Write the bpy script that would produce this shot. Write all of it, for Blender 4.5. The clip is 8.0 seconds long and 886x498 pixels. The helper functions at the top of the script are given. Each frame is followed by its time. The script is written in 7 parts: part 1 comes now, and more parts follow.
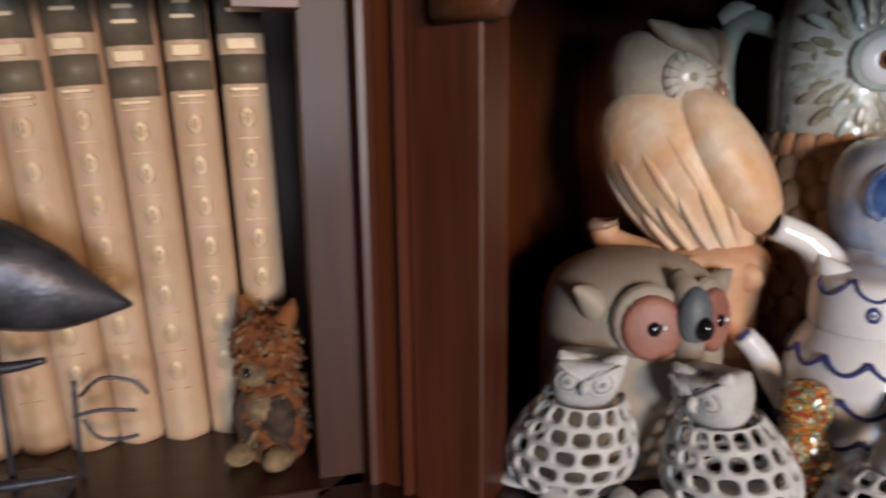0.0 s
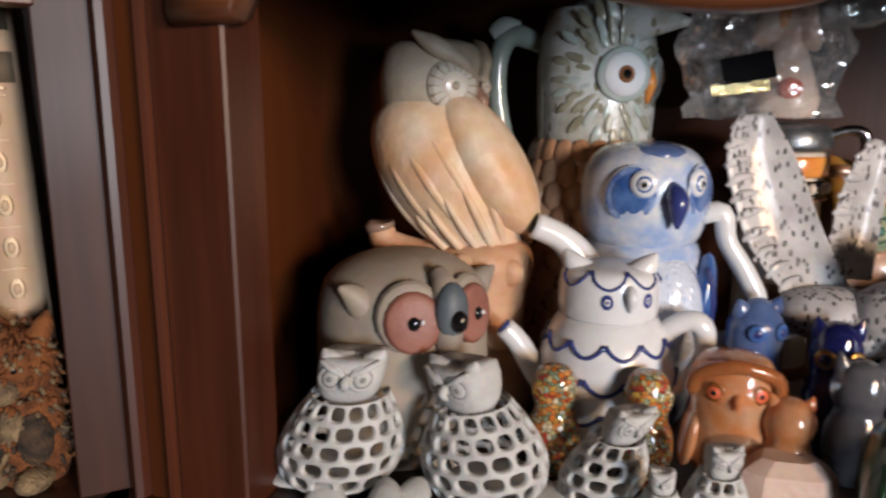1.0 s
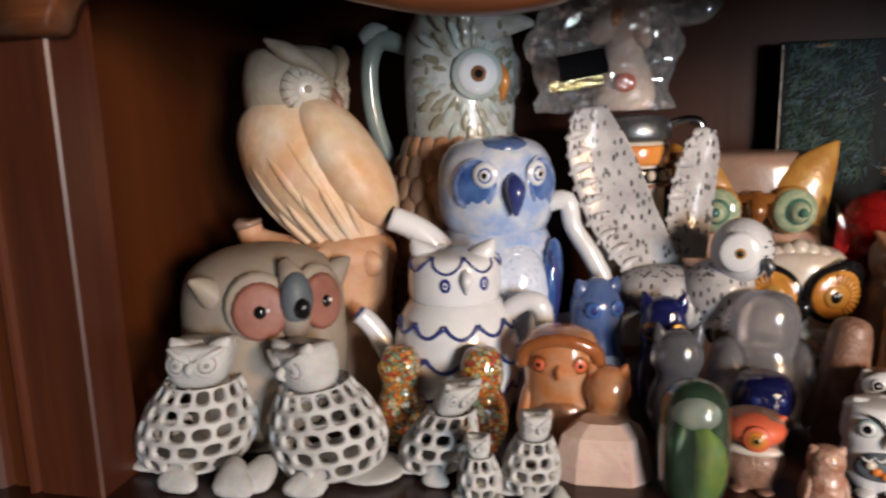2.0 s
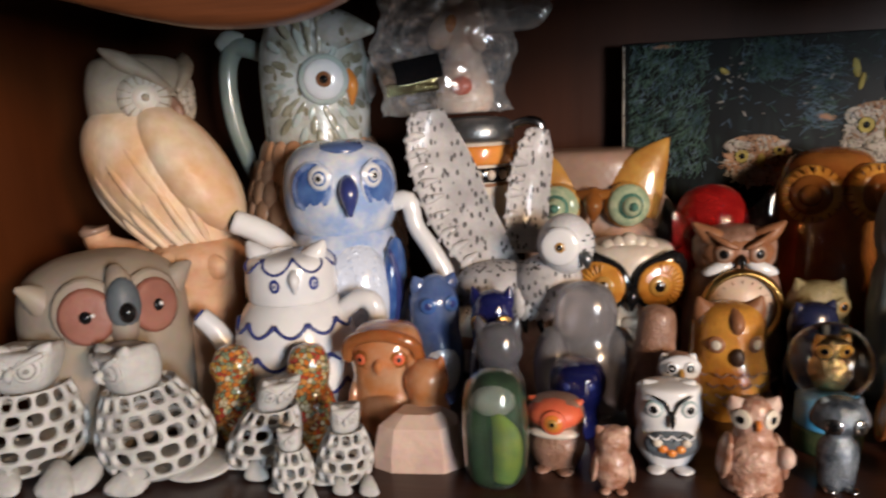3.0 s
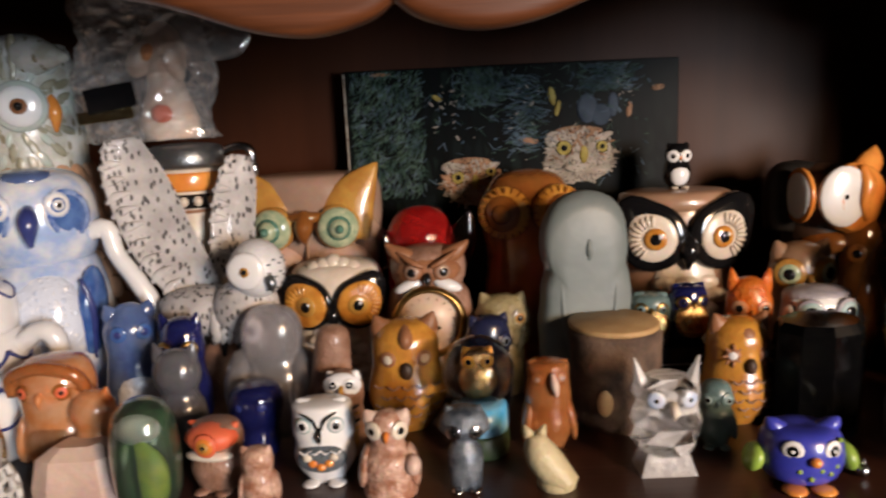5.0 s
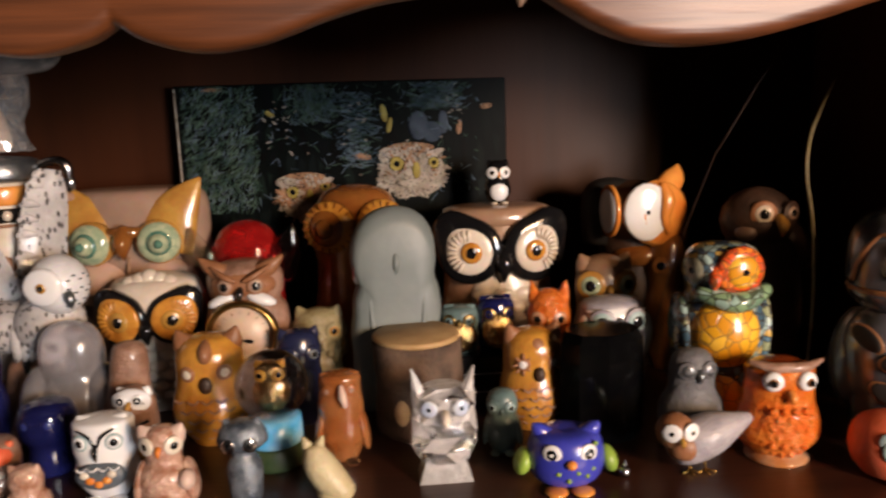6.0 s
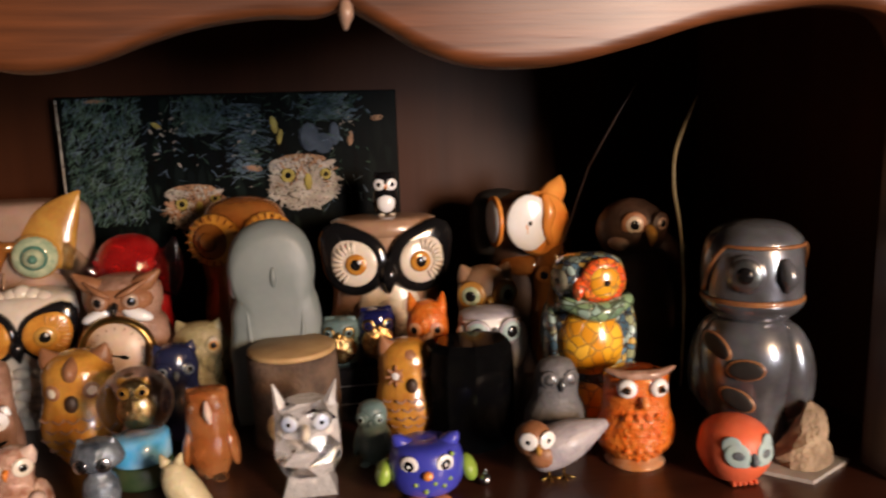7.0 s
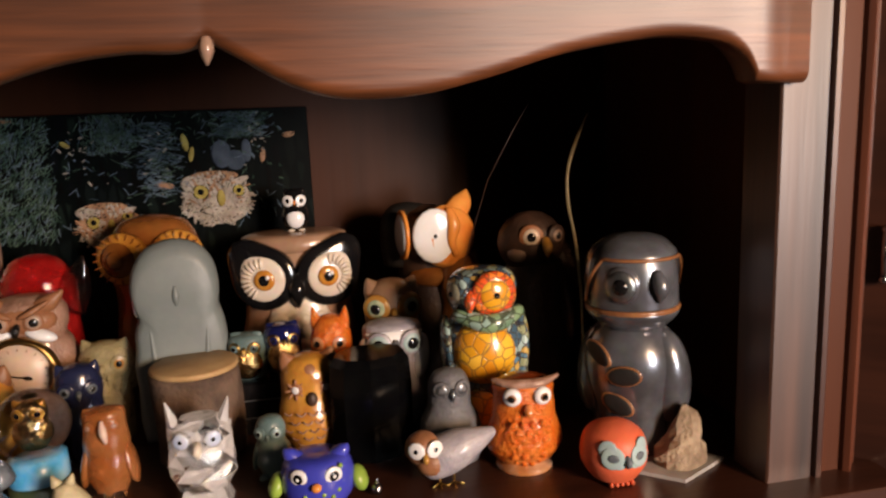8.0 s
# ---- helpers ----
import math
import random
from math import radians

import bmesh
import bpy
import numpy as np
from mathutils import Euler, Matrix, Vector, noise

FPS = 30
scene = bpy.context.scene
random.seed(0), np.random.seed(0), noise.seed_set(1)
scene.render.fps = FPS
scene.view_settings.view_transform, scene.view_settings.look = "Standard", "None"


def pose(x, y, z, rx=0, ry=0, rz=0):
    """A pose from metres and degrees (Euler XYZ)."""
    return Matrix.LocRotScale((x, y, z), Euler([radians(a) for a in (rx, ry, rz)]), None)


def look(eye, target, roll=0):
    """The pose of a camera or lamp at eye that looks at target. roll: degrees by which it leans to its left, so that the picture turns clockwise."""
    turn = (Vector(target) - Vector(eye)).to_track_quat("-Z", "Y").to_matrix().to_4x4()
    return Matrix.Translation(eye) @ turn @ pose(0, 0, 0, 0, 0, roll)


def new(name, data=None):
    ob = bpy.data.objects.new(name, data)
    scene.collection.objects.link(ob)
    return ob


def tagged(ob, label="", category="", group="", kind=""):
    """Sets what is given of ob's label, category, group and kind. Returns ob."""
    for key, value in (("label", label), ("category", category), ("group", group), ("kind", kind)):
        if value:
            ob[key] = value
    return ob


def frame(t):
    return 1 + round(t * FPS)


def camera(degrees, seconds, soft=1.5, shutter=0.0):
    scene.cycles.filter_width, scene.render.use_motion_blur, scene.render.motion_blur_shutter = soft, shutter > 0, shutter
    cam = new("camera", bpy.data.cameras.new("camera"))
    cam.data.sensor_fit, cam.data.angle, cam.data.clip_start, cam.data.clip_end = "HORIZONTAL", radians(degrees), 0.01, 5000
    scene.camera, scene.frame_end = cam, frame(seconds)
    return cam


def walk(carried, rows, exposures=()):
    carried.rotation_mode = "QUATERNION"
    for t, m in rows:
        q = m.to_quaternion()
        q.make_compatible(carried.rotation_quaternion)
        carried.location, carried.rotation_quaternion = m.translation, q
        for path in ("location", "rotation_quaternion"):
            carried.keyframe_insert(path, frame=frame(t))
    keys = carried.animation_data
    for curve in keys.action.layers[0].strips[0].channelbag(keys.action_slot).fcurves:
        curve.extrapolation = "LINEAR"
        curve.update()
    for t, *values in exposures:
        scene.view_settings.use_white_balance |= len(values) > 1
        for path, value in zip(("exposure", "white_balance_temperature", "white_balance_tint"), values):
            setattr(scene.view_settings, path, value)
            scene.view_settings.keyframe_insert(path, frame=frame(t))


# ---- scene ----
cam = camera(63.7, 8.0, soft=2.3, shutter=0.5)
# seconds, eye x y z in metres, yaw, pitch and roll in degrees
ROWS = [
    (0.0, 0.0050, -0.0026, 0.1797, 26.14, -11.89, -0.72),
    (0.5, 0.0225, 0.0120, 0.1777, 19.16, -11.57, 0.07),
    (1.0, 0.0470, 0.0038, 0.1776, 14.25, -11.24, 0.15),
    (2.5, 0.1583, -0.0064, 0.1728, 11.55, -10.84, -2.21),
    (3.0, 0.1939, -0.0061, 0.1739, 9.54, -10.98, -2.59),
    (3.5, 0.2201, -0.0086, 0.1809, 8.12, -10.96, -3.01),
    (4.0, 0.2552, -0.0099, 0.1811, 5.74, -10.70, -2.91),
    (4.2, 0.2699, -0.0105, 0.1834, 4.67, -10.72, -2.87),
    (5.3, 0.3322, -0.0107, 0.1789, -0.84, -10.35, -2.46),
    (5.5, 0.3508, -0.0140, 0.1792, -1.63, -10.05, -2.34),
    (6.0, 0.3898, -0.0235, 0.1807, -4.60, -9.97, -1.94),
    (6.5, 0.4118, -0.0272, 0.1853, -6.25, -10.04, -1.86),
    (7.0, 0.4377, -0.0332, 0.1865, -8.24, -9.94, -1.86),
    (7.5, 0.4646, -0.0451, 0.1891, -9.86, -9.91, -2.12),
    (8.0, 0.4769, -0.0527, 0.1962, -11.06, -9.98, -2.43),
]
walk(cam, [(t, pose(x, y, z, 90 + pitch, 0, yaw) @ pose(0, 0, 0, 0, 0, roll)) for t, x, y, z, yaw, pitch, roll in ROWS],
     # the automatic white balance drifts warmer as the pale figures leave the view
     [(0.0, -0.12, 6100, 10), (1.0, -0.02, 6150, 10), (2.5, -0.06, 6400, 10), (4.0, -0.06, 6550, 11), (5.5, -0.03, 6900, 14), (6.5, -0.07, 7200, 17), (8.0, -0.13, 7150, 17)])

# ---------------------------------------------------------------- light
world = bpy.data.worlds.new("world")
world.use_nodes = True
world.node_tree.nodes["Background"].inputs[0].default_value = (0.5, 0.6, 0.75, 1)
world.node_tree.nodes["Background"].inputs[1].default_value = 0.05
scene.world = world
scene.view_settings.exposure = 0.0


def area_light(name, eye, target, sx, sy, watts, colour):
    data = bpy.data.lights.new(name, "AREA")
    data.shape, data.size, data.size_y, data.energy, data.color = "RECTANGLE", sx, sy, watts, colour
    ob = new(name, data)
    ob.matrix_world = look(eye, target)
    return ob


# daylight in the window behind and to the right of the camera, and a warm ceiling-hung lamp nearer by
area_light("window_daylight", (1.75, -1.95, 0.27), (0.3, 0.4, 0.08), 0.5, 0.65, 60, (0.86, 0.93, 1.0))
area_light("room_lamp", (1.12, -0.73, 0.385), (0.42, 0.4, 0.06), 0.22, 0.22, 16.5, (1.0, 0.65, 0.38))


# ---------------------------------------------------------------- materials
def nodes_of(m):
    m.use_nodes = True
    return m.node_tree.nodes, m.node_tree.links


def paint(name, a, b=None, rough=0.5, metal=0.0, size=40.0, bump=0.15, coat=0.0, clear=0.0, ior=1.45, fine=6.0, sheen=0.0, glow=0.0, dirt=0.25):
    """A surface of two mingled colours at two scales, with a fine relief."""
    m = bpy.data.materials.new(name)
    n, l = nodes_of(m)
    p = n["Principled BSDF"]
    b = b or tuple(c * 0.72 for c in a)
    co = n.new("ShaderNodeTexCoord")
    big, small = n.new("ShaderNodeTexNoise"), n.new("ShaderNodeTexNoise")
    big.inputs["Scale"].default_value, big.inputs["Detail"].default_value = size, 4
    small.inputs["Scale"].default_value, small.inputs["Detail"].default_value = size * fine, 5
    mix, mix2 = n.new("ShaderNodeMix"), n.new("ShaderNodeMix")
    mix.data_type = mix2.data_type = "RGBA"
    mix2.blend_type = "MULTIPLY"
    ramp = n.new("ShaderNodeValToRGB")
    ramp.color_ramp.elements[0].position, ramp.color_ramp.elements[1].position = 0.38, 0.64
    l.new(co.outputs["Object"], big.inputs["Vector"])
    l.new(co.outputs["Object"], small.inputs["Vector"])
    l.new(big.outputs["Fac"], ramp.inputs["Fac"])
    l.new(ramp.outputs["Color"], mix.inputs["Factor"])
    mix.inputs["A"].default_value, mix.inputs["B"].default_value = (*a, 1), (*b, 1)
    mix2.inputs["Factor"].default_value = dirt
    l.new(mix.outputs["Result"], mix2.inputs["A"])
    l.new(small.outputs["Color"], mix2.inputs["B"])
    l.new(mix2.outputs["Result"], p.inputs["Base Color"])
    p.inputs["Roughness"].default_value, p.inputs["Metallic"].default_value = rough, metal
    p.inputs["Coat Weight"].default_value, p.inputs["Coat Roughness"].default_value = coat, 0.06
    p.inputs["Transmission Weight"].default_value, p.inputs["IOR"].default_value = clear, ior
    p.inputs["Sheen Weight"].default_value = sheen
    if bump:
        bp = n.new("ShaderNodeBump")
        bp.inputs["Strength"].default_value, bp.inputs["Distance"].default_value = bump, 0.002
        l.new(small.outputs["Fac"], bp.inputs["Height"])
        l.new(bp.outputs["Normal"], p.inputs["Normal"])
    return m


def cells(name, colours, joint, size=120.0, edge=0.06, rough=0.25, coat=0.6, stretch=(1, 1, 1), bump=0.4, smooth=False):
    """Small pieces in the given colours, parted by joints (mosaic, confetti glass, painted feathers)."""
    m = bpy.data.materials.new(name)
    n, l = nodes_of(m)
    p = n["Principled BSDF"]
    co, mp = n.new("ShaderNodeTexCoord"), n.new("ShaderNodeMapping")
    mp.inputs["Scale"].default_value = stretch
    v, e = n.new("ShaderNodeTexVoronoi"), n.new("ShaderNodeTexVoronoi")
    e.feature = "DISTANCE_TO_EDGE"
    for x in (v, e):
        x.inputs["Scale"].default_value = size
        l.new(mp.outputs["Vector"], x.inputs["Vector"])
    l.new(co.outputs["Object"], mp.inputs["Vector"])
    sep, ramp, lim = n.new("ShaderNodeSeparateColor"), n.new("ShaderNodeValToRGB"), n.new("ShaderNodeMapRange")
    ramp.color_ramp.interpolation = "LINEAR" if smooth else "CONSTANT"
    els = ramp.color_ramp.elements
    while len(els) < len(colours):
        els.new(0.5)
    for k, c in enumerate(colours):
        els[k].position = k / len(colours)
        els[k].color = (*c, 1)
    l.new(v.outputs["Color"], sep.inputs["Color"])
    l.new(sep.outputs["Red"], ramp.inputs["Fac"])
    lim.inputs["From Min"].default_value, lim.inputs["From Max"].default_value = edge * 0.5, edge
    l.new(e.outputs["Distance"], lim.inputs["Value"])
    mix = n.new("ShaderNodeMix")
    mix.data_type = "RGBA"
    mix.inputs["A"].default_value = (*joint, 1)
    l.new(lim.outputs["Result"], mix.inputs["Factor"])
    l.new(ramp.outputs["Color"], mix.inputs["B"])
    l.new(mix.outputs["Result"], p.inputs["Base Color"])
    p.inputs["Roughness"].default_value, p.inputs["Coat Weight"].default_value = rough, coat
    p.inputs["Coat Roughness"].default_value = 0.06
    bp = n.new("ShaderNodeBump")
    bp.inputs["Strength"].default_value, bp.inputs["Distance"].default_value = bump, 0.001
    l.new(lim.outputs["Result"], bp.inputs["Height"])
    l.new(bp.outputs["Normal"], p.inputs["Normal"])
    return m


def speckled(name, base, base2, spot, size=200.0, reach=0.22, stretch=(1, 1, 0.45), rough=0.5, coat=0.2):
    """A pale ground with many small dark dashes."""
    m = paint(name, base, base2, rough=rough, coat=coat, size=70, bump=0.2)
    n, l = nodes_of(m)
    p = n["Principled BSDF"]
    was = p.inputs["Base Color"].links[0].from_socket
    co, mp, v, lim, mix = n.new("ShaderNodeTexCoord"), n.new("ShaderNodeMapping"), n.new("ShaderNodeTexVoronoi"), n.new("ShaderNodeMapRange"), n.new("ShaderNodeMix")
    mp.inputs["Scale"].default_value = stretch
    v.inputs["Scale"].default_value = size
    lim.inputs["From Min"].default_value, lim.inputs["From Max"].default_value = reach, reach + 0.08
    mix.data_type = "RGBA"
    mix.inputs["A"].default_value = (*spot, 1)
    l.new(co.outputs["Object"], mp.inputs["Vector"])
    l.new(mp.outputs["Vector"], v.inputs["Vector"])
    l.new(v.outputs["Distance"], lim.inputs["Value"])
    l.new(lim.outputs["Result"], mix.inputs["Factor"])
    l.new(was, mix.inputs["B"])
    l.new(mix.outputs["Result"], p.inputs["Base Color"])
    return m


def wood(name, dark, light, rough=0.35, along="Z", coat=0.3, scale=1.0, streak=0.5, shine=0.5, relief=0.25, veil=0.25):
    """Stained wood with long grain, pores and a thin lacquer."""
    m = bpy.data.materials.new(name)
    n, l = nodes_of(m)
    p = n["Principled BSDF"]
    co, mp, mq = n.new("ShaderNodeTexCoord"), n.new("ShaderNodeMapping"), n.new("ShaderNodeMapping")
    s = {"X": (2, 34, 34), "Y": (34, 2, 34), "Z": (34, 34, 2)}[along]
    mp.inputs["Scale"].default_value = tuple(c * scale for c in s)
    mq.inputs["Scale"].default_value = tuple(c * scale * 6 for c in s)
    a, b, c = n.new("ShaderNodeTexNoise"), n.new("ShaderNodeTexNoise"), n.new("ShaderNodeTexNoise")
    a.inputs["Scale"].default_value, a.inputs["Detail"].default_value, a.inputs["Distortion"].default_value = 1.0, 5, 0.6
    b.inputs["Scale"].default_value, b.inputs["Detail"].default_value = 1.0, 3
    c.inputs["Scale"].default_value = 9
    l.new(co.outputs["Object"], mp.inputs["Vector"])
    l.new(co.outputs["Object"], mq.inputs["Vector"])
    l.new(co.outputs["Object"], c.inputs["Vector"])
    l.new(mp.outputs["Vector"], a.inputs["Vector"])
    l.new(mq.outputs["Vector"], b.inputs["Vector"])
    ramp = n.new("ShaderNodeValToRGB")
    ramp.color_ramp.elements[0].position, ramp.color_ramp.elements[1].position = 0.34, 0.66
    ramp.color_ramp.elements[0].color, ramp.color_ramp.elements[1].color = (*dark, 1), (*light, 1)
    l.new(a.outputs["Fac"], ramp.inputs["Fac"])
    mix = n.new("ShaderNodeMix")
    mix.data_type, mix.blend_type = "RGBA", "MULTIPLY"
    mix.inputs["Factor"].default_value = streak
    l.new(ramp.outputs["Color"], mix.inputs["A"])
    l.new(b.outputs["Fac"], mix.inputs["B"])
    l.new(mix.outputs["Result"], p.inputs["Base Color"])
    rr = n.new("ShaderNodeMapRange")
    rr.inputs["To Min"].default_value, rr.inputs["To Max"].default_value = rough * 0.7, rough * 1.3
    l.new(c.outputs["Fac"], rr.inputs["Value"])
    l.new(rr.outputs["Result"], p.inputs["Roughness"])
    p.inputs["Coat Weight"].default_value, p.inputs["Coat Roughness"].default_value = coat, veil
    bp = n.new("ShaderNodeBump")
    p.inputs["Specular IOR Level"].default_value = shine
    bp.inputs["Strength"].default_value, bp.inputs["Distance"].default_value = relief, 0.0006
    l.new(b.outputs["Fac"], bp.inputs["Height"])
    l.new(bp.outputs["Normal"], p.inputs["Normal"])
    return m


WOOD = wood("cherry_wood", (0.058, 0.0135, 0.0045), (0.120, 0.029, 0.0095), rough=0.48, coat=0.10, scale=0.8, streak=0.7)
WOOD_X = wood("cherry_wood_across", (0.120, 0.036, 0.0110), (0.235, 0.072, 0.022), along="X", rough=0.45, coat=0.16, streak=1.0, relief=0.8, veil=0.30)
WOOD_POST = wood("post_wood", (0.05, 0.019, 0.010), (0.20, 0.085, 0.050), rough=0.5, coat=0.65, streak=1.0, relief=0.9, veil=0.40, scale=0.55)
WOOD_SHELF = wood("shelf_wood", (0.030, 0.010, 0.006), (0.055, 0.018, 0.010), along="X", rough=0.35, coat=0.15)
# back panel tone is lowered to include the shade behind the valance
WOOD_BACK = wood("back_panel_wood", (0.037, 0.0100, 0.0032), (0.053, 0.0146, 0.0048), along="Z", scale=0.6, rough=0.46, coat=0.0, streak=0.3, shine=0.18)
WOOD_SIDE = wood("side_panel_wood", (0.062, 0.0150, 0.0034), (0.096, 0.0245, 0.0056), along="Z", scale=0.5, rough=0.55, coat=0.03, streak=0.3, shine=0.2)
# darker copy of the cherry, with the shade on the stile in its colour
WOOD_STILE = wood("stile_wood", (0.040, 0.014, 0.008), (0.070, 0.024, 0.013), rough=0.5, coat=0.04, shine=0.3)
# dark tone chosen to hold down the room's ambient light
PLASTER = paint("room_plaster", (0.10, 0.09, 0.08), (0.085, 0.075, 0.065), rough=0.9, size=3)
CARPET = paint("room_floor", (0.12, 0.09, 0.07), rough=0.95, size=5)

CLEAR2 = paint("thin_clear_glass", (0.97, 0.97, 0.97), (0.97, 0.97, 0.97), rough=0.0, clear=1.0, ior=1.05, bump=0, dirt=0.0, coat=1.0)
WHITE = paint("white_glaze", (0.80, 0.80, 0.80), (0.70, 0.71, 0.74), rough=0.2, coat=0.7, bump=0.03, dirt=0.1)
IVORY = paint("ivory_glaze", (0.74, 0.66, 0.56), (0.62, 0.52, 0.42), rough=0.3, coat=0.4, bump=0.08)
BLACK = paint("black_glaze", (0.006, 0.006, 0.007), (0.010, 0.009, 0.009), rough=0.12, coat=0.2, bump=0.02)
MATT_BLACK = paint("dark_shade", (0.015, 0.013, 0.012), rough=0.6)
COBALT = paint("cobalt_glaze", (0.03, 0.085, 0.30), (0.10, 0.20, 0.48), rough=0.2, coat=0.7, bump=0.03, size=70)
DUSTYBLUE = paint("dusty_blue_glaze", (0.06, 0.10, 0.26), (0.12, 0.18, 0.36), rough=0.2, coat=0.6, size=60)
NAVY = paint("navy_brush", (0.03, 0.04, 0.17), (0.05, 0.07, 0.26), rough=0.25, coat=0.6, bump=0.02)
INKBLUE = paint("ink_blue_glaze", (0.010, 0.013, 0.040), (0.018, 0.022, 0.060), rough=0.25, coat=0.4, bump=0.05)
PALEBLUE = paint("pale_blue_glaze", (0.73, 0.76, 0.81), (0.33, 0.46, 0.75), rough=0.2, coat=0.7, bump=0.1, size=55)
SPONGE = cells("sponged_blue", ((0.66, 0.70, 0.78), (0.48, 0.58, 0.76), (0.72, 0.75, 0.80), (0.58, 0.66, 0.78)), (0.60, 0.66, 0.78), size=230, edge=0.3, rough=0.2, coat=0.8, bump=0.5, smooth=True)
WASHBLUE = paint("washed_cobalt", (0.04, 0.10, 0.36), (0.30, 0.42, 0.70), rough=0.2, coat=0.7, bump=0.03, size=110)
OBSIDIAN = paint("obsidian", (0.002, 0.002, 0.0025), (0.004, 0.004, 0.004), rough=0.1, bump=0.03)
OBSIDIAN.node_tree.nodes["Principled BSDF"].inputs["Specular IOR Level"].default_value = 0.2
LEAFGOLD = paint("crinkled_gold_leaf", (0.80, 0.56, 0.26), (0.55, 0.32, 0.12), rough=0.22, metal=1.0, size=140, bump=1.0, fine=2)
DARKCELADON = paint("dark_celadon_glaze", (0.20, 0.25, 0.23), (0.28, 0.33, 0.30), rough=0.2, coat=0.7, bump=0.03)
SOAP = paint("soapstone", (0.62, 0.62, 0.61), (0.50, 0.50, 0.49), rough=0.65, bump=0.25, size=60)
SOAPDARK = paint("soapstone_cut", (0.30, 0.30, 0.29), (0.24, 0.24, 0.235), rough=0.7, bump=0.25, size=60)
BEIGE = paint("beige_stoneware", (0.40, 0.33, 0.26), (0.32, 0.275, 0.23), rough=0.55, bump=0.12, size=25)
PINKDISC = paint("mauve_clay", (0.36, 0.16, 0.12), (0.29, 0.12, 0.09), rough=0.5, size=50)
PINKRIM = paint("mauve_clay_edge", (0.27, 0.10, 0.07), (0.22, 0.08, 0.055), rough=0.5, size=50)
SLATE = paint("slate_blue_clay", (0.09, 0.11, 0.13), (0.13, 0.15, 0.17), rough=0.5, size=60)
PEACH = paint("peach_ceramic", (0.74, 0.42, 0.22), (0.76, 0.64, 0.48), rough=0.45, bump=0.4, size=32, fine=4)
PALETAUPE = paint("pale_taupe_ceramic", (0.56, 0.50, 0.42), (0.48, 0.42, 0.34), rough=0.5, bump=0.3, size=70)
PEACH2 = paint("peach_trunk", (0.58, 0.30, 0.16), (0.66, 0.41, 0.26), rough=0.55, bump=0.5, size=50, fine=3)
TAUPE = paint("taupe_ceramic", (0.36, 0.28, 0.20), (0.47, 0.39, 0.30), rough=0.5, bump=0.3, size=50)
MUG = speckled("jug_feathers", (0.62, 0.65, 0.64), (0.42, 0.42, 0.36), (0.22, 0.20, 0.14), size=150, reach=0.20, stretch=(1, 1, 0.5), rough=0.2, coat=0.7)
MUGBROWN = cells("jug_brown_feathers", ((0.50, 0.26, 0.14), (0.60, 0.36, 0.22), (0.55, 0.30, 0.18)), (0.24, 0.12, 0.07), size=130, edge=0.14, stretch=(1, 1, 0.8))
MUGBROWN2 = paint("jug_feather_brown", (0.60, 0.33, 0.19), (0.48, 0.25, 0.14), rough=0.3, coat=0.5, size=110)
MUGBROWN3 = paint("jug_feather_peach", (0.66, 0.40, 0.26), (0.54, 0.30, 0.18), rough=0.3, coat=0.5, size=110)
OLIVE = paint("olive_brush", (0.24, 0.23, 0.16), (0.38, 0.38, 0.30), rough=0.25, coat=0.6, size=80)
CELADON = paint("celadon_glaze", (0.42, 0.50, 0.47), (0.52, 0.58, 0.55), rough=0.2, coat=0.7, bump=0.03)
ORANGE = paint("orange_glaze", (0.72, 0.22, 0.04), (0.80, 0.32, 0.07), rough=0.25, coat=0.6, bump=0.05)
AMBEREYE = paint("amber_eye", (0.62, 0.28, 0.05), (0.48, 0.18, 0.03), rough=0.15, coat=0.8, size=160)
SNOWY = speckled("snowy_feathers", (0.58, 0.56, 0.56), (0.42, 0.40, 0.40), (0.06, 0.055, 0.055), size=330, reach=0.27)
SNOWHEAD = paint("snowy_head", (0.74, 0.75, 0.77), (0.66, 0.66, 0.68), rough=0.4, coat=0.2, size=90)
BROWNGLAZE = paint("brown_glaze", (0.30, 0.17, 0.10), (0.38, 0.23, 0.15), rough=0.3, coat=0.5, size=30)
PINKGLAZE = paint("pinkish_glaze", (0.55, 0.36, 0.27), (0.46, 0.29, 0.21), rough=0.3, coat=0.5, size=30)
TAN = paint("tan_mottled_glaze", (0.36, 0.23, 0.17), (0.28, 0.18, 0.13), rough=0.35, coat=0.5, size=30)
OCHRE = paint("ochre_glaze", (0.50, 0.27, 0.06), (0.40, 0.18, 0.04), rough=0.25, coat=0.6, size=60)
GREENEYE = paint("green_glass_eye", (0.28, 0.37, 0.24), (0.48, 0.52, 0.34), rough=0.08, coat=1.0, size=200, bump=0.02)
GREENDARK = paint("green_iris", (0.10, 0.24, 0.18), rough=0.1, coat=1.0, size=200)
REDGLASS = paint("red_glass", (0.62, 0.025, 0.022), (0.46, 0.015, 0.015), rough=0.06, clear=0.60, bump=0.35, size=110, fine=2, dirt=0.05)
CRYSTAL = paint("cut_crystal", (0.92, 0.90, 0.90), (0.97, 0.97, 0.98), rough=0.02, clear=0.62, bump=0.7, size=110, fine=2, dirt=0.02)
CLEAR = paint("clear_glass", (0.95, 0.95, 0.97), (0.9, 0.92, 0.95), rough=0.03, clear=1.0, bump=0.3, size=90, fine=2, dirt=0.02)
FROST = paint("frosted_glass", (0.84, 0.82, 0.86), (0.76, 0.74, 0.78), rough=0.18, clear=0.84, coat=0.5, bump=0.08, dirt=0.05)
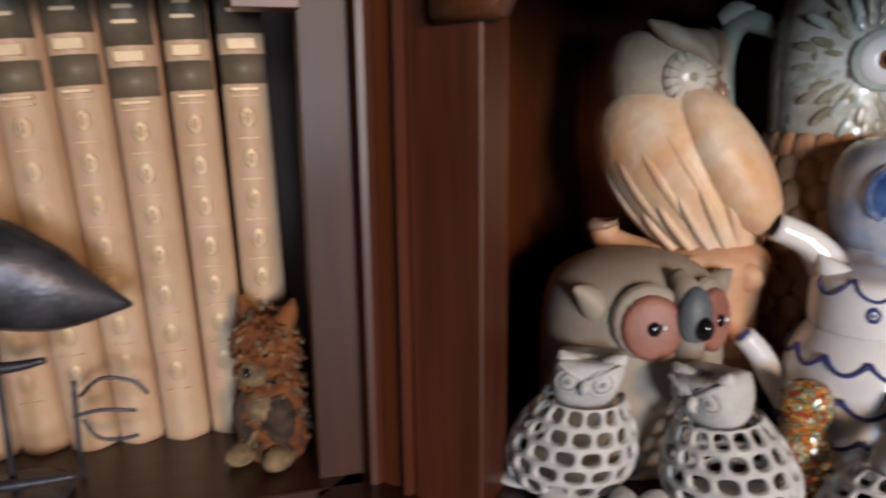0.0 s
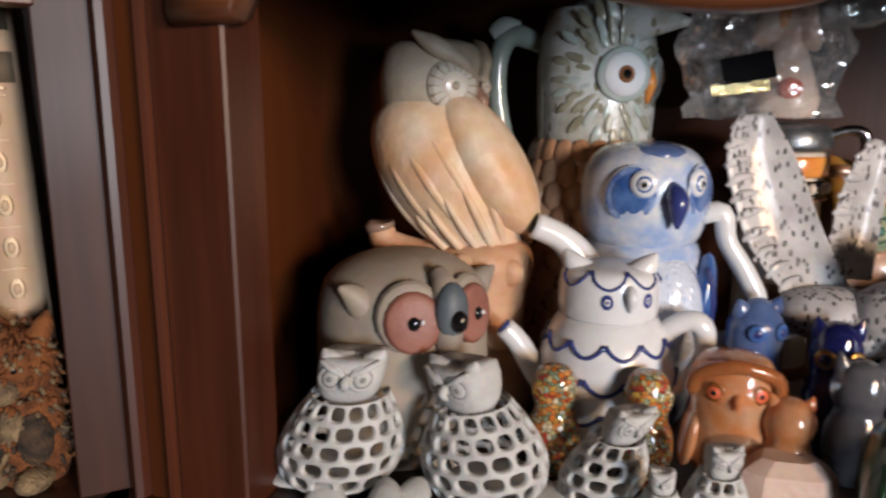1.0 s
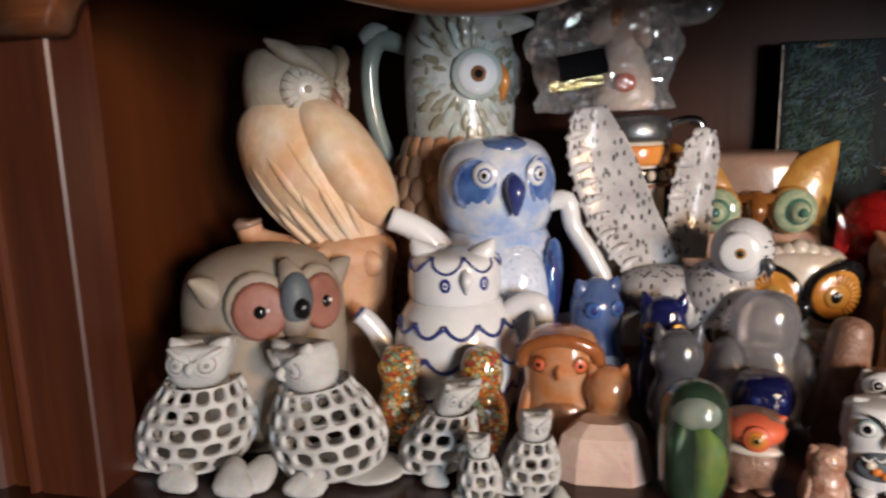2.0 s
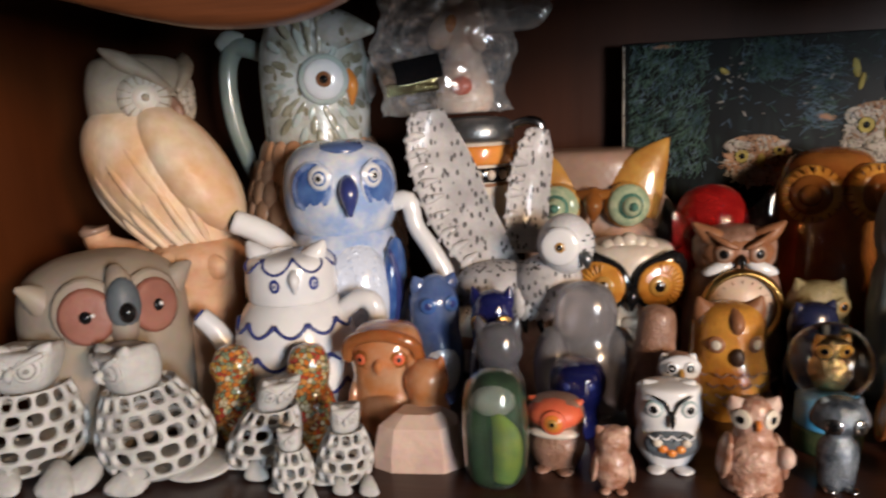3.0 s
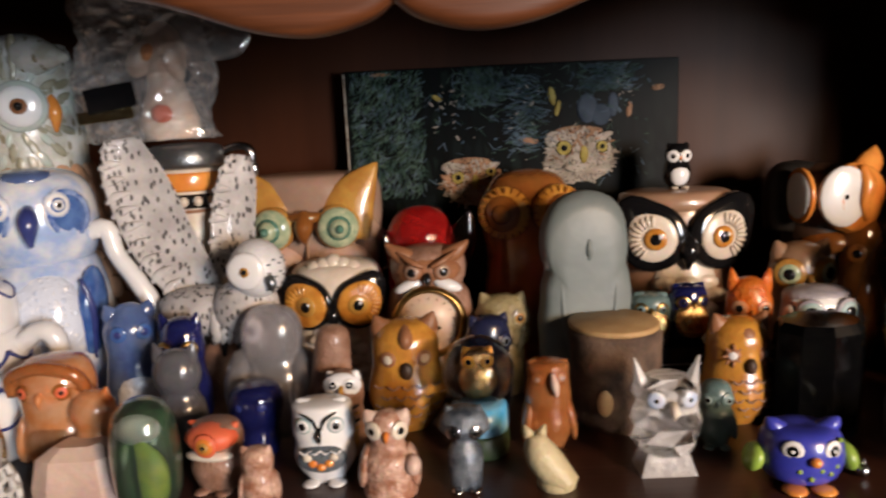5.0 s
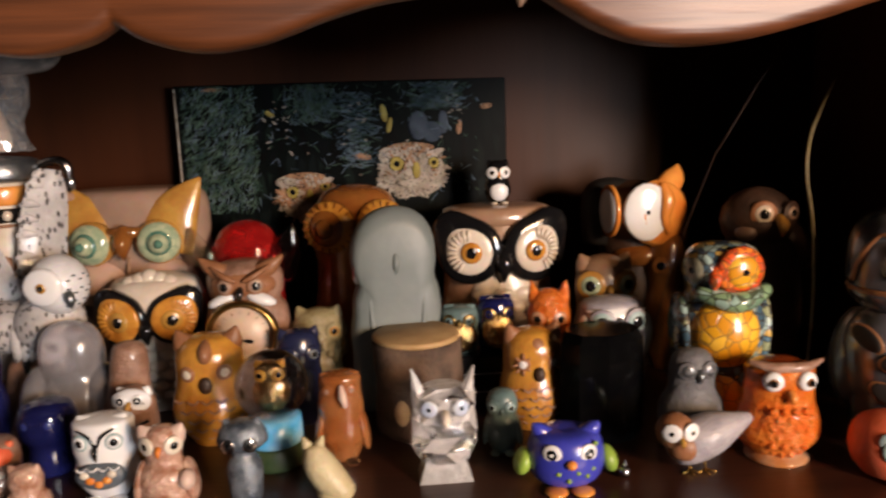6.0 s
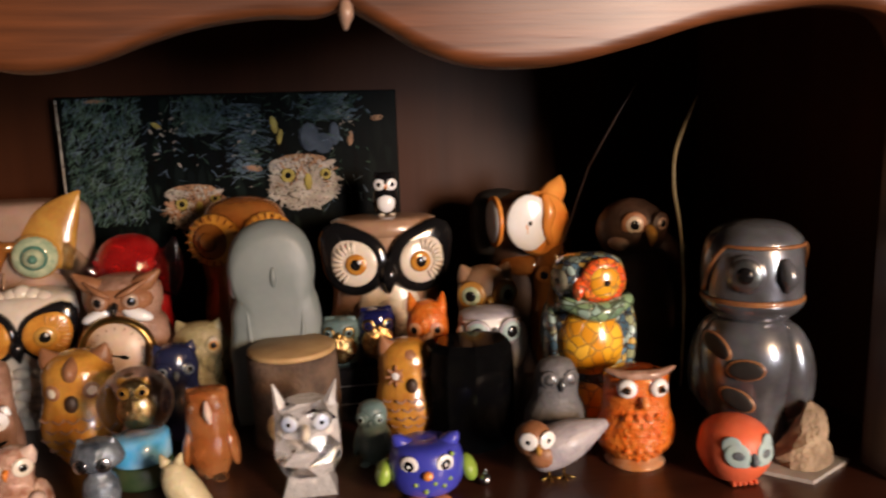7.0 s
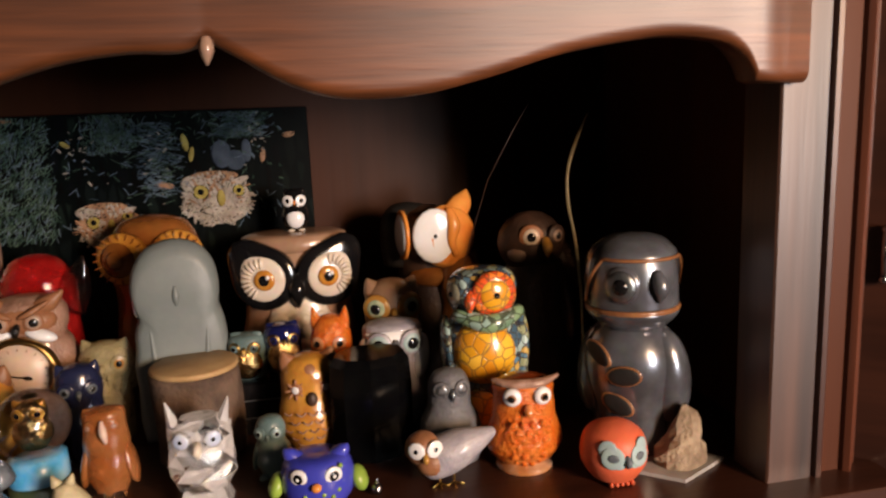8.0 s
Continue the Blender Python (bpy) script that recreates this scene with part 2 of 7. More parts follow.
SLABGLASS = paint("frosted_green_glass", (0.23, 0.265, 0.262), (0.17, 0.205, 0.205), rough=0.45, clear=0.2, bump=0.1, dirt=0.1, size=25)
AMBER = paint("amber_glass", (0.95, 0.36, 0.12), (0.95, 0.55, 0.32), rough=0.04, clear=0.55, coat=0.5, bump=0.25, size=80, fine=2, dirt=0.1)
AMBERDARK = paint("brown_amber_glass", (0.36, 0.12, 0.03), (0.45, 0.17, 0.04), rough=0.08, clear=0.45, coat=0.4, bump=0.2, size=60, fine=2)
GOLDGLASS = paint("golden_glaze", (0.62, 0.30, 0.05), (0.44, 0.18, 0.035), rough=0.2, coat=0.7, size=70, bump=0.2)
HONEY = paint("honey_stone", (0.55, 0.17, 0.045), (0.66, 0.27, 0.10), rough=0.12, coat=0.5, clear=0.55, size=60, bump=0.2)
BLUEGLASS = paint("dark_blue_glass", (0.010, 0.012, 0.075), (0.018, 0.022, 0.13), rough=0.08, coat=0.8, clear=0.2, bump=0.05)
GREYGLASS = paint("smoky_glass", (0.12, 0.12, 0.14), (0.18, 0.18, 0.20), rough=0.15, coat=0.5, clear=0.4)
GREENGLASS = paint("dark_green_glass", (0.80, 0.95, 0.84), (0.68, 0.90, 0.74), rough=0.02, clear=0.97, coat=0.8, bump=0.03, size=60)
DARKGREEN = paint("bottle_green", (0.010, 0.045, 0.016), (0.016, 0.075, 0.026), rough=0.3, size=60)
LIME = paint("lime_swirl", (0.42, 0.52, 0.08), (0.30, 0.44, 0.10), rough=0.1, coat=0.8, size=120)
PINKSTONE = paint("rose_quartz", (0.70, 0.52, 0.43), (0.58, 0.40, 0.34), rough=0.45, size=50, bump=0.2)
DEEPBROWN = paint("deep_brown", (0.035, 0.019, 0.013), (0.065, 0.032, 0.02), rough=0.5, size=60, bump=0.3)
UMBER = paint("carved_brown_stone", (0.38, 0.22, 0.16), (0.24, 0.125, 0.08), rough=0.4, coat=0.3, size=95, bump=0.5)
SHELL = paint("shell_pink", (0.62, 0.40, 0.31), (0.34, 0.15, 0.09), rough=0.25, coat=0.5, size=150, bump=0.6, fine=3)
CREAM = paint("cream_horn", (0.62, 0.54, 0.34), (0.52, 0.44, 0.26), rough=0.4, size=70, bump=0.3)
SILVER = paint("silvered_glass", (0.24, 0.28, 0.33), (0.07, 0.09, 0.12), rough=0.12, metal=0.4, size=120, bump=0.4)
YGLASS = paint("yellow_glass", (0.60, 0.50, 0.27), (0.44, 0.36, 0.18), rough=0.12, clear=0.4, coat=0.4, size=120, bump=0.6)
BARK = paint("log_bark", (0.15, 0.095, 0.065), (0.06, 0.038, 0.028), rough=0.85, size=60, bump=0.6)
CUTWOOD = paint("cut_wood", (0.52, 0.34, 0.16), (0.44, 0.27, 0.12), rough=0.6, size=80)
TEAL = paint("teal_stone", (0.10, 0.16, 0.16), (0.14, 0.22, 0.22), rough=0.35, coat=0.3, size=80)
BLUEPAINT = paint("blue_paint", (0.04, 0.05, 0.42), (0.06, 0.07, 0.50), rough=0.3, coat=0.5, bump=0.03)
LIMEPAINT = paint("lime_paint", (0.32, 0.50, 0.08), rough=0.35, coat=0.4, bump=0.03)
CORAL = paint("coral_paint", (0.75, 0.15, 0.07), (0.68, 0.12, 0.05), rough=0.5, bump=0.1)
GREYBLUE = paint("grey_blue_paint", (0.32, 0.44, 0.45), (0.36, 0.48, 0.49), rough=0.5, bump=0.1)
ORANGEGLASS = paint("orange_resin", (0.95, 0.20, 0.025), (1.0, 0.30, 0.05), rough=0.05, clear=0.45, coat=0.4, size=190, bump=1.0, fine=2, dirt=0.05)
REDBROWN = paint("red_brown_resin", (0.36, 0.075, 0.02), (0.24, 0.045, 0.015), rough=0.12, clear=0.3, coat=0.5, bump=0.2, size=90)
STEEL = paint("gunmetal_glaze", (0.085, 0.085, 0.098), (0.21, 0.23, 0.265), rough=0.26, metal=0.5, coat=0.6, size=30, bump=0.03)
RUST = paint("rust_glaze_edge", (0.30, 0.13, 0.05), (0.22, 0.09, 0.04), rough=0.35, coat=0.4, size=80)
PEARLGREY = paint("grey_feather_paint", (0.42, 0.39, 0.42), (0.30, 0.28, 0.32), rough=0.4, coat=0.2, size=110, bump=0.3)
RUSSET = paint("russet_paint", (0.33, 0.145, 0.07), (0.24, 0.10, 0.045), rough=0.45, size=90)
STONEGREY = paint("grey_resin", (0.10, 0.10, 0.11), (0.15, 0.15, 0.16), rough=0.55, size=60, bump=0.4)
ROCK = paint("striped_rock", (0.42, 0.32, 0.22), (0.20, 0.14, 0.09), rough=0.8, size=80, bump=0.8)
SLABPAPER = paint("grey_slab", (0.42, 0.40, 0.38), rough=0.6, size=50)
CONFETTI = cells("confetti_beads", ((0.55, 0.16, 0.03), (0.50, 0.42, 0.20), (0.62, 0.28, 0.08), (0.22, 0.28, 0.18), (0.60, 0.52, 0.36), (0.40, 0.05, 0.03), (0.50, 0.30, 0.06)), (0.12, 0.07, 0.03), size=420, edge=0.08, coat=0.9, rough=0.15, bump=0.8)
MOSAIC_Y = cells("yellow_tesserae", ((0.70, 0.34, 0.02), (0.80, 0.46, 0.05), (0.74, 0.40, 0.03), (0.66, 0.28, 0.02)), (0.34, 0.18, 0.04), size=140, edge=0.07)
MOSAIC_B = cells("mixed_tesserae", ((0.05, 0.10, 0.14), (0.30, 0.34, 0.20), (0.10, 0.20, 0.28), (0.55, 0.36, 0.10), (0.03, 0.04, 0.06), (0.30, 0.42, 0.40)), (0.05, 0.04, 0.03), size=200, edge=0.08)
MOSAIC_R = cells("red_tesserae", ((0.70, 0.10, 0.02), (0.76, 0.20, 0.03), (0.64, 0.08, 0.02)), (0.20, 0.06, 0.02), size=220, edge=0.08)
MOSAIC_G = cells("green_tesserae", ((0.20, 0.32, 0.18), (0.28, 0.42, 0.36), (0.14, 0.24, 0.16)), (0.06, 0.08, 0.05), size=170, edge=0.08)
DIAL = paint("cream_dial", (0.66, 0.50, 0.38), (0.60, 0.44, 0.33), rough=0.4, size=30, bump=0)
CHROME = paint("worn_steel", (0.50, 0.50, 0.52), (0.38, 0.38, 0.40), rough=0.2, metal=1.0, size=80, bump=0.05)
FOIL = paint("gold_foil", (0.75, 0.68, 0.40), (0.60, 0.52, 0.25), rough=0.15, metal=1.0, size=80, bump=0.3)
BRASS = paint("worn_brass", (0.50, 0.33, 0.12), (0.36, 0.22, 0.07), rough=0.3, metal=1.0, size=80)
PEWTER = paint("pewter", (0.30, 0.32, 0.34), (0.22, 0.24, 0.26), rough=0.35, metal=0.9, size=60)
FUR = paint("russet_fur", (0.30, 0.105, 0.030), (0.15, 0.050, 0.016), rough=0.9, size=120, bump=1.0)
FURDARK = paint("dark_shaded_fur", (0.03, 0.025, 0.02), (0.12, 0.07, 0.04), rough=0.9, size=140, bump=1.0)
FURPALE = paint("pale_fur", (0.36, 0.25, 0.13), (0.12, 0.08, 0.05), rough=0.9, size=120, bump=1.0)
SPINE = paint("cream_spine", (0.66, 0.47, 0.32), (0.58, 0.39, 0.25), rough=0.55, size=22, bump=0.15)
SPINETOP = paint("faded_shaded_label", (0.20, 0.155, 0.105), (0.13, 0.105, 0.075), rough=0.5, size=40)
GILT = paint("gilt", (0.72, 0.55, 0.36), (0.66, 0.48, 0.28), rough=0.5, metal=0.25, size=90)
IRON = paint("dark_bronze", (0.05, 0.05, 0.06), (0.12, 0.12, 0.14), rough=0.4, metal=0.6, size=60)


# ---------------------------------------------------------------- mesh tools
I4 = Matrix.Identity(4)


def curve_through(pts, sub=4):
    """A smooth row of points through the given ones."""
    p = [np.array(q, float) for q in pts]
    p = [p[0]] + p + [p[-1]]
    out = []
    for k in range(1, len(p) - 2):
        for s in range(sub):
            u = s / sub
            a, b, c, d = p[k - 1 : k + 3]
            out.append(0.5 * (2 * b + (c - a) * u + (2 * a - 5 * b + 4 * c - d) * u * u + (3 * b - a - 3 * c + d) * u**3))
    out.append(p[-2])
    return [np.array([float(v) for v in q]) for q in out]


class Shape:
    """Gathers the pieces of one mesh, with a material for each piece."""

    def __init__(self):
        self.verts, self.faces, self.slots, self.mats, self.flat = [], [], [], [], []

    def add(self, verts, faces, mat, m=I4, flat=False):
        if mat not in self.mats:
            self.mats.append(mat)
        k, base = self.mats.index(mat), len(self.verts)
        self.verts += [tuple(m @ Vector(v)) for v in verts]
        self.faces += [tuple(base + i for i in f) for f in faces]
        self.slots += [k] * len(faces)
        self.flat += [flat] * len(faces)
        return self

    def rings(self, rings, mat, m=I4, caps=True, flat=False):
        n = len(rings[0])
        faces = [(a * n + b, a * n + (b + 1) % n, (a + 1) * n + (b + 1) % n, (a + 1) * n + b) for a in range(len(rings) - 1) for b in range(n)]
        if caps:
            faces += [tuple(range(n))[::-1], tuple((len(rings) - 1) * n + b for b in range(n))]
        return self.add([v for r in rings for v in r], faces, mat, m, flat)

    def lathe(self, prof, mat, m=I4, n=24, sub=4, flat=False):
        """prof: rows of (half width, half depth, z) or (radius, z)."""
        rows = [(p[0], p[0], p[1]) if len(p) == 2 else p for p in prof]
        rows = curve_through(rows, sub) if sub > 1 else rows
        turns = [2 * math.pi * k / n for k in range(n)]
        return self.rings([[(max(rx, 1e-5) * math.cos(a), max(ry, 1e-5) * math.sin(a), z) for a in turns] for rx, ry, z in rows], mat, m, True, flat)

    def ball(self, c, r, mat, rot=(0, 0, 0), n=14, flat=False):
        r = (r, r, r) if isinstance(r, (int, float)) else r
        m = pose(*c, *rot)
        k = max(5, n // 2 + 1)
        rows = [(r[0] * math.sin(math.pi * j / k), r[1] * math.sin(math.pi * j / k), -r[2] * math.cos(math.pi * j / k)) for j in range(k + 1)]
        return self.lathe(rows, mat, m, n, 1, flat)

    def tube(self, pts, radii, mat, n=10, sub=4, m=I4, flat_y=1.0):
        if isinstance(radii, (int, float)):
            radii = [radii] * len(pts)
        rows = curve_through([(*p, r) for p, r in zip(pts, radii)], sub)
        rings, up = [], Vector((0, 0, 1))
        for k, q in enumerate(rows):
            a, b = rows[max(k - 1, 0)], rows[min(k + 1, len(rows) - 1)]
            d = Vector((b[:3] - a[:3]).tolist()).normalized()
            s = d.cross(Vector((0, 1, 0)))
            if s.length < 0.2:
                s = d.cross(up)
            s.normalize()
            w = s.cross(d)
            r = max(float(q[3]), 1e-5)
            rings.append([tuple(Vector(q[:3]) + r * (math.cos(2 * math.pi * j / n) * s + flat_y * math.sin(2 * math.pi * j / n) * w)) for j in range(n)])
        return self.rings(rings, mat, m)

    def box(self, c, s, mat, rot=(0, 0, 0), edge=0.12, flat=True):
        """A block with bevelled edges."""
        x, y, z = (v / 2 for v in s)
        e = edge * min(x, y, z)
        ring = lambda zz, k: [(x - e * (1 + k), -y + e * k, zz), (x - e * k, -y + e * (1 + k), zz), (x - e * k, y - e * (1 + k), zz), (x - e * (1 + k), y - e * k, zz), (-x + e * (1 + k), y - e * k, zz), (-x + e * k, y - e * (1 + k), zz), (-x + e * k, -y + e * (1 + k), zz), (-x + e * (1 + k), -y + e * k, zz)]
        return self.rings([ring(-z, 1), ring(-z + e, 0), ring(z - e, 0), ring(z, 1)], mat, pose(*c, *rot), True, flat)

    def prism(self, outline, y0, y1, mat, m=I4, flat=True):
        """An outline of (x, z), made solid from y0 to y1."""
        n = len(outline)
        return self.rings([[(x, y0, z) for x, z in outline], [(x, y1, z) for x, z in outline]], mat, m, True, flat)

    def eye(self, c, r, mats, yaw=0.0, pitch=0.0, tall=1.0, deep=0.25):
        """Set-in discs, one before the other: mats from the outer ring to the pupil with their shares of r."""
        for k, (share, mat) in enumerate(mats):
            m = pose(*c, pitch, 0, yaw) @ pose(0, -k * 0.10 * r * deep / 0.25, 0)
            q = r * share
            self.rings(
                [[tuple(m @ Vector((q * s * math.cos(a), -r * deep * d, q * tall * s * math.sin(a)))) for a in [2 * math.pi * j / 18 for j in range(18)]] for s, d in ((1.0, -0.6), (1.0, 0.2), (0.93, 0.45), (0.7, 0.75), (0.35, 0.9), (0.02, 0.95))], mat)
        return self

    def done(self, name, at=I4, parent=None, label="", category="", group="", kind=""):
        me = bpy.data.meshes.new(name)
        me.from_pydata(self.verts, [], self.faces)
        for m in self.mats:
            me.materials.append(m)
        me.polygons.foreach_set("material_index", self.slots)
        me.polygons.foreach_set("use_smooth", [not f for f in self.flat])
        bm = bmesh.new()
        bm.from_mesh(me)
        bmesh.ops.remove_doubles(bm, verts=bm.verts, dist=2e-6)
        bmesh.ops.recalc_face_normals(bm, faces=bm.faces)
        bm.to_mesh(me)
        bm.free()
        ob = new(name, me)
        ob.matrix_world = at
        if parent:
            ob.parent = parent
            ob.matrix_basis = at
        return tagged(ob, label, category, group, kind)


def root(name, at, label, category, group="", kind=""):
    ob = new(name)
    ob.matrix_world = at
    ob.empty_display_size = 0.01
    return tagged(ob, label, category, group, kind)


def owl_profile(h, w, d, base=0.62, belly=1.0, neck=0.8, head=0.86, crown=0.62):
    f = ((base * 0.9, 0), (base, 0.03), (belly * 0.96, 0.22), (belly, 0.36), (belly * 0.93, 0.48), (neck, 0.6), (head, 0.72), (head * 0.96, 0.84), (crown, 0.95), (crown * 0.5, 0.99), (0.02, 1.0))
    return [(w / 2 * r, d / 2 * r, h * z) for r, z in f]


def face_point(prof, x, z):
    """The front of a lathed body at (x, z), and the way it faces."""
    rows = curve_through(prof, 6)
    k = min(range(len(rows)), key=lambda i: abs(rows[i][2] - z))
    rx, ry, _ = rows[k]
    q = min(abs(x) / max(rx, 1e-5), 0.94)
    y = -ry * math.sqrt(1 - q * q)
    return y, math.degrees(math.atan2(x / max(rx, 1e-5) ** 2, -y / max(ry, 1e-5) ** 2))


def owl(s, h, w, d, body, eyes=None, er=0.2, ez=0.76, ex=0.24, beak=None, br=0.07, bz=None, ears=None, eh=0.12, belly=None, wings=None, feet=None, shape=None, tall=1.0, fr=0.6):
    """A standing owl: turned body with head, set-in eyes, beak, ear tufts, breast, wings and feet."""
    prof = owl_profile(h, w, d, **(shape or {}))
    s.lathe(prof, body)
    if eyes:
        for q in (-1, 1):
            x, z = q * ex * w, ez * h
            y, yaw = face_point(prof, x, z)
            s.eye((x, y, z), er * w, eyes, yaw * 0.8, 0, tall)
    if beak:
        z = (bz or ez - 0.05) * h
        y, _ = face_point(prof, 0, z)
        s.tube([(0, y + br * w * 0.3, z + br * w), (0, y - br * w * 0.7, z + br * w * 0.2), (0, y - br * w * 0.6, z - br * w * 1.5)], [br * w * 0.7, br * w * 0.75, br * w * 0.08], beak, n=8)
    if ears:
        for q in (-1, 1):
            x = q * 0.30 * w
            s.tube([(x * 0.7, 0, h * 0.86), (x * 1.0, -d * 0.04, h * 0.94), (x * 1.22, -d * 0.06, h * (0.97 + eh * 0.8))], [w * 0.20, w * 0.145, w * 0.02], ears, n=10, flat_y=0.7)
    if belly:
        z = 0.3 * h
        y, _ = face_point(prof, 0, z)
        s.ball((0, y + d * 0.2, z), (w * 0.36, d * 0.24, h * 0.24), belly, n=16)
    if wings:
        for q in (-1, 1):
            s.ball((q * w * 0.43, 0, h * 0.34), (w * 0.12, d * 0.36, h * 0.26), wings, rot=(0, -q * 10, 0), n=14)
    if feet:
        for q in (-1, 1):
            s.ball((q * w * 0.2, -d * fr * 0.62, h * 0.03), (w * 0.15, d * 0.2, h * 0.035), feet, n=10)
    return prof


# ---------------------------------------------------------------- the cabinet and the room
def slab(name, c, s, mat, label="", category="", kind="structure", parent=None, rot=(0, 0, 0), edge=0.06):
    return Shape().box((0, 0, 0), s, mat, edge=edge).done(name, pose(*c, *rot), parent, label, category, "", kind)


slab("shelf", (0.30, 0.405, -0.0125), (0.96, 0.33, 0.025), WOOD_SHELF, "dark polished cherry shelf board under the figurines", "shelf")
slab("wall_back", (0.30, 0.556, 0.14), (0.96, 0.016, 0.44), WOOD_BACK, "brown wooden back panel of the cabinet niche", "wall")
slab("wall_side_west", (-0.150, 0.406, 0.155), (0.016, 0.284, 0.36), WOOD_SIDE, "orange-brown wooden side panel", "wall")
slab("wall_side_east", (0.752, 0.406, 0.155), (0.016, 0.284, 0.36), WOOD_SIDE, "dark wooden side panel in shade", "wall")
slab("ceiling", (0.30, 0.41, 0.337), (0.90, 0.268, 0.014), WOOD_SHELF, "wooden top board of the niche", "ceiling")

HALF = ((0, 0.2205), (0.010, 0.2140), (0.030, 0.2095), (0.052, 0.2122), (0.075, 0.2200), (0.095, 0.2255), (0.118, 0.2285), (0.138, 0.2285), (0.1490, 0.2325))
OUTER = ((0.1490, 0.2325), (0.161, 0.2255), (0.181, 0.2140), (0.203, 0.2082), (0.234, 0.2086), (0.265, 0.2150), (0.298, 0.2240), (0.333, 0.2295), (0.352, 0.2308), (0.370, 0.2290), (0.380, 0.2260), (0.388, 0.2185), (0.393, 0.2090))
edge_r = [tuple(p) for p in curve_through(HALF, 4)] + [tuple(p) for p in curve_through(OUTER, 4)[1:]] + [(0.419, 0.2082)]
MID = 0.2955
lower = [(MID - x, z) for x, z in edge_r[::-1]] + [(MID + x, z) for x, z in edge_r[1:]]


def valance():
    ob = root("valance", I4, "scalloped cherry-wood valance with a rounded lower edge", "valance", kind="structure")
    s = Shape()
    n = len(lower)
    rows = [(0.250, 0.40), (0.250, 0.0060), (0.2502, 0.0042), (0.2508, 0.0026), (0.2518, 0.0012), (0.2534, 0.0003), (0.2550, 0.0), (0.262, 0.0), (0.268, 0.002), (0.268, 0.40)]
    verts = [(x, y, (0.40 if off == 0.40 else z + off)) for y, off in rows for x, z in lower]
    faces = [(a * n + b, a * n + b + 1, (a + 1) * n + b + 1, (a + 1) * n + b) for a in range(len(rows) - 1) for b in range(n - 1)]
    faces += [tuple(a * n for a in range(len(rows))), tuple(a * n + n - 1 for a in range(len(rows)))[::-1]]
    s.add(verts, faces, WOOD_X)
    s.done("board", I4, ob)
    for q in (-1, 1):
        Shape().tube([(0, 0.004, 0.2335), (0, 0.003, 0.2285), (q * -0.0004, 0.004, 0.2228)], [0.0022, 0.0030, 0.0006], TAN, n=6, sub=3).done("chip", pose(MID + q * 0.1490, 0.2480, 0), ob, "pale chipped spot at the cusp")
    return ob


valance()


def post(name, x, turn, label, flat=0.034, wood_kind=WOOD):
    """A fluted corner post: a flat strip next to the niche, then two beads and a hollow."""
    ob = root(name, pose(x, 0.262, 0), label, "cabinet post", kind="structure")
    q = turn
    k = flat - 0.034
    Shape().box((q * flat / 2, 0.013, 0.145), (flat, 0.03, 0.53), wood_kind, edge=0.08).done("strip", I4, ob)
    out = [(0.0345, 0.030), (0.0345, 0.001), (0.036, -0.003), (0.0385, -0.0035), (0.041, -0.001), (0.0425, 0.003), (0.048, 0.0055), (0.053, 0.0035), (0.0545, -0.0005), (0.057, -0.0025), (0.0595, -0.001), (0.061, 0.004), (0.067, 0.006), (0.067, 0.030)]
    s = Shape()
    s.rings([[(q * (a + k), b, z) for a, b in out] for z in (-0.12, 0.41)], WOOD, flat=True)
    s.done("moulding", I4, ob)
    return ob


post("post_west", -0.106, -1, "dark cherry corner post with beaded moulding")
post("post_east", 0.708, 1, "cherry corner post with beaded moulding and bluish sheen", 0.027, WOOD_POST)

# the slanted wing with the books
WING = pose(-0.173, 0.268, 0, 0, 0, 40.25)


def wing_part(name, c, s, mat, label, category, rot=0.0):
    return Shape().box((0, 0, 0), s, mat, edge=0.06).done(name, WING @ pose(*c, 0, 0, rot), None, label, category, "", "structure")


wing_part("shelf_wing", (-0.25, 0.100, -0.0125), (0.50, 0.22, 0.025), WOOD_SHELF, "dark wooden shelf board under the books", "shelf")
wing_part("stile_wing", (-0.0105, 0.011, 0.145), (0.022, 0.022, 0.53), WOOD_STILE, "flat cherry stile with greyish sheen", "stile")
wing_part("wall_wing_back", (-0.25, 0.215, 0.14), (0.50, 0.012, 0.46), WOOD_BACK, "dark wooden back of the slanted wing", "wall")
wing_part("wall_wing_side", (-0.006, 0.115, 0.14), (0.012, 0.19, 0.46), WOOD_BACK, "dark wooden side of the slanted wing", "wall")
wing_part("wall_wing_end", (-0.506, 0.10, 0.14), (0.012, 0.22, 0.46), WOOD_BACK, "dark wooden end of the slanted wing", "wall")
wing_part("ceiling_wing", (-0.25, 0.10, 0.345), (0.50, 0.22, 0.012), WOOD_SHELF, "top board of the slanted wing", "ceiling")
wing_part("rail_wing", (-0.27, 0.006, 0.312), (0.458, 0.02, 0.17), WOOD_X, "cherry top rail of the slanted wing", "rail")
wing_part("bracket_wing", (-0.0335, 0.004, 0.2265), (0.028, 0.016, 0.018), WOOD_X, "small corner bracket of the top rail", "bracket")
wing_part("moulding_wing", (-0.27, -0.012, -0.012), (0.458, 0.014, 0.018), WOOD, "rounded edge moulding of the shelf", "moulding")

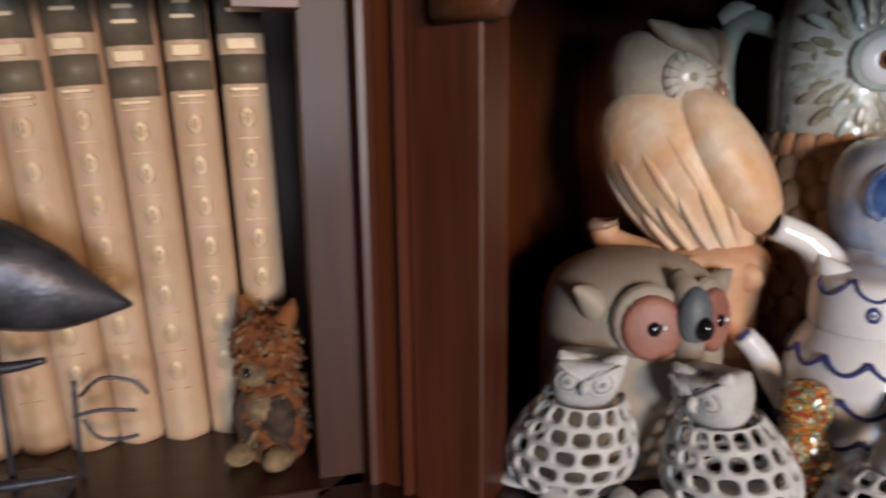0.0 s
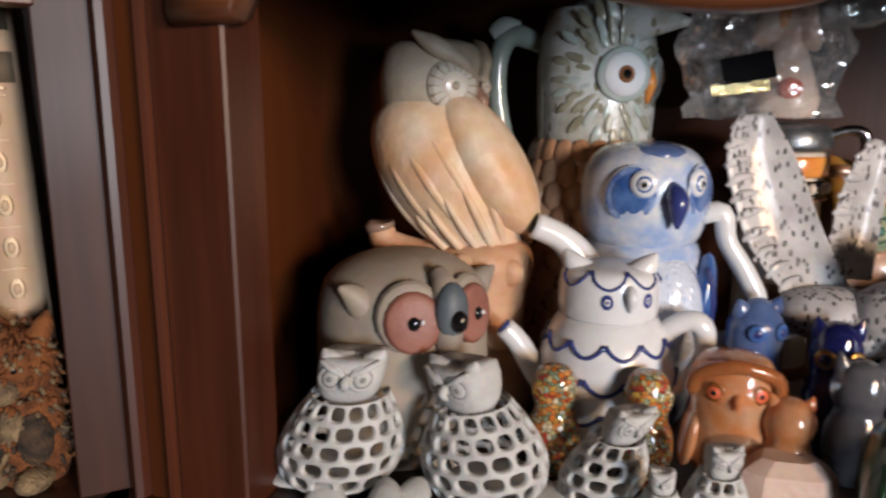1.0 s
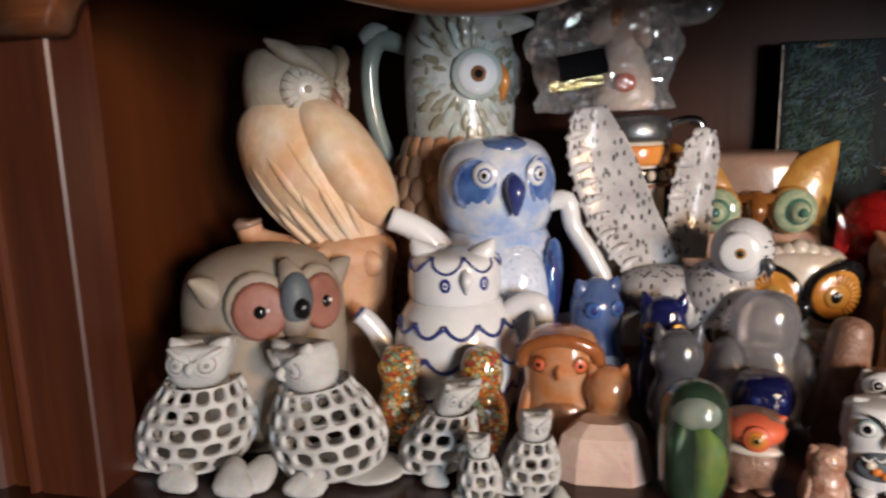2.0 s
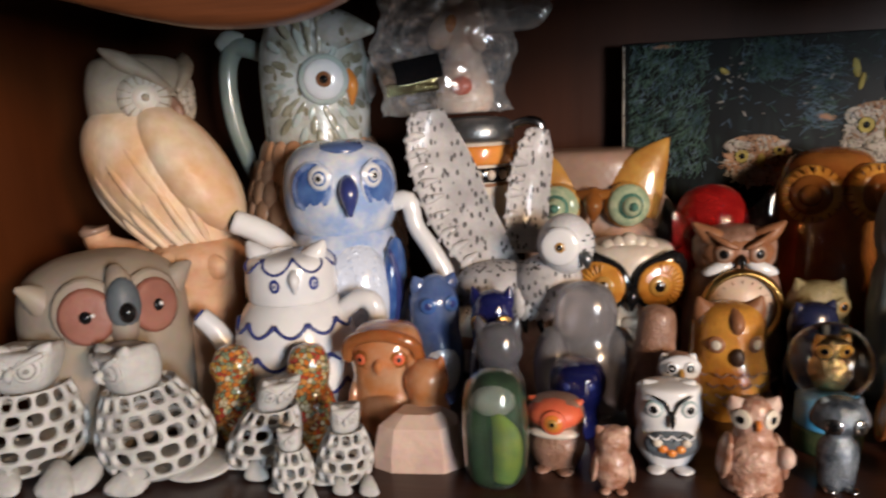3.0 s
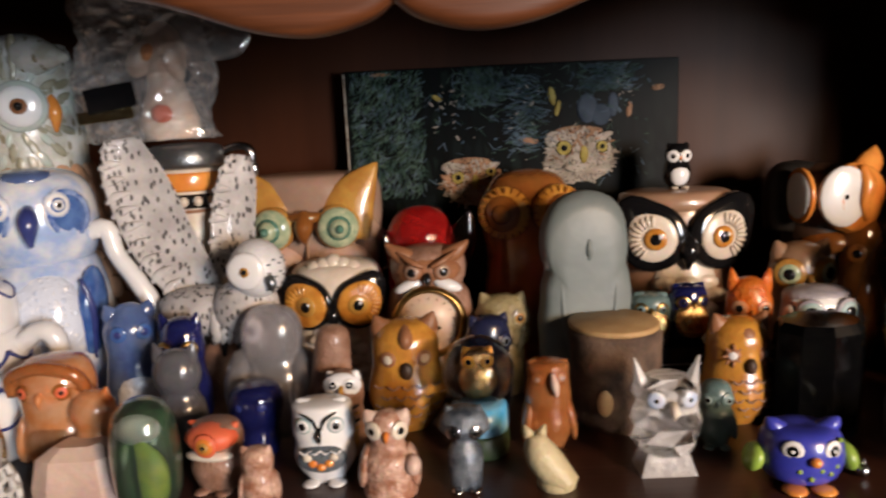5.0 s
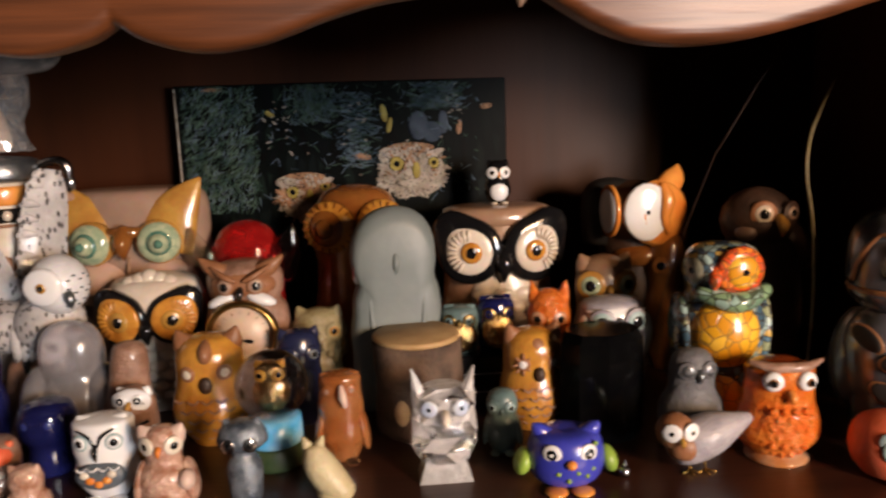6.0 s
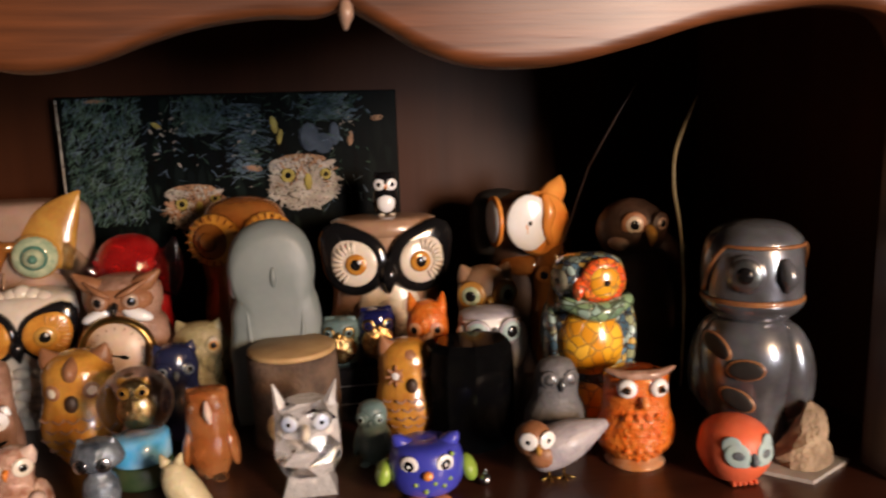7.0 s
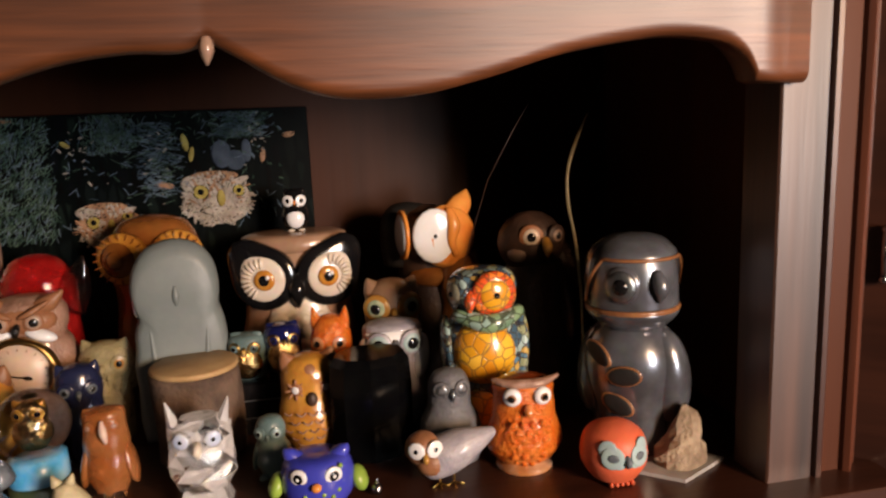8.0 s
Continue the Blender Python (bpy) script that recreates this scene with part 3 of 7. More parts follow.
# the wing on the other side, shut and dark
EAST = pose(0.769, 0.274, 0, 0, 0, -40.25)
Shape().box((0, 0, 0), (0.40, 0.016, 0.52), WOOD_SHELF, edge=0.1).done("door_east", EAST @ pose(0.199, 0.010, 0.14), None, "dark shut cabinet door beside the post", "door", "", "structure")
hinge = Shape().tube([(0, 0, -0.012), (0, 0, 0.012)], 0.0022, CHROME, sub=1).ball((0, 0, 0.0135), 0.0026, CHROME).ball((0, 0, -0.0135), 0.0026, CHROME)
hinge.done("hinge", EAST @ pose(0.012, -0.001, 0.118), None, "small tarnished steel hinge on the cabinet door", "hinge")

# unseen room added to close the place; its dark plaster keeps bounced light low
slab("floor", (0.3, -1.4, -0.905), (5.0, 4.4, 0.05), CARPET, "brown carpet floor", "floor", edge=0.0)
slab("ceiling_room", (0.3, -1.4, 1.62), (5.0, 4.4, 0.05), PLASTER, "unseen dark plaster ceiling", "ceiling", edge=0.0)
slab("wall_west", (-2.2, -1.4, 0.36), (0.05, 4.4, 2.5), PLASTER, "unseen dark plaster wall", "wall", edge=0.0)
slab("wall_east", (2.8, -1.4, 0.36), (0.05, 4.4, 2.5), PLASTER, "unseen dark plaster wall", "wall", edge=0.0)
slab("wall_south", (0.3, -3.6, 0.36), (5.0, 0.05, 2.5), PLASTER, "unseen dark plaster wall", "wall", edge=0.0)
slab("wall_north", (0.3, 0.80, 0.36), (5.0, 0.05, 2.5), PLASTER, "unseen dark plaster wall behind the cabinet", "wall", edge=0.0)
slab("cabinet_top", (0.30, 0.44, 0.62), (1.05, 0.36, 0.42), WOOD_X, "upper part of the cherry cabinet", "cabinet", edge=0.02)
slab("cabinet_base", (0.30, 0.42, -0.46), (1.0, 0.36, 0.80), WOOD_X, "lower part of the cherry cabinet", "cabinet", edge=0.02)


# ---------------------------------------------------------------- the collection
FIG = "owl collection on the shelf"
EYE_YEL = ((1.0, OCHRE), (0.55, BLACK))


def fig(s, name, x, y, label, z=0.0, rz=0.0, category="figurine", lean=(0, 0)):
    return s.done(name, pose(x, y, z, lean[0], lean[1], rz), None, label, category, FIG)


# tall peach owl on a trunk
def peach_owl():
    s = Shape()
    s.lathe([(0.030, 0.0), (0.031, 0.01), (0.026, 0.04), (0.027, 0.07), (0.031, 0.09), (0.024, 0.102), (0.004, 0.104)], PEACH2, pose(0.008, 0, 0), n=20)
    s.tube([(-0.01, -0.006, 0.088), (-0.030, -0.016, 0.096), (-0.043, -0.020, 0.102), (-0.046, -0.021, 0.110)], [0.012, 0.009, 0.0085, 0.0078], PEACH2)
    s.tube([(-0.0462, -0.021, 0.1095), (-0.0470, -0.0213, 0.1130), (-0.0470, -0.0213, 0.1138)], [0.0084, 0.0086, 0.0050], TAN, n=14, sub=2)
    m = pose(0.012, 0.002, 0.098, 0, -30, 0)
    s.lathe([(0.010, 0.012, -0.014), (0.022, 0.022, 0.0), (0.033, 0.033, 0.03), (0.037, 0.036, 0.055), (0.033, 0.033, 0.08), (0.022, 0.022, 0.097), (0.004, 0.004, 0.102)], PEACH, m, n=30)
    s.ball((0.013, -0.005, 0.147), (0.0195, 0.0265, 0.046), PEACH, rot=(6, -32, 0), n=24)
    for k in range(5):
        a = math.radians(-128 + 19 * k)
        pts = [tuple(m @ Vector((r * math.cos(a), r * math.sin(a), z))) for r, z in ((0.0335, 0.040), (0.0325, 0.028), (0.0255, 0.008), (0.0150, -0.008))]
        s.tube(pts, [0.0004, 0.0022, 0.0026, 0.001], PEACH, n=8)
    for k in range(5):
        a = math.radians(-150 + 24 * k)
        pts = [tuple(m @ Vector(((r - 0.0022) * math.cos(a + w), (r - 0.0032) * math.sin(a + w), z))) for r, z, w in ((0.0225, 0.093, 0.0), (0.0335, 0.074, 0.05), (0.0365, 0.050, 0.10), (0.0325, 0.026, 0.14), (0.0240, 0.004, 0.16))]
        s.tube(pts, [0.0010, 0.0030, 0.0036, 0.0030, 0.0012], PEACH, n=8)
    for x, y, z, r in ((-0.020, -0.016, 0.094, 0.010), (0.026, -0.018, 0.088, 0.011), (0.004, -0.026, 0.092, 0.009), (-0.012, -0.024, 0.060, 0.008), (0.022, -0.022, 0.050, 0.010), (0.006, -0.028, 0.034, 0.009)):
        s.ball((x, y, z), (r, r * 0.6, r * 0.8), PEACH2, rot=(10, 20, 0), n=12)
    h = pose(-0.023, 0.006, 0.190, 0, 0, 70)
    s.lathe([(0.018, 0.018, -0.030), (0.029, 0.027, -0.018), (0.031, 0.030, 0.0), (0.029, 0.028, 0.014), (0.025, 0.024, 0.022), (0.014, 0.014, 0.025), (0.001, 0.001, 0.025)], TAUPE, h)
    for q in (-1, 1):
        e = h @ pose(q * 0.0155, -0.0245, -0.001, 0, 0, q * 34)
        t = Shape()
        t.eye((0, 0, 0), 0.0150, ((1, TAUPE), (0.90, PALETAUPE), (0.52, IVORY), (0.18, TAUPE)), deep=0.16)
        for k in range(16):
            a = 2 * math.pi * k / 16
            t.tube([(0.0078 * math.cos(a), -0.0034, 0.0078 * math.sin(a)), (0.0142 * math.cos(a), -0.0016, 0.0142 * math.sin(a))], [0.0003, 0.0008], TAUPE, n=5, sub=1)
        for k, mm in enumerate(t.mats):
            fs = [f for f, q2 in zip(t.faces, t.slots) if q2 == k]
            s.add(t.verts, fs, mm, e)
        s.tube([tuple(h @ Vector(v)) for v in ((q * 0.002, -0.0325, 0.002), (q * 0.013, -0.0275, 0.012), (q * 0.023, -0.017, 0.020), (q * 0.030, -0.008, 0.027))], [0.0020, 0.0040, 0.0056, 0.0012], TAUPE, n=8)
    s.tube([tuple(h @ Vector(v)) for v in ((0, -0.028, -0.003), (0, -0.034, -0.010), (0, -0.032, -0.019))], [0.004, 0.004, 0.0005], UMBER, n=8)
    return fig(s, "owl_figurine", -0.040, 0.405, "tall matt peach ceramic owl perched on a tree trunk")


peach_owl()


def jug():
    ob = root("owl_jug", pose(0.026, 0.485, 0), "tall glazed ceramic owl pitcher with pale head and brown feathers", "jug", FIG)
    s = Shape()
    s.lathe([(0.042, 0.0), (0.050, 0.02), (0.0565, 0.06), (0.0555, 0.10), (0.0485, 0.130), (0.0385, 0.152)], MUGBROWN, n=28)
    s.done("body", I4, ob)
    f = Shape()
    for r in range(10):
        z = 0.150 - 0.0125 * r
        rad = np.interp(z, [0.0, 0.02, 0.06, 0.10, 0.130, 0.152], [0.042, 0.050, 0.0565, 0.0555, 0.0485, 0.0385])
        for k in range(22):
            a = 2 * math.pi * (k + 0.5 * (r % 2)) / 22
            f.ball((rad * math.cos(a), rad * math.sin(a), z), (0.0073, 0.0026, 0.0092), (MUGBROWN2, MUGBROWN3)[(k * 7 + r * 3) % 5 < 2], rot=(-16, 0, math.degrees(a) + 90), n=10)
    f.done("feather_relief", I4, ob, "overlapping brown feather scales")
    h = Shape()
    h.lathe([(0.039, 0.142), (0.037, 0.16), (0.038, 0.19), (0.037, 0.215), (0.033, 0.232), (0.030, 0.238), (0.026, 0.232), (0.002, 0.225)], MUG, n=28)
    h.tube([(0.004, -0.010, 0.228), (0.028, -0.026, 0.229), (0.053, -0.037, 0.2255)], [0.018, 0.0125, 0.002], MUG)
    h.tube([(-0.020, 0.0, 0.226), (-0.006, -0.018, 0.232), (0.016, -0.026, 0.231)], [0.008, 0.011, 0.008], MUG)
    for ring, r0, n0 in ((0.0195, 0.0050, 15), (0.0265, 0.0065, 17), (0.0350, 0.0070, 21)):
        for k in range(n0):
            a = 2 * math.pi * (k + (0.5 if ring > 0.025 else 0) + 0.3 * math.sin(k * 5.1 + ring * 900)) / n0
            x2, z2 = ring * math.cos(a), 0.197 + ring * 1.1 * math.sin(a)
            th = math.radians(-90 + 20) + x2 / 0.038
            if 0.152 < z2 < 0.236:
                h.ball((0.0375 * math.cos(th), 0.0375 * math.sin(th), z2), (r0 * 0.40, 0.0005, r0), (OLIVE, OLIVE, CELADON)[k % 3], rot=(0, 90 - math.degrees(a), math.degrees(th) + 90), n=8)
    h.done("head", I4, ob, "pale speckled head with pouring lip")
    for x, y, yaw in ((0.0175, -0.034, 20), (0.036, 0.006, 92)):
        e = Shape().eye((0, 0, 0), 0.0165, ((1, CELADON), (0.8, WHITE), (0.34, RUST), (0.18, BLACK)))
        e.done("eye", pose(x, y, 0.197, 0, 0, yaw), ob, "white eye disc with rust iris")
    Shape().tube([(0, -0.035, 0.203), (0, -0.0395, 0.193), (0, -0.0385, 0.180)], [0.003, 0.0046, 0.001], ORANGE).done("beak", pose(0, 0, 0, 0, 0, 56), ob, "orange beak")
    Shape().tube([(-0.030, 0, 0.215), (-0.055, 0, 0.224), (-0.064, 0, 0.205), (-0.062, 0, 0.17), (-0.050, 0, 0.135), (-0.040, 0, 0.12)], [0.006, 0.0075, 0.0065, 0.0065, 0.006, 0.004], DARKCELADON).tube([(-0.050, 0, 0.2275), (-0.060, -0.002, 0.2285), (-0.068, -0.003, 0.2245)], [0.005, 0.0075, 0.004], CELADON, flat_y=0.7).done("handle", I4, ob, "celadon green handle")


jug()


def pot_owl():
    s = Shape()
    prof = [(0.042, 0.040, 0), (0.047, 0.046, 0.01), (0.048, 0.048, 0.035), (0.048, 0.048, 0.06), (0.0465, 0.0455, 0.080), (0.041, 0.040, 0.093), (0.027, 0.026, 0.1015), (0.012, 0.012, 0.1045), (0.001, 0.001, 0.105)]
    s.lathe(prof, BEIGE, n=36)
    # the raised pale mask that frames both discs
    for q in (-1, 1):
        y, yaw = face_point(prof, q * 0.019, 0.079)
        s.eye((q * 0.0175, y + 0.001, 0.080), 0.0180, ((1, BEIGE), (0.96, BEIGE)), q * 22, -8, deep=0.16)
        s.eye((q * 0.0180, y - 0.0030, 0.0785), 0.0150, ((1, PINKRIM), (0.93, PINKDISC), (0.26, PINKRIM), (0.22, BLACK)), q * 23, -6, deep=0.15)
        # white dot as a modelled glint beside the pupil
        s.ball((q * 0.0180 + 0.0020, y - 0.0090, 0.0800), 0.0012, WHITE, n=8)
        s.tube([(q * 0.034, -0.020, 0.084), (q * 0.041, -0.021, 0.0905), (q * 0.0475, -0.021, 0.0945)], [0.009, 0.0058, 0.0012], BEIGE, n=12)
    s.tube([(0, -0.043, 0.060), (0, -0.048, 0.068), (0, -0.0475, 0.090), (0, -0.036, 0.100)], [0.003, 0.0075, 0.008, 0.004], BEIGE, n=12)
    s.ball((0.0, -0.0515, 0.0835), (0.0092, 0.0075, 0.0142), SLATE, n=20)
    s.ball((0.0, -0.0585, 0.0800), (0.0046, 0.0050, 0.0056), BLACK, rot=(20, 0, 0), n=14)
    s.verts = [(0.94 * a, 0.94 * b, c) for a, b, c in s.verts]
    return fig(s, "owl_pot", -0.0635, 0.352, "squat beige stoneware owl with mauve eye discs", rz=46)


pot_owl()


def lattice_body(s, prof, mat, m, rows, cols, z0, z1, n_turn=0.0):
    """An openwork shell: staggered round holes with walls, on a turned body."""
    pr = curve_through(prof, 6)

    def at(u, v, inset=0.0):
        z = z0 + (z1 - z0) * v
        rx = np.interp(z, [q[2] for q in pr], [q[0] for q in pr]) - inset
        ry = np.interp(z, [q[2] for q in pr], [q[1] for q in pr]) - inset
        a = 2 * math.pi * u
        return (rx * math.cos(a), ry * math.sin(a), z)

    verts, faces, n = [], [], 16
    for r in range(rows):
        for c in range(cols):
            cu, cv = (c + 0.5 + 0.5 * (r % 2)) / cols, (r + 0.5) / rows
            base = len(verts)
            for k in range(n):
                ca, sa = math.cos(2 * math.pi * k / n), math.sin(2 * math.pi * k / n)
                q = 1 / max(abs(ca), abs(sa))
                verts.append(at(cu + ca * q * 0.5 / cols, cv + sa * q * 0.5 / rows))
            for inset, g in ((-0.0003, 0.44), (0.0002, 0.39), (0.0024, 0.38)):
                for k in range(n):
                    ca, sa = math.cos(2 * math.pi * k / n), math.sin(2 * math.pi * k / n)
                    q = (abs(ca) ** 3 + abs(sa) ** 3) ** (-1 / 3)
                    verts.append(at(cu + g * q / cols * ca, cv + g * q / rows * sa, inset))
            for k in range(n):
                j = (k + 1) % n
                faces += [(base + a * n + k, base + a * n + j, base + a * n + n + j, base + a * n + n + k) for a in range(3)]
    s.add(verts, faces, mat, m)


def lattice_owl(name, x, y, h, w, rz, look_to, label, cols=15, rows=5, leanx=0, tilt=0.0):
    """A soapstone owl: pierced egg-shaped body, square head with ear points, two feet and a flat tail."""
    s = Shape()
    m = Matrix(((1, 0, leanx, -leanx * h * 0.25), (0, 1, 0, 0), (tilt, 0, 1, 0), (0, 0, 0, 1)))
    side = 1 if leanx >= 0 else -1
    prof = [(w * 0.30, w * 0.28, h * 0.05), (w * 0.44, w * 0.41, h * 0.10), (w * 0.50, w * 0.46, h * 0.24), (w * 0.485, w * 0.45, h * 0.36), (w * 0.42, w * 0.40, h * 0.50), (w * 0.33, w * 0.33, h * 0.62), (w * 0.28, w * 0.28, h * 0.70)]
    lattice_body(s, prof, SOAP, m, rows, cols, h * 0.10, h * 0.66)
    s.lathe([(w * 0.30, w * 0.28, h * 0.03), (w * 0.43, w * 0.40, h * 0.085), (w * 0.45, w * 0.42, h * 0.105), (w * 0.40, w * 0.38, h * 0.108), (w * 0.02, w * 0.02, h * 0.10)], SOAP, m, sub=1)
    # flat fan of the tail, swung behind
    s.ball((-side * w * 0.34, w * 0.02, h * 0.050), (w * 0.33, w * 0.30, h * 0.050), SOAP, rot=(0, 0, side * 20), n=18)
    hd = m @ pose(0, -w * 0.05, h * 0.80, 0, 0, look_to)
    rows2 = [(0.190, -0.16, 2.2), (0.236, -0.10, 2.6), (0.255, -0.02, 3.2), (0.258, 0.06, 3.6), (0.251, 0.115, 3.6), (0.205, 0.135, 3.0), (0.091, 0.125, 2.4), (0.004, 0.120, 2.0)]
    turns = [2 * math.pi * k / 28 for k in range(28)]
    s.rings([[(w * r * c * f, w * r * 0.88 * d * f, h * z + (h * 0.05 * max(0, abs(c * f) - 0.6) if z > 0.1 else 0)) for c, d, f in [(math.cos(a), math.sin(a), (abs(math.cos(a)) ** p + abs(math.sin(a)) ** p) ** (-1 / p)) for a in turns]] for r, z, p in rows2], SOAP, hd)
    for q in (-1, 1):
        s.tube([tuple(hd @ Vector(v)) for v in ((q * w * 0.14, -w * 0.08, h * 0.09), (q * w * 0.20, -w * 0.09, h * 0.14), (q * w * 0.235, -w * 0.09, h * 0.180))], [w * 0.09, w * 0.065, w * 0.014], SOAP, n=8)
        t = Shape().eye((0, 0, 0), w * 0.108, ((1, SOAP), (0.72, SOAPDARK), (0.58, SOAP), (0.24, SOAPDARK)), deep=0.16)
        for k, mm in enumerate(t.mats):
            s.add(t.verts, [f for f, q2 in zip(t.faces, t.slots) if q2 == k], mm, hd @ pose(q * w * 0.118, -w * 0.216, h * 0.025, 0, 0, q * 14))
        s.tube([tuple(hd @ Vector(v)) for v in ((q * w * 0.02, -w * 0.235, h * 0.045), (q * w * 0.12, -w * 0.225, h * 0.085), (q * w * 0.22, -w * 0.18, h * 0.125))], [w * 0.015, w * 0.028, w * 0.02], SOAP, n=8)
        # a wedge-shaped foot
        fx = side * w * (0.20 + 0.24 * q)
        s.rings([[(fx + side * w * (0.02 + 0.10 * v) + w * r * math.cos(a), -w * (0.20 + 0.30 * v), h * (0.004 + zc) + h * zr * max(-0.9, math.sin(a))) for a in [2 * math.pi * k / 16 for k in range(16)]] for v, r, zc, zr in ((0.0, 0.05, 0.13, 0.05), (0.25, 0.11, 0.105, 0.10), (0.6, 0.16, 0.082, 0.085), (0.88, 0.18, 0.060, 0.062), (1.0, 0.15, 0.044, 0.036), (1.03, 0.05, 0.04, 0.01))], SOAP)
    s.tube([tuple(hd @ Vector(v)) for v in ((0, -w * 0.22, h * 0.035), (0, -w * 0.275, 0), (0, -w * 0.24, -h * 0.055))], [w * 0.035, w * 0.04, w * 0.006], SOAP, n=8)
    s.verts = [(a, b, max(c, 0.0)) for a, b, c in s.verts]
    return fig(s, name, x, y, label, rz=rz)


lattice_owl("openwork_owl", -0.078, 0.298, 0.0725, 0.060, 0, 10, "grey soapstone owl with an openwork lattice body", leanx=0.20)
lattice_owl("openwork_owl", -0.0085, 0.302, 0.0710, 0.057, 0, -28, "grey soapstone openwork owl looking aside", leanx=-0.22, tilt=0.12)
lattice_owl("openwork_owl", 0.0435, 0.312, 0.050, 0.037, 0, 32, "middle-sized grey soapstone openwork owl", cols=11, rows=4, leanx=0.36)
lattice_owl("openwork_owl", 0.0683, 0.288, 0.034, 0.020, 0, 0, "tiny grey soapstone openwork owl", cols=9, rows=3)
lattice_owl("openwork_owl", 0.0905, 0.298, 0.043, 0.027, 0, 20, "small grey soapstone openwork owl with large holes", cols=10, rows=4, leanx=0.08)


def blue_teapot():
    ob = root("owl_teapot", pose(0.058, 0.425, 0), "blue and white glazed porcelain owl teapot", "teapot", FIG)
    s = Shape()
    body = [(0.030, 0.0), (0.036, 0.02), (0.039, 0.05), (0.037, 0.08), (0.033, 0.098), (0.030, 0.104)]
    s.lathe(body, PALEBLUE, n=28)
    s.ball((0.010, -0.021, 0.066), (0.025, 0.020, 0.036), SPONGE, n=20)
    for q in (-1, 1):
        s.ball((q * 0.0335, -0.012, 0.070), (0.0075, 0.015, 0.030), COBALT, rot=(0, q * 6, 0))
        s.tube([(q * 0.0350, -0.024, 0.094), (q * 0.0385, -0.0215, 0.072), (q * 0.0360, -0.020, 0.044)], [0.001, 0.0028, 0.0008], NAVY, n=8)
    s.done("body", I4, ob)
    h = Shape()
    hp = [(0.030, 0.103), (0.034, 0.112), (0.0355, 0.128), (0.033, 0.145), (0.025, 0.155), (0.012, 0.159), (0.001, 0.1595)]
    h.lathe(hp, PALEBLUE, n=28)
    h.ball((0, -0.009, 0.1525), (0.019, 0.020, 0.0072), DUSTYBLUE)
    for q in (-1, 1):
        h.ball((q * 0.019, -0.004, 0.150), (0.010, 0.010, 0.007), DUSTYBLUE, rot=(0, q * 30, 0))
    face = pose(0, 0, 0, 0, 0, 24)
    h.done("lid", face, ob, "owl head lid in pale blue")
    for q in (-1, 1):
        Shape().eye((0, 0, 0), 0.0142, ((1, PALEBLUE), (0.93, WASHBLUE), (0.72, COBALT)), deep=0.10, tall=1.15).done("eye_patch", face @ pose(q * 0.0198, -0.0268, 0.1325, 0, q * -22, q * 36), ob, "brushed cobalt patch beside the eye")
        Shape().eye((0, 0, 0), 0.0074, ((1, PALEBLUE), (0.86, WHITE), (0.60, COBALT), (0.44, WHITE), (0.24, BLACK)), deep=0.22, tall=1.05).done("eye", face @ pose(q * 0.0150, -0.0322, 0.1385, 0, 0, q * 26), ob, "white eye with cobalt ring")
    Shape().tube([(0, -0.034, 0.138), (0, -0.044, 0.130), (0, -0.044, 0.116)], [0.003, 0.0058, 0.0012], NAVY).done("beak", face @ pose(0, 0.003, 0), ob, "dark blue beak")
    # black end disc stands for the shade inside the spout
    Shape().tube([(-0.022, -0.02, 0.075), (-0.034, -0.024, 0.096), (-0.044, -0.028, 0.107), (-0.058, -0.032, 0.114)], [0.012, 0.010, 0.008, 0.0075], WHITE).tube([(-0.0575, -0.0318, 0.1138), (-0.0590, -0.0322, 0.1145)], 0.0055, MATT_BLACK, sub=1).done("spout", I4, ob, "white spout")
    Shape().tube([(0.030, 0, 0.118), (0.043, 0, 0.120), (0.047, 0, 0.104), (0.058, 0, 0.086), (0.066, 0, 0.066), (0.056, 0, 0.050), (0.036, 0, 0.045)], [0.006, 0.006, 0.0055, 0.006, 0.006, 0.005, 0.004], WHITE).done("handle", I4, ob, "white handle")


blue_teapot()


def scallop(s, prof, z, mat, n=7, drop=0.007, r=0.0013, start=-100, end=100):
    """A brushed garland round the front of a turned body."""
    pr = curve_through(prof, 6)
    for k in range(n):
        pts = []
        for j in range(7):
            u = j / 6
            a = math.radians(-90 + start + (end - start) * (k + u) / n)
            zz = z - drop * math.sin(math.pi * u)
            rx = np.interp(zz, [q[-1] for q in pr], [q[0] for q in pr]) + 0.0002
            pts.append((rx * math.cos(a), rx * math.sin(a), zz))
        s.tube(pts, [r * 1.5, r, r, r, r, r, r * 1.5], mat, n=6, sub=2)


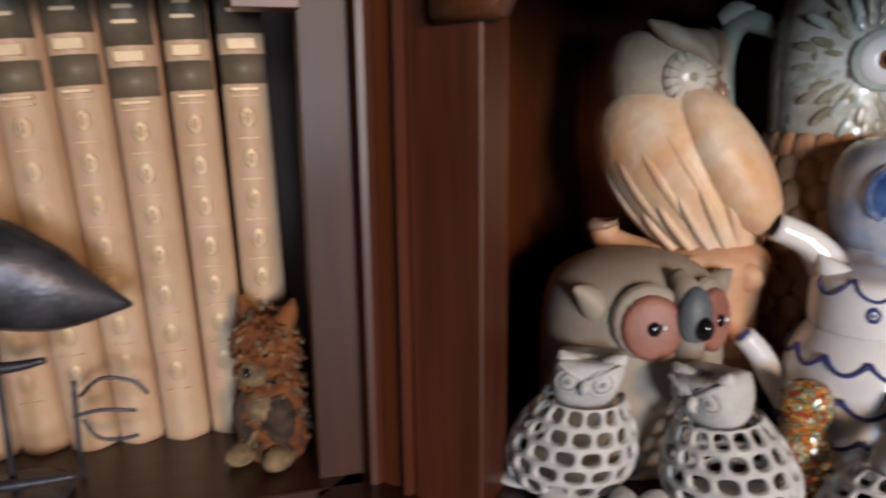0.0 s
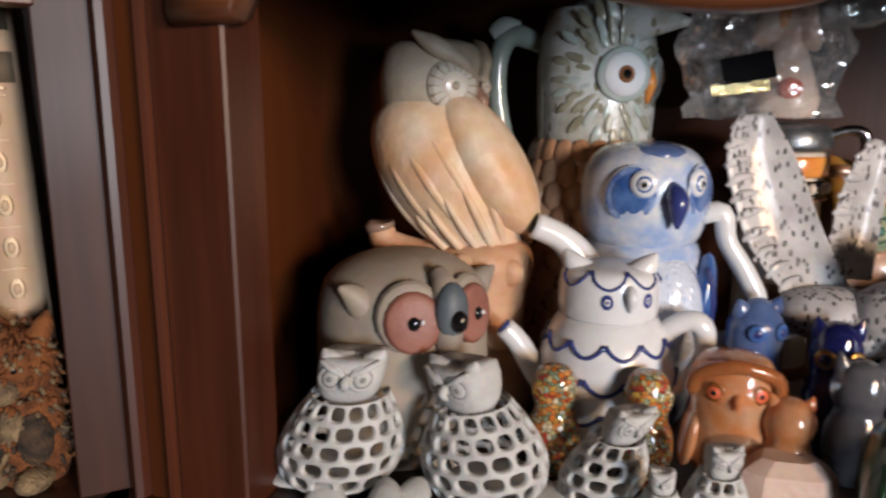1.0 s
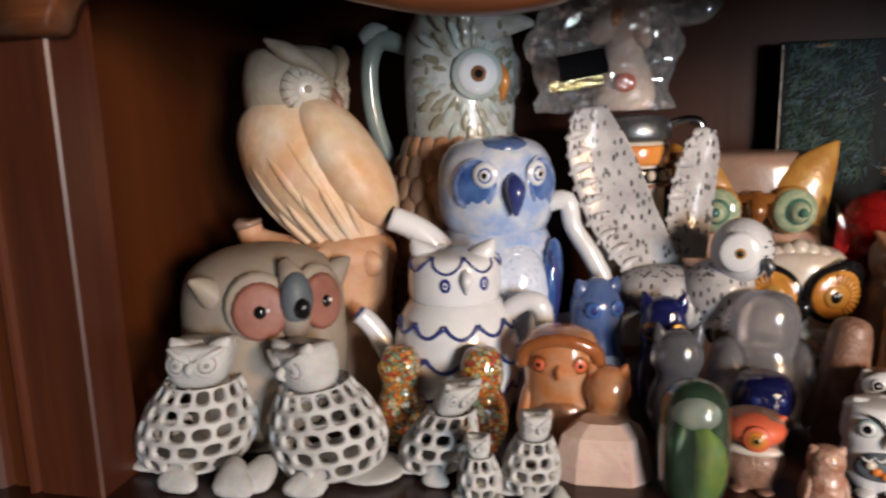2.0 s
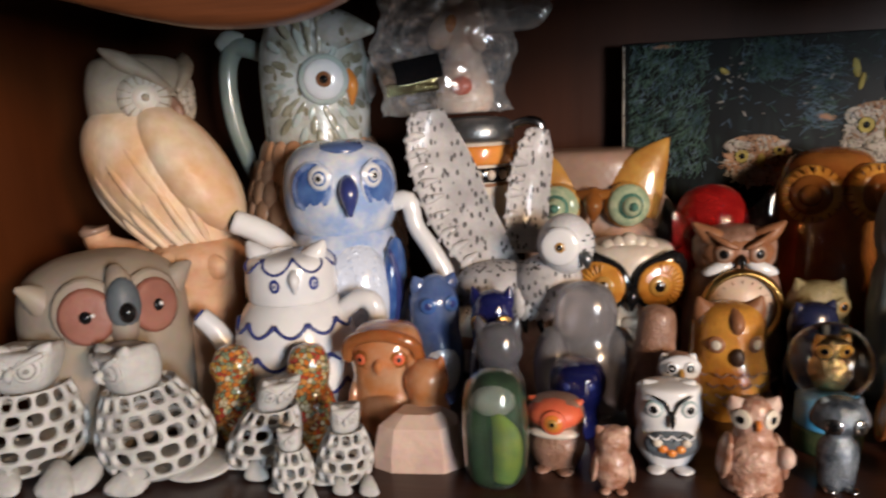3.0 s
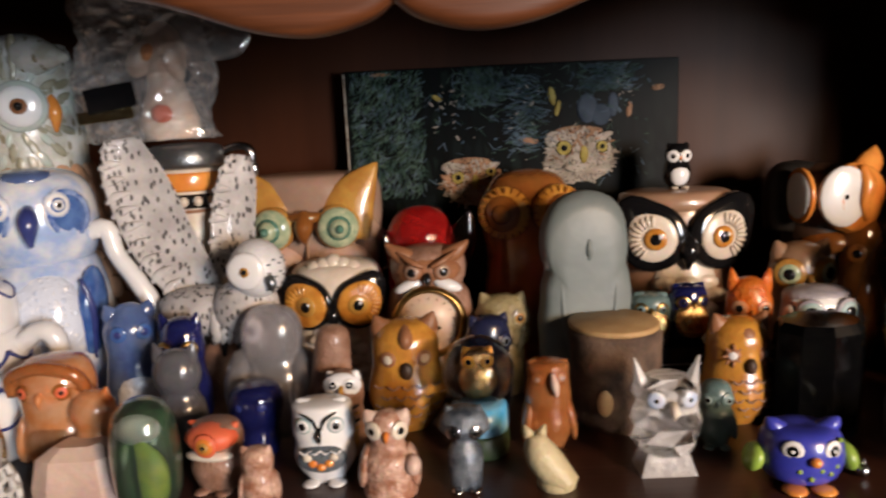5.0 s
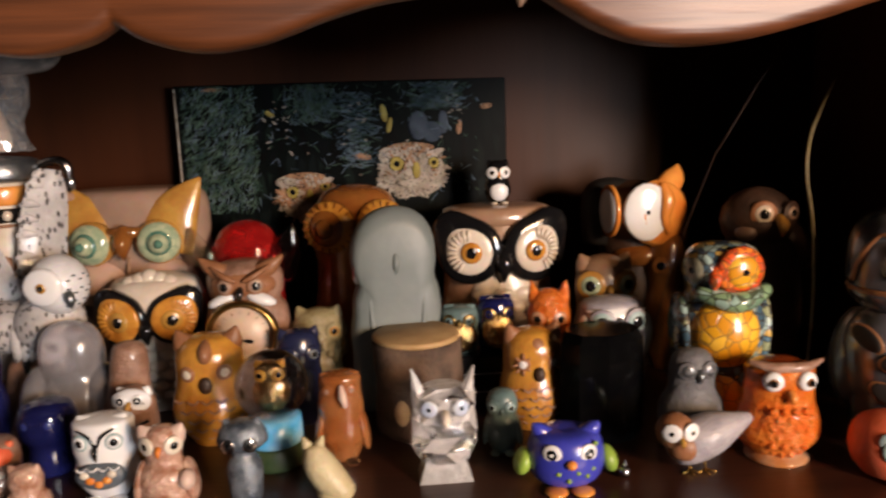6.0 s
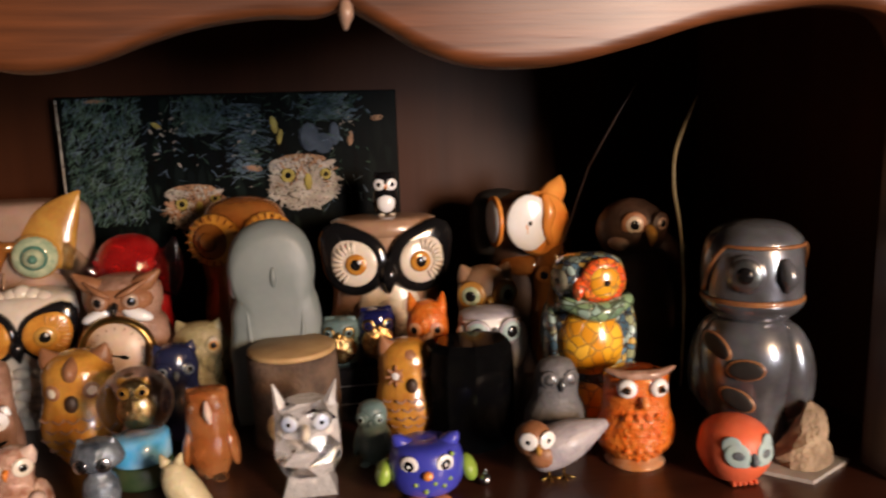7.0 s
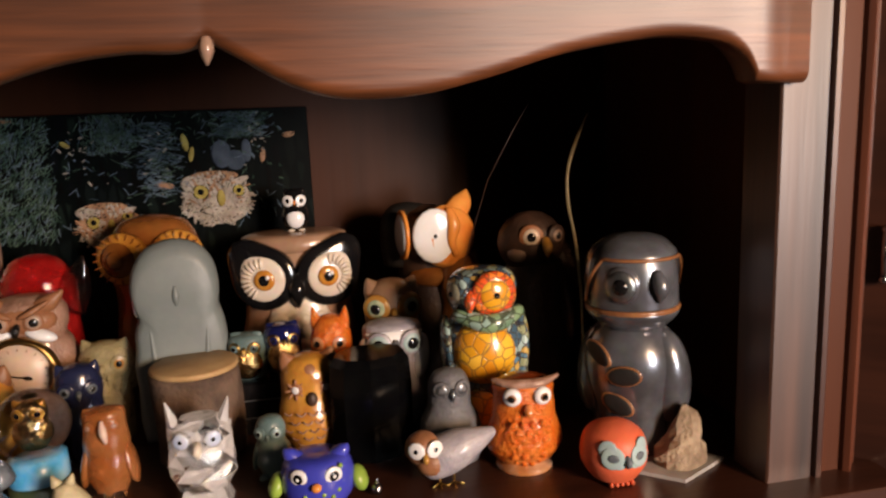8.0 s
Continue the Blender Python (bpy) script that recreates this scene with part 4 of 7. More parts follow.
def white_teapot():
    ob = root("owl_teapot", pose(0.042, 0.372, 0), "small white porcelain owl teapot with blue brushed garlands", "teapot", FIG)
    s = Shape()
    body = [(0.024, 0.0), (0.030, 0.006), (0.035, 0.025), (0.036, 0.042), (0.032, 0.060), (0.027, 0.070), (0.0245, 0.073)]
    s.lathe(body, WHITE, n=28)
    s.done("body", I4, ob)
    for z, turn in ((0.064, 0), (0.047, -16), (0.030, 0)):
        g = Shape()
        scallop(g, body, z, NAVY, n=6, drop=0.0062, start=-100 + turn, end=100 + turn, r=0.0011)
        g.done("garland", I4, ob, "brushed blue garland")
    turned = pose(0, 0, 0, 0, 0, 24)
    h = Shape()
    hp = [(0.0250, 0.0735), (0.0260, 0.080), (0.0255, 0.090), (0.0235, 0.0965), (0.016, 0.0995), (0.001, 0.1005)]
    h.lathe(hp, WHITE, n=24)
    scallop(h, hp, 0.0985, NAVY, n=4, drop=0.0075, r=0.0008, start=-70, end=120)
    for q in (-1, 1):
        h.tube([(q * 0.013, -0.004, 0.094), (q * 0.019, -0.005, 0.101), (q * 0.0225, -0.005, 0.1065)], [0.008, 0.0055, 0.001], WHITE)
        Shape().eye((q * 0.0105, -0.0236, 0.0850), 0.0030, ((1, NAVY), (0.5, WHITE), (0.3, NAVY)), q * 24, deep=0.12, tall=1.3).done("eye", turned, ob, "small blue brushed eye")
    Shape().tube([(0, -0.0245, 0.092), (0, -0.0290, 0.088), (0, -0.0270, 0.0805)], [0.0022, 0.0030, 0.0006], WHITE, n=8).done("beak", turned, ob, "white beak")
    h.done("lid", I4, ob, "owl head lid with blue brush marks")
    Shape().tube([(-0.024, -0.006, 0.026), (-0.036, -0.009, 0.042), (-0.045, -0.011, 0.057), (-0.052, -0.013, 0.065)], [0.009, 0.007, 0.0062, 0.0058], WHITE).tube([(-0.0512, -0.0128, 0.0646), (-0.0528, -0.0132, 0.0660)], 0.0042, NAVY, sub=1).done("spout", I4, ob, "white spout")
    Shape().tube([(0.026, 0, 0.062), (0.038, 0, 0.071), (0.047, 0, 0.069), (0.049, 0, 0.056), (0.042, 0, 0.041), (0.031, 0, 0.032)], [0.0055, 0.0055, 0.006, 0.005, 0.0045, 0.004], WHITE).done("handle", I4, ob, "white handle")


white_teapot()

for x, y, h, r in ((0.0194, 0.335, 0.056, 0), (0.0626, 0.333, 0.058, 14)):
    s = Shape()
    owl(s, h, 0.0265, 0.025, CONFETTI, eyes=((1, CONFETTI), (0.35, AMBERDARK)), er=0.17, ez=0.80, shape=dict(neck=0.74, head=0.84))
    fig(s, "confetti_owl", x, y, "small owl made of orange and green glass confetti", rz=r)

# amber glass owls and the pink stone
s = Shape()
owl(s, 0.066, 0.041, 0.036, AMBER, eyes=((1, AMBERDARK), (0.7, CORAL), (0.3, BLACK)), er=0.11, ez=0.76, beak=AMBER, belly=CLEAR, shape=dict(belly=1.0, neck=0.92, head=0.96, crown=0.75), wings=AMBER)
s.tube([(-0.019, -0.008, 0.048), (-0.016, -0.012, 0.058), (0, -0.015, 0.063), (0.016, -0.012, 0.058), (0.019, -0.008, 0.048)], 0.0036, HONEY)
s.ball((0, -0.011, 0.049), (0.014, 0.007, 0.009), AMBER)
fig(s, "glass_owl", 0.1017, 0.347, "round amber art-glass owl with a clear breast")
s = Shape()
owl(s, 0.050, 0.024, 0.022, AMBER, ears=AMBER, eh=0.08, belly=PEACH, shape=dict(neck=0.8, head=0.95))
fig(s, "glass_cat", 0.1250, 0.335, "small amber glass cat with pointed ears")
s = Shape()
s.rings([[(x * k, y * q, z) for x, y in ((-0.022, -0.010), (-0.012, -0.015), (0.014, -0.014), (0.023, -0.006), (0.021, 0.009), (0.004, 0.014), (-0.017, 0.011))] for k, q, z in ((1, 1, 0), (1.0, 1.0, 0.008), (0.86, 0.84, 0.022), (0.5, 0.5, 0.0275))], PINKSTONE, flat=True)
fig(s, "pink_stone", 0.1226, 0.323, "rough block of pale pink stone", category="stone")

# blue and smoky glass behind
s = Shape()
owl(s, 0.079, 0.034, 0.030, DUSTYBLUE, ears=DUSTYBLUE, eh=0.04, belly=SPONGE, shape=dict(base=0.8, belly=1.0, neck=0.86, head=0.9, crown=0.5))
for q in (-1, 1):
    s.eye((q * 0.007, -0.0125, 0.063), 0.0048, ((1, COBALT), (0.5, NAVY)), q * 22)
fig(s, "blue_owl", 0.119, 0.400, "small blue glazed owl with a pale face", rz=25)
s = Shape()
owl(s, 0.073, 0.029, 0.026, BLUEGLASS, ears=BLUEGLASS, eh=0.08, eyes=((1, BRASS), (0.6, BLUEGLASS), (0.3, BLACK)), er=0.18, beak=BRASS)
fig(s, "blue_glass_owl", 0.155, 0.385, "dark violet-blue glass owl with metallic glints")
s = Shape()
owl(s, 0.062, 0.029, 0.024, GREYGLASS, ears=GREYGLASS, eh=0.12, shape=dict(neck=0.72, head=0.9))
fig(s, "glass_cat", 0.1601, 0.360, "smoky grey glass cat with pointed ears")


def stein():
    ob = root("beer_stein", pose(0.1385, 0.470, 0), "stoneware beer stein with painted bands and pewter lid", "stein", FIG)
    s = Shape()
    s.lathe([(0.026, 0.0), (0.027, 0.006), (0.023, 0.012), (0.0225, 0.14), (0.024, 0.148), (0.024, 0.152), (0.021, 0.153)], IVORY, n=28, sub=1)
    s.done("body", I4, ob)
    for z, hh, mat in ((0.1445, 0.012, ORANGE), (0.1320, 0.009, BLACK), (0.1255, 0.002, RUSSET), (0.02, 0.008, RUSSET)):
        Shape().lathe([(0.0245, z - hh / 2), (0.0252, z - hh / 3), (0.0252, z + hh / 3), (0.0245, z + hh / 2)], mat, n=28, sub=1).done("band", I4, ob)
    t = Shape()
    for k in range(18):
        a = 2 * math.pi * k / 18
        t.ball((0.0244 * math.cos(a), 0.0244 * math.sin(a), 0.132), (0.0030, 0.0030, 0.0036), IVORY, n=8)
    t.done("beading", I4, ob, "ring of cream beads")
    q = Shape()
    for a, z in ((-70, 0.095), (-95, 0.09), (-120, 0.098), (-85, 0.07), (-105, 0.065)):
        q.ball((0.0222 * math.cos(math.radians(a)), 0.0222 * math.sin(math.radians(a)), z), (0.006, 0.0016, 0.012), RUSSET, rot=(0, 0, a + 90), n=8)
    q.done("painting", I4, ob, "brown painted leaves")
    Shape().lathe([(0.0245, 0.1535), (0.026, 0.156), (0.025, 0.164), (0.020, 0.168), (0.001, 0.1695)], PEWTER, n=28, sub=2).done("lid", I4, ob, "pewter lid")
    Shape().tube([(0.022, 0, 0.161), (0.034, 0, 0.165), (0.043, 0, 0.162), (0.044, 0, 0.148)], [0.003, 0.003, 0.0035, 0.002], CHROME).ball((0.044, 0, 0.150), (0.004, 0.003, 0.006), CHROME).done("thumb_lever", I4, ob, "shiny thumb lever")
    Shape().tube([(0.022, 0.004, 0.14), (0.046, 0.008, 0.135), (0.048, 0.008, 0.08), (0.022, 0.004, 0.04)], 0.0042, BROWNGLAZE).done("handle", I4, ob)


stein()


def plastic_bag():
    ob = root("plastic_bag", pose(0.116, 0.462, 0.1705), "crumpled clear plastic bag holding a pale figurine", "bag", FIG)
    film = bpy.data.materials.new("clear_film")
    n, l = nodes_of(film)
    out, see, gloss, mix, lw = n["Material Output"], n.new("ShaderNodeBsdfTransparent"), n.new("ShaderNodeBsdfGlossy"), n.new("ShaderNodeMixShader"), n.new("ShaderNodeLayerWeight")
    see.inputs["Color"].default_value = (0.97, 0.97, 0.98, 1)
    gloss.inputs["Roughness"].default_value = 0.09
    lw.inputs["Blend"].default_value = 0.74
    nz, bp = n.new("ShaderNodeTexNoise"), n.new("ShaderNodeBump")
    nz.inputs["Scale"].default_value, nz.inputs["Detail"].default_value, nz.inputs["Distortion"].default_value = 3.6, 3, 0.8
    bp.inputs["Strength"].default_value, bp.inputs["Distance"].default_value = 1.0, 0.008
    l.new(nz.outputs["Fac"], bp.inputs["Height"])
    l.new(bp.outputs["Normal"], gloss.inputs["Normal"])
    l.new(bp.outputs["Normal"], lw.inputs["Normal"])
    l.new(lw.outputs["Fresnel"], mix.inputs["Fac"])
    l.new(see.outputs["BSDF"], mix.inputs[1])
    l.new(gloss.outputs["BSDF"], mix.inputs[2])
    veil, both = n.new("ShaderNodeBsdfDiffuse"), n.new("ShaderNodeMixShader")
    veil.inputs["Color"].default_value = (0.75, 0.74, 0.74, 1)
    both.inputs["Fac"].default_value = 0.11
    l.new(mix.outputs["Shader"], both.inputs[1])
    l.new(veil.outputs["BSDF"], both.inputs[2])
    l.new(both.outputs["Shader"], out.inputs["Surface"])
    s = Shape()
    rng = random.Random(5)
    rings = []
    for j in range(15):
        z = 0.0015 + 0.082 * j / 14
        w, dd = 0.0435 - 0.004 * math.sin(j * 0.7), 0.026 * (1 - 0.55 * (j / 14) ** 2)
        rings.append([(0.005 + (w + rng.uniform(-0.0022, 0.0022)) * math.cos(a), (dd + rng.uniform(-0.0045, 0.0045)) * math.sin(a), z + rng.uniform(-0.001, 0.001)) for a in [2 * math.pi * k / 30 for k in range(30)]])
    rings.append([(0.97 * x, 0.2 * y, z + 0.008) for x, y, z in rings[-1]])
    s.rings(rings, film, flat=True)
    s.tube([(0.030, 0, 0.066), (0.052, 0.002, 0.064), (0.064, 0.002, 0.063), (0.074, 0.002, 0.066)], [0.016, 0.014, 0.011, 0.003], film, flat_y=0.2)
    s.done("film", I4, ob, "crumpled clear film").visible_shadow = False
    skin = paint("pale_pink_ceramic", (0.84, 0.56, 0.42), (0.80, 0.66, 0.54), rough=0.35, coat=0.4, size=60)
    t = Shape()
    t.lathe([(0.016, 0.013, 0.002), (0.019, 0.015, 0.010), (0.016, 0.013, 0.024), (0.011, 0.010, 0.038), (0.014, 0.012, 0.050), (0.013, 0.011, 0.064), (0.006, 0.005, 0.074), (0.001, 0.001, 0.076)], skin, pose(0.018, 0, 0))
    t.ball((0.018, -0.014, 0.018), (0.007, 0.004, 0.006), CORAL)
    t.ball((0.006, -0.008, 0.052), (0.008, 0.007, 0.012), skin, rot=(0, 30, 0))
    t.ball((0.012, -0.012, 0.056), (0.004, 0.003, 0.006), ORANGE, rot=(0, 25, 0))
    t.ball((0.026, -0.008, 0.050), (0.006, 0.006, 0.013), skin, rot=(0, -25, 0))
    t.done("wrapped_figurine", I4, ob, "pale pinkish figurine inside")
    g = Shape().box((0, 0, 0), (0.032, 0.0012, 0.0075), FOIL, edge=0.3)
    g.done("sticker", pose(-0.010, -0.0300, 0.018, -12, -6, 14), ob, "shiny gold sticker")
    Shape().box((0, 0, 0), (0.029, 0.0014, 0.015), BLACK, edge=0.3).done("sticker", pose(-0.0065, -0.0290, 0.0285, -12, -10, 14), ob, "black glossy label")


plastic_bag()


def snowy_owl():
    s = Shape()
    s.ball((0.000, 0.002, 0.066), (0.036, 0.018, 0.0165), SNOWY, rot=(0, 8, 6), n=24)
    s.ball((0.020, -0.007, 0.070), (0.021, 0.0165, 0.019), SNOWY, rot=(0, -25, 0), n=20)
    for k in range(7):
        u = k / 6
        s.tube([(0.002 + 0.026 * u, -0.016, 0.070 - 0.004 * u), (0.004 + 0.027 * u, -0.0165, 0.058), (0.000 + 0.027 * u, -0.012, 0.0485)], [0.0012, 0.0042, 0.0012], SNOWY, n=8, flat_y=0.5)
    # tail feathers
    for k in range(4):
        s.tube([(-0.020, 0.004, 0.066 - 0.002 * k), (-0.034, 0.006 + 0.002 * k, 0.061 - 0.004 * k), (-0.046 + 0.003 * k, 0.008 + 0.003 * k, 0.056 - 0.006 * k)], [0.006, 0.0055, 0.0015], SNOWY, n=8, flat_y=0.35)
    # head
    s.ball((0.031, -0.013, 0.0950), (0.0165, 0.0155, 0.0180), SNOWHEAD, n=24)
    s.eye((0.0275, -0.0262, 0.0960), 0.0112, ((1, SNOWHEAD), (0.95, WHITE), (0.30, OCHRE), (0.17, BLACK)), -2, deep=0.2)
    s.tube([(0.0405, -0.026, 0.092), (0.0425, -0.0275, 0.088), (0.0420, -0.0260, 0.083)], [0.0028, 0.0028, 0.0005], PEWTER, n=8)
    for k in range(26):
        a, z = math.radians(-52 + 14 * (k % 9)), 0.084 + 0.0075 * (k // 9) + 0.0025 * (k % 2)
        f = math.sqrt(max(0.1, 1 - ((z - 0.095) / 0.018) ** 2))
        s.ball((0.031 + 0.0166 * f * math.cos(a), -0.013 + 0.0156 * f * math.sin(a), z), (0.0015, 0.0007, 0.0006), SLATE, rot=(0, 0, math.degrees(a) + 90), n=6)
    # raised wings: a curved blade each, its hind edge broken by the tips of the flight feathers
    for mid, half, depth, tips in (
        (((-0.005, 0.002, 0.072), (-0.0185, 0.006, 0.089), (-0.032, 0.009, 0.110), (-0.0415, 0.011, 0.134), (-0.049, 0.012, 0.156), (-0.0515, 0.012, 0.1745)), (0.012, 0.0165, 0.0195, 0.0195, 0.0165, 0.009), 0.0026, 12),
        (((0.006, 0.014, 0.084), (0.007, 0.021, 0.102), (0.009, 0.024, 0.124), (0.013, 0.025, 0.146), (0.0165, 0.026, 0.1605)), (0.011, 0.0130, 0.0130, 0.0110, 0.0050), 0.0022, 8),
    ):
        rows = curve_through([(*c, w) for c, w in zip(mid, half)], 5)
        rings = []
        for k, q in enumerate(rows):
            a, b = rows[max(k - 1, 0)], rows[min(k + 1, len(rows) - 1)]
            d = Vector((b[:3] - a[:3]).tolist()).normalized()
            side = d.cross(Vector((0, 1, 0))).normalized()
            w = float(q[3])
            c = Vector(q[:3].tolist())
            ring = []
            for j in range(20):
                t = 2 * math.pi * j / 20
                u = math.cos(t)
                ring.append(tuple(c + side * (w * u) + Vector((0, depth * math.sin(t) * (0.5 + 0.3 * u) + 0.004 * (1 - u * u) - 0.004 * u, 0))))
            rings.append(ring)
        s.rings(rings, SNOWY)
        for k in range(tips):
            q = rows[int((k + 1.0) / (tips + 0.6) * (len(rows) - 1))]
            a = rows[max(0, int((k + 1.0) / (tips + 0.6) * (len(rows) - 1)) - 1)]
            d = Vector((q[:3] - a[:3]).tolist()).normalized()
            side = d.cross(Vector((0, 1, 0))).normalized()
            c, w = Vector(q[:3].tolist()), float(q[3])
            s.tube([tuple(c + side * w * 0.25 + Vector((0, 0.0005, 0))), tuple(c + side * w * 0.75 + Vector((0, -0.0026, 0)) + d * 0.001), tuple(c + side * w * 1.10 - d * 0.001 + Vector((0, -0.004, 0)))], [0.0008, 0.0030, 0.0010], SNOWY, n=8, sub=3, flat_y=0.3)
    # talons and stump
    for x in (0.004, 0.014):
        s.tube([(x, -0.006, 0.054), (x + 0.002, -0.012, 0.046), (x + 0.003, -0.015, 0.042)], [0.003, 0.0022, 0.0012], BLACK, n=6)
    s.lathe([(0.024, 0.0), (0.026, 0.008), (0.019, 0.022), (0.015, 0.044), (0.006, 0.050)], UMBER, pose(0.004, 0.002, 0), n=14)
    return fig(s, "snowy_owl", 0.166, 0.418, "white speckled snowy owl landing with raised wings on a stump")


snowy_owl()


def almond(s, c, r, mat, q, yaw, horn, deep, lift=0.0):
    """A raised plate, round but drawn out to a point up and outwards."""
    m = pose(*c, 0, 0, yaw)
    turns = [2 * math.pi * k / 28 for k in range(28)]
    far = [r * (1 + horn * max(0.0, math.cos(a - math.radians(52))) ** 7) for a in turns]
    s.rings([[(q * f * k * math.cos(a), -lift - r * deep * d, f * k * math.sin(a)) for a, f in zip(turns, far)] for k, d in ((1.0, -0.6), (1.0, 0.3), (0.94, 0.55), (0.7, 0.8), (0.3, 0.95), (0.02, 1.0))], mat, m)
    return m


def big_eared():
    s = Shape()
    prof = [(0.040, 0.024, 0), (0.048, 0.028, 0.01), (0.050, 0.029, 0.04), (0.046, 0.027, 0.075), (0.049, 0.027, 0.10), (0.050, 0.027, 0.126), (0.047, 0.025, 0.139), (0.036, 0.018, 0.1435), (0.001, 0.001, 0.1445)]
    s.lathe(prof, TAN, n=36)
    for q in (-1, 1):
        s.tube([(q * 0.0225, -0.0225, 0.104), (q * 0.0300, -0.0220, 0.123), (q * 0.0400, -0.0195, 0.138), (q * 0.0495, -0.017, 0.150)], [0.0205, 0.0175, 0.0105, 0.0008], OCHRE, flat_y=0.36, n=18)
        s.eye((q * 0.0220, -0.0295, 0.1085), 0.0152, ((1, OCHRE), (0.92, GREENEYE), (0.58, GREENDARK), (0.44, GREENEYE), (0.22, GREENDARK)), q * 12, deep=0.45)
        s.ball((q * 0.0215, -0.022, 0.080), (0.023, 0.010, 0.017), PINKGLAZE, n=18)
    s.tube([(-0.013, -0.030, 0.1165), (0, -0.034, 0.1155), (0.013, -0.030, 0.1165)], [0.0025, 0.0045, 0.0025], AMBERDARK)
    s.tube([(0, -0.030, 0.1165), (0, -0.038, 0.108), (0, -0.035, 0.098)], [0.0065, 0.0060, 0.001], AMBERDARK)
    s.tube([(0, -0.0275, 0.098), (0, -0.031, 0.085), (0, -0.0285, 0.070)], [0.001, 0.0012, 0.001], BROWNGLAZE, n=6)
    fig(s, "owl_bank", 0.2150, 0.4975, "large tan glazed ceramic owl with green glass eyes")


big_eared()


def staring_owl(x, y, h, w, d, body, face, eye, er, ez, ex, label, rim=BLACK, top=None, name="ceramic_owl", horn=0.24, ring=0.86):
    """An owl with great ringed eyes swept up into black horns."""
    s = Shape()
    prof = owl_profile(h, w, d, base=0.8, belly=1.0, neck=0.9, head=0.97, crown=0.8)
    s.lathe(prof, body, n=30)
    s.ball((0, -d * 0.38, h * (ez - 0.28)), (w * 0.26, d * 0.12, h * 0.20), face, n=16)
    for q in (-1, 1):
        yy, yaw = face_point(prof, q * ex, ez * h)
        m = almond(s, (q * ex, yy - 0.001, ez * h), er * 1.02, rim, q, yaw * 0.6, horn * 1.7, 0.26)
        almond(s, (q * ex, yy - 0.001, ez * h), er * ring, eye[0], q, yaw * 0.6, horn * 0.7, 0.20, er * 0.17)
        for k in range(11):
            a = math.radians(-60 + 15 * k)
            s.tube([tuple(m @ Vector((q * er * ring * u * math.cos(a), -er * 0.37 + er * 0.08 * u, er * ring * u * math.sin(a)))) for u in (0.5, 0.78, 0.98)], [er * 0.03, er * 0.07, er * 0.03], eye[0] if eye[0] is IVORY else GOLDGLASS, n=6, sub=2)
        s.eye((q * ex, yy - 0.001 - er * 0.33, ez * h), er * (0.40 if not top else 0.33), ((1.0, eye[1]), (0.55, BLACK)), yaw * 0.6, deep=0.3)
        # small white ball imitates the highlight on the eye
        s.ball((q * ex + er * 0.1, yy - er * 0.50, ez * h + er * 0.1), er * 0.07, WHITE, n=6)
    s.tube([(0, -d * 0.47, ez * h), (0, -d * 0.56, ez * h - er * 0.4), (0, -d * 0.53, ez * h - er * 0.95)], [er * 0.2, er * 0.28, er * 0.06], BLACK)
    for k in range(5):
        for j in range(3):
            xx = (j - 1 + 0.5 * (k % 2)) * w * 0.16
            zz = h * (ez - 0.26) - k * h * 0.075
            y2, yw = face_point(prof, xx, zz)
            s.ball((xx, y2 - 0.0015, zz), (w * 0.10, 0.003, h * 0.045), face, n=10)
    if not top:
        for k in range(5):
            s.ball(((k - 2) * 0.006, -d * 0.22, h * (0.985 - 0.022 * abs(k - 2))), (0.0065, 0.006, 0.006), body, n=10)
    if top:
        s.lathe([(w * 0.45, d * 0.45, h * 0.90), (w * 0.44, d * 0.44, h * 0.985), (w * 0.3, d * 0.3, h * 1.005), (0.001, 0.001, h * 1.006)], top, n=28, sub=2)
    fig(s, name, x, y, label)


staring_owl(0.236, 0.455, 0.090, 0.066, 0.052, IVORY, IVORY, (AMBEREYE, OCHRE), 0.0165, 0.71, 0.0165, "cream ceramic owl with amber eyes in black rims")
staring_owl(0.4694, 0.482, 0.122, 0.086, 0.058, BROWNGLAZE, IVORY, (IVORY, AMBEREYE), 0.0225, 0.765, 0.0222, "big brown glazed owl bank with black winged eye rims", top=BROWNGLAZE, name="owl_bank", horn=0.26, ring=0.71)

s = Shape()
owl(s, 0.031, 0.019, 0.017, BLACK, eyes=((1, WHITE), (0.45, BLACK)), er=0.22, ez=0.72, beak=ORANGE, belly=WHITE, feet=IVORY, ears=BLACK, eh=0.04)
fig(s, "tiny_owl", 0.4715, 0.484, "tiny black and white owl standing on a larger owl", z=0.1228)

# red glass
s = Shape()
owl(s, 0.119, 0.053, 0.046, REDGLASS, shape=dict(belly=1.0, neck=0.90, head=0.93, crown=0.62))
rng = random.Random(17)
for q in (-1, 1):
    s.tube([(q * 0.020, -0.010, 0.082), (q * 0.029, -0.014, 0.098), (q * 0.0345, -0.015, 0.117)], [0.013, 0.010, 0.0012], CLEAR2, flat_y=0.45, n=12)
    s.eye((q * 0.0125, -0.0215, 0.086), 0.010, ((1, REDGLASS), (0.6, REDGLASS), (0.35, CLEAR)), q * 20, deep=0.5)
for k in range(26):
    a, z = math.radians(rng.uniform(-160, -20)), rng.uniform(0.074, 0.108)
    r = float(np.interp(z, [0.07, 0.085, 0.1, 0.11], [0.0245, 0.0265, 0.0240, 0.0190]))
    s.ball((r * math.cos(a), r * 0.84 * math.sin(a), z), rng.uniform(0.0006, 0.0014), REDGLASS, n=8)
s.ball((0, -0.022, 0.076), (0.005, 0.006, 0.007), CLEAR)
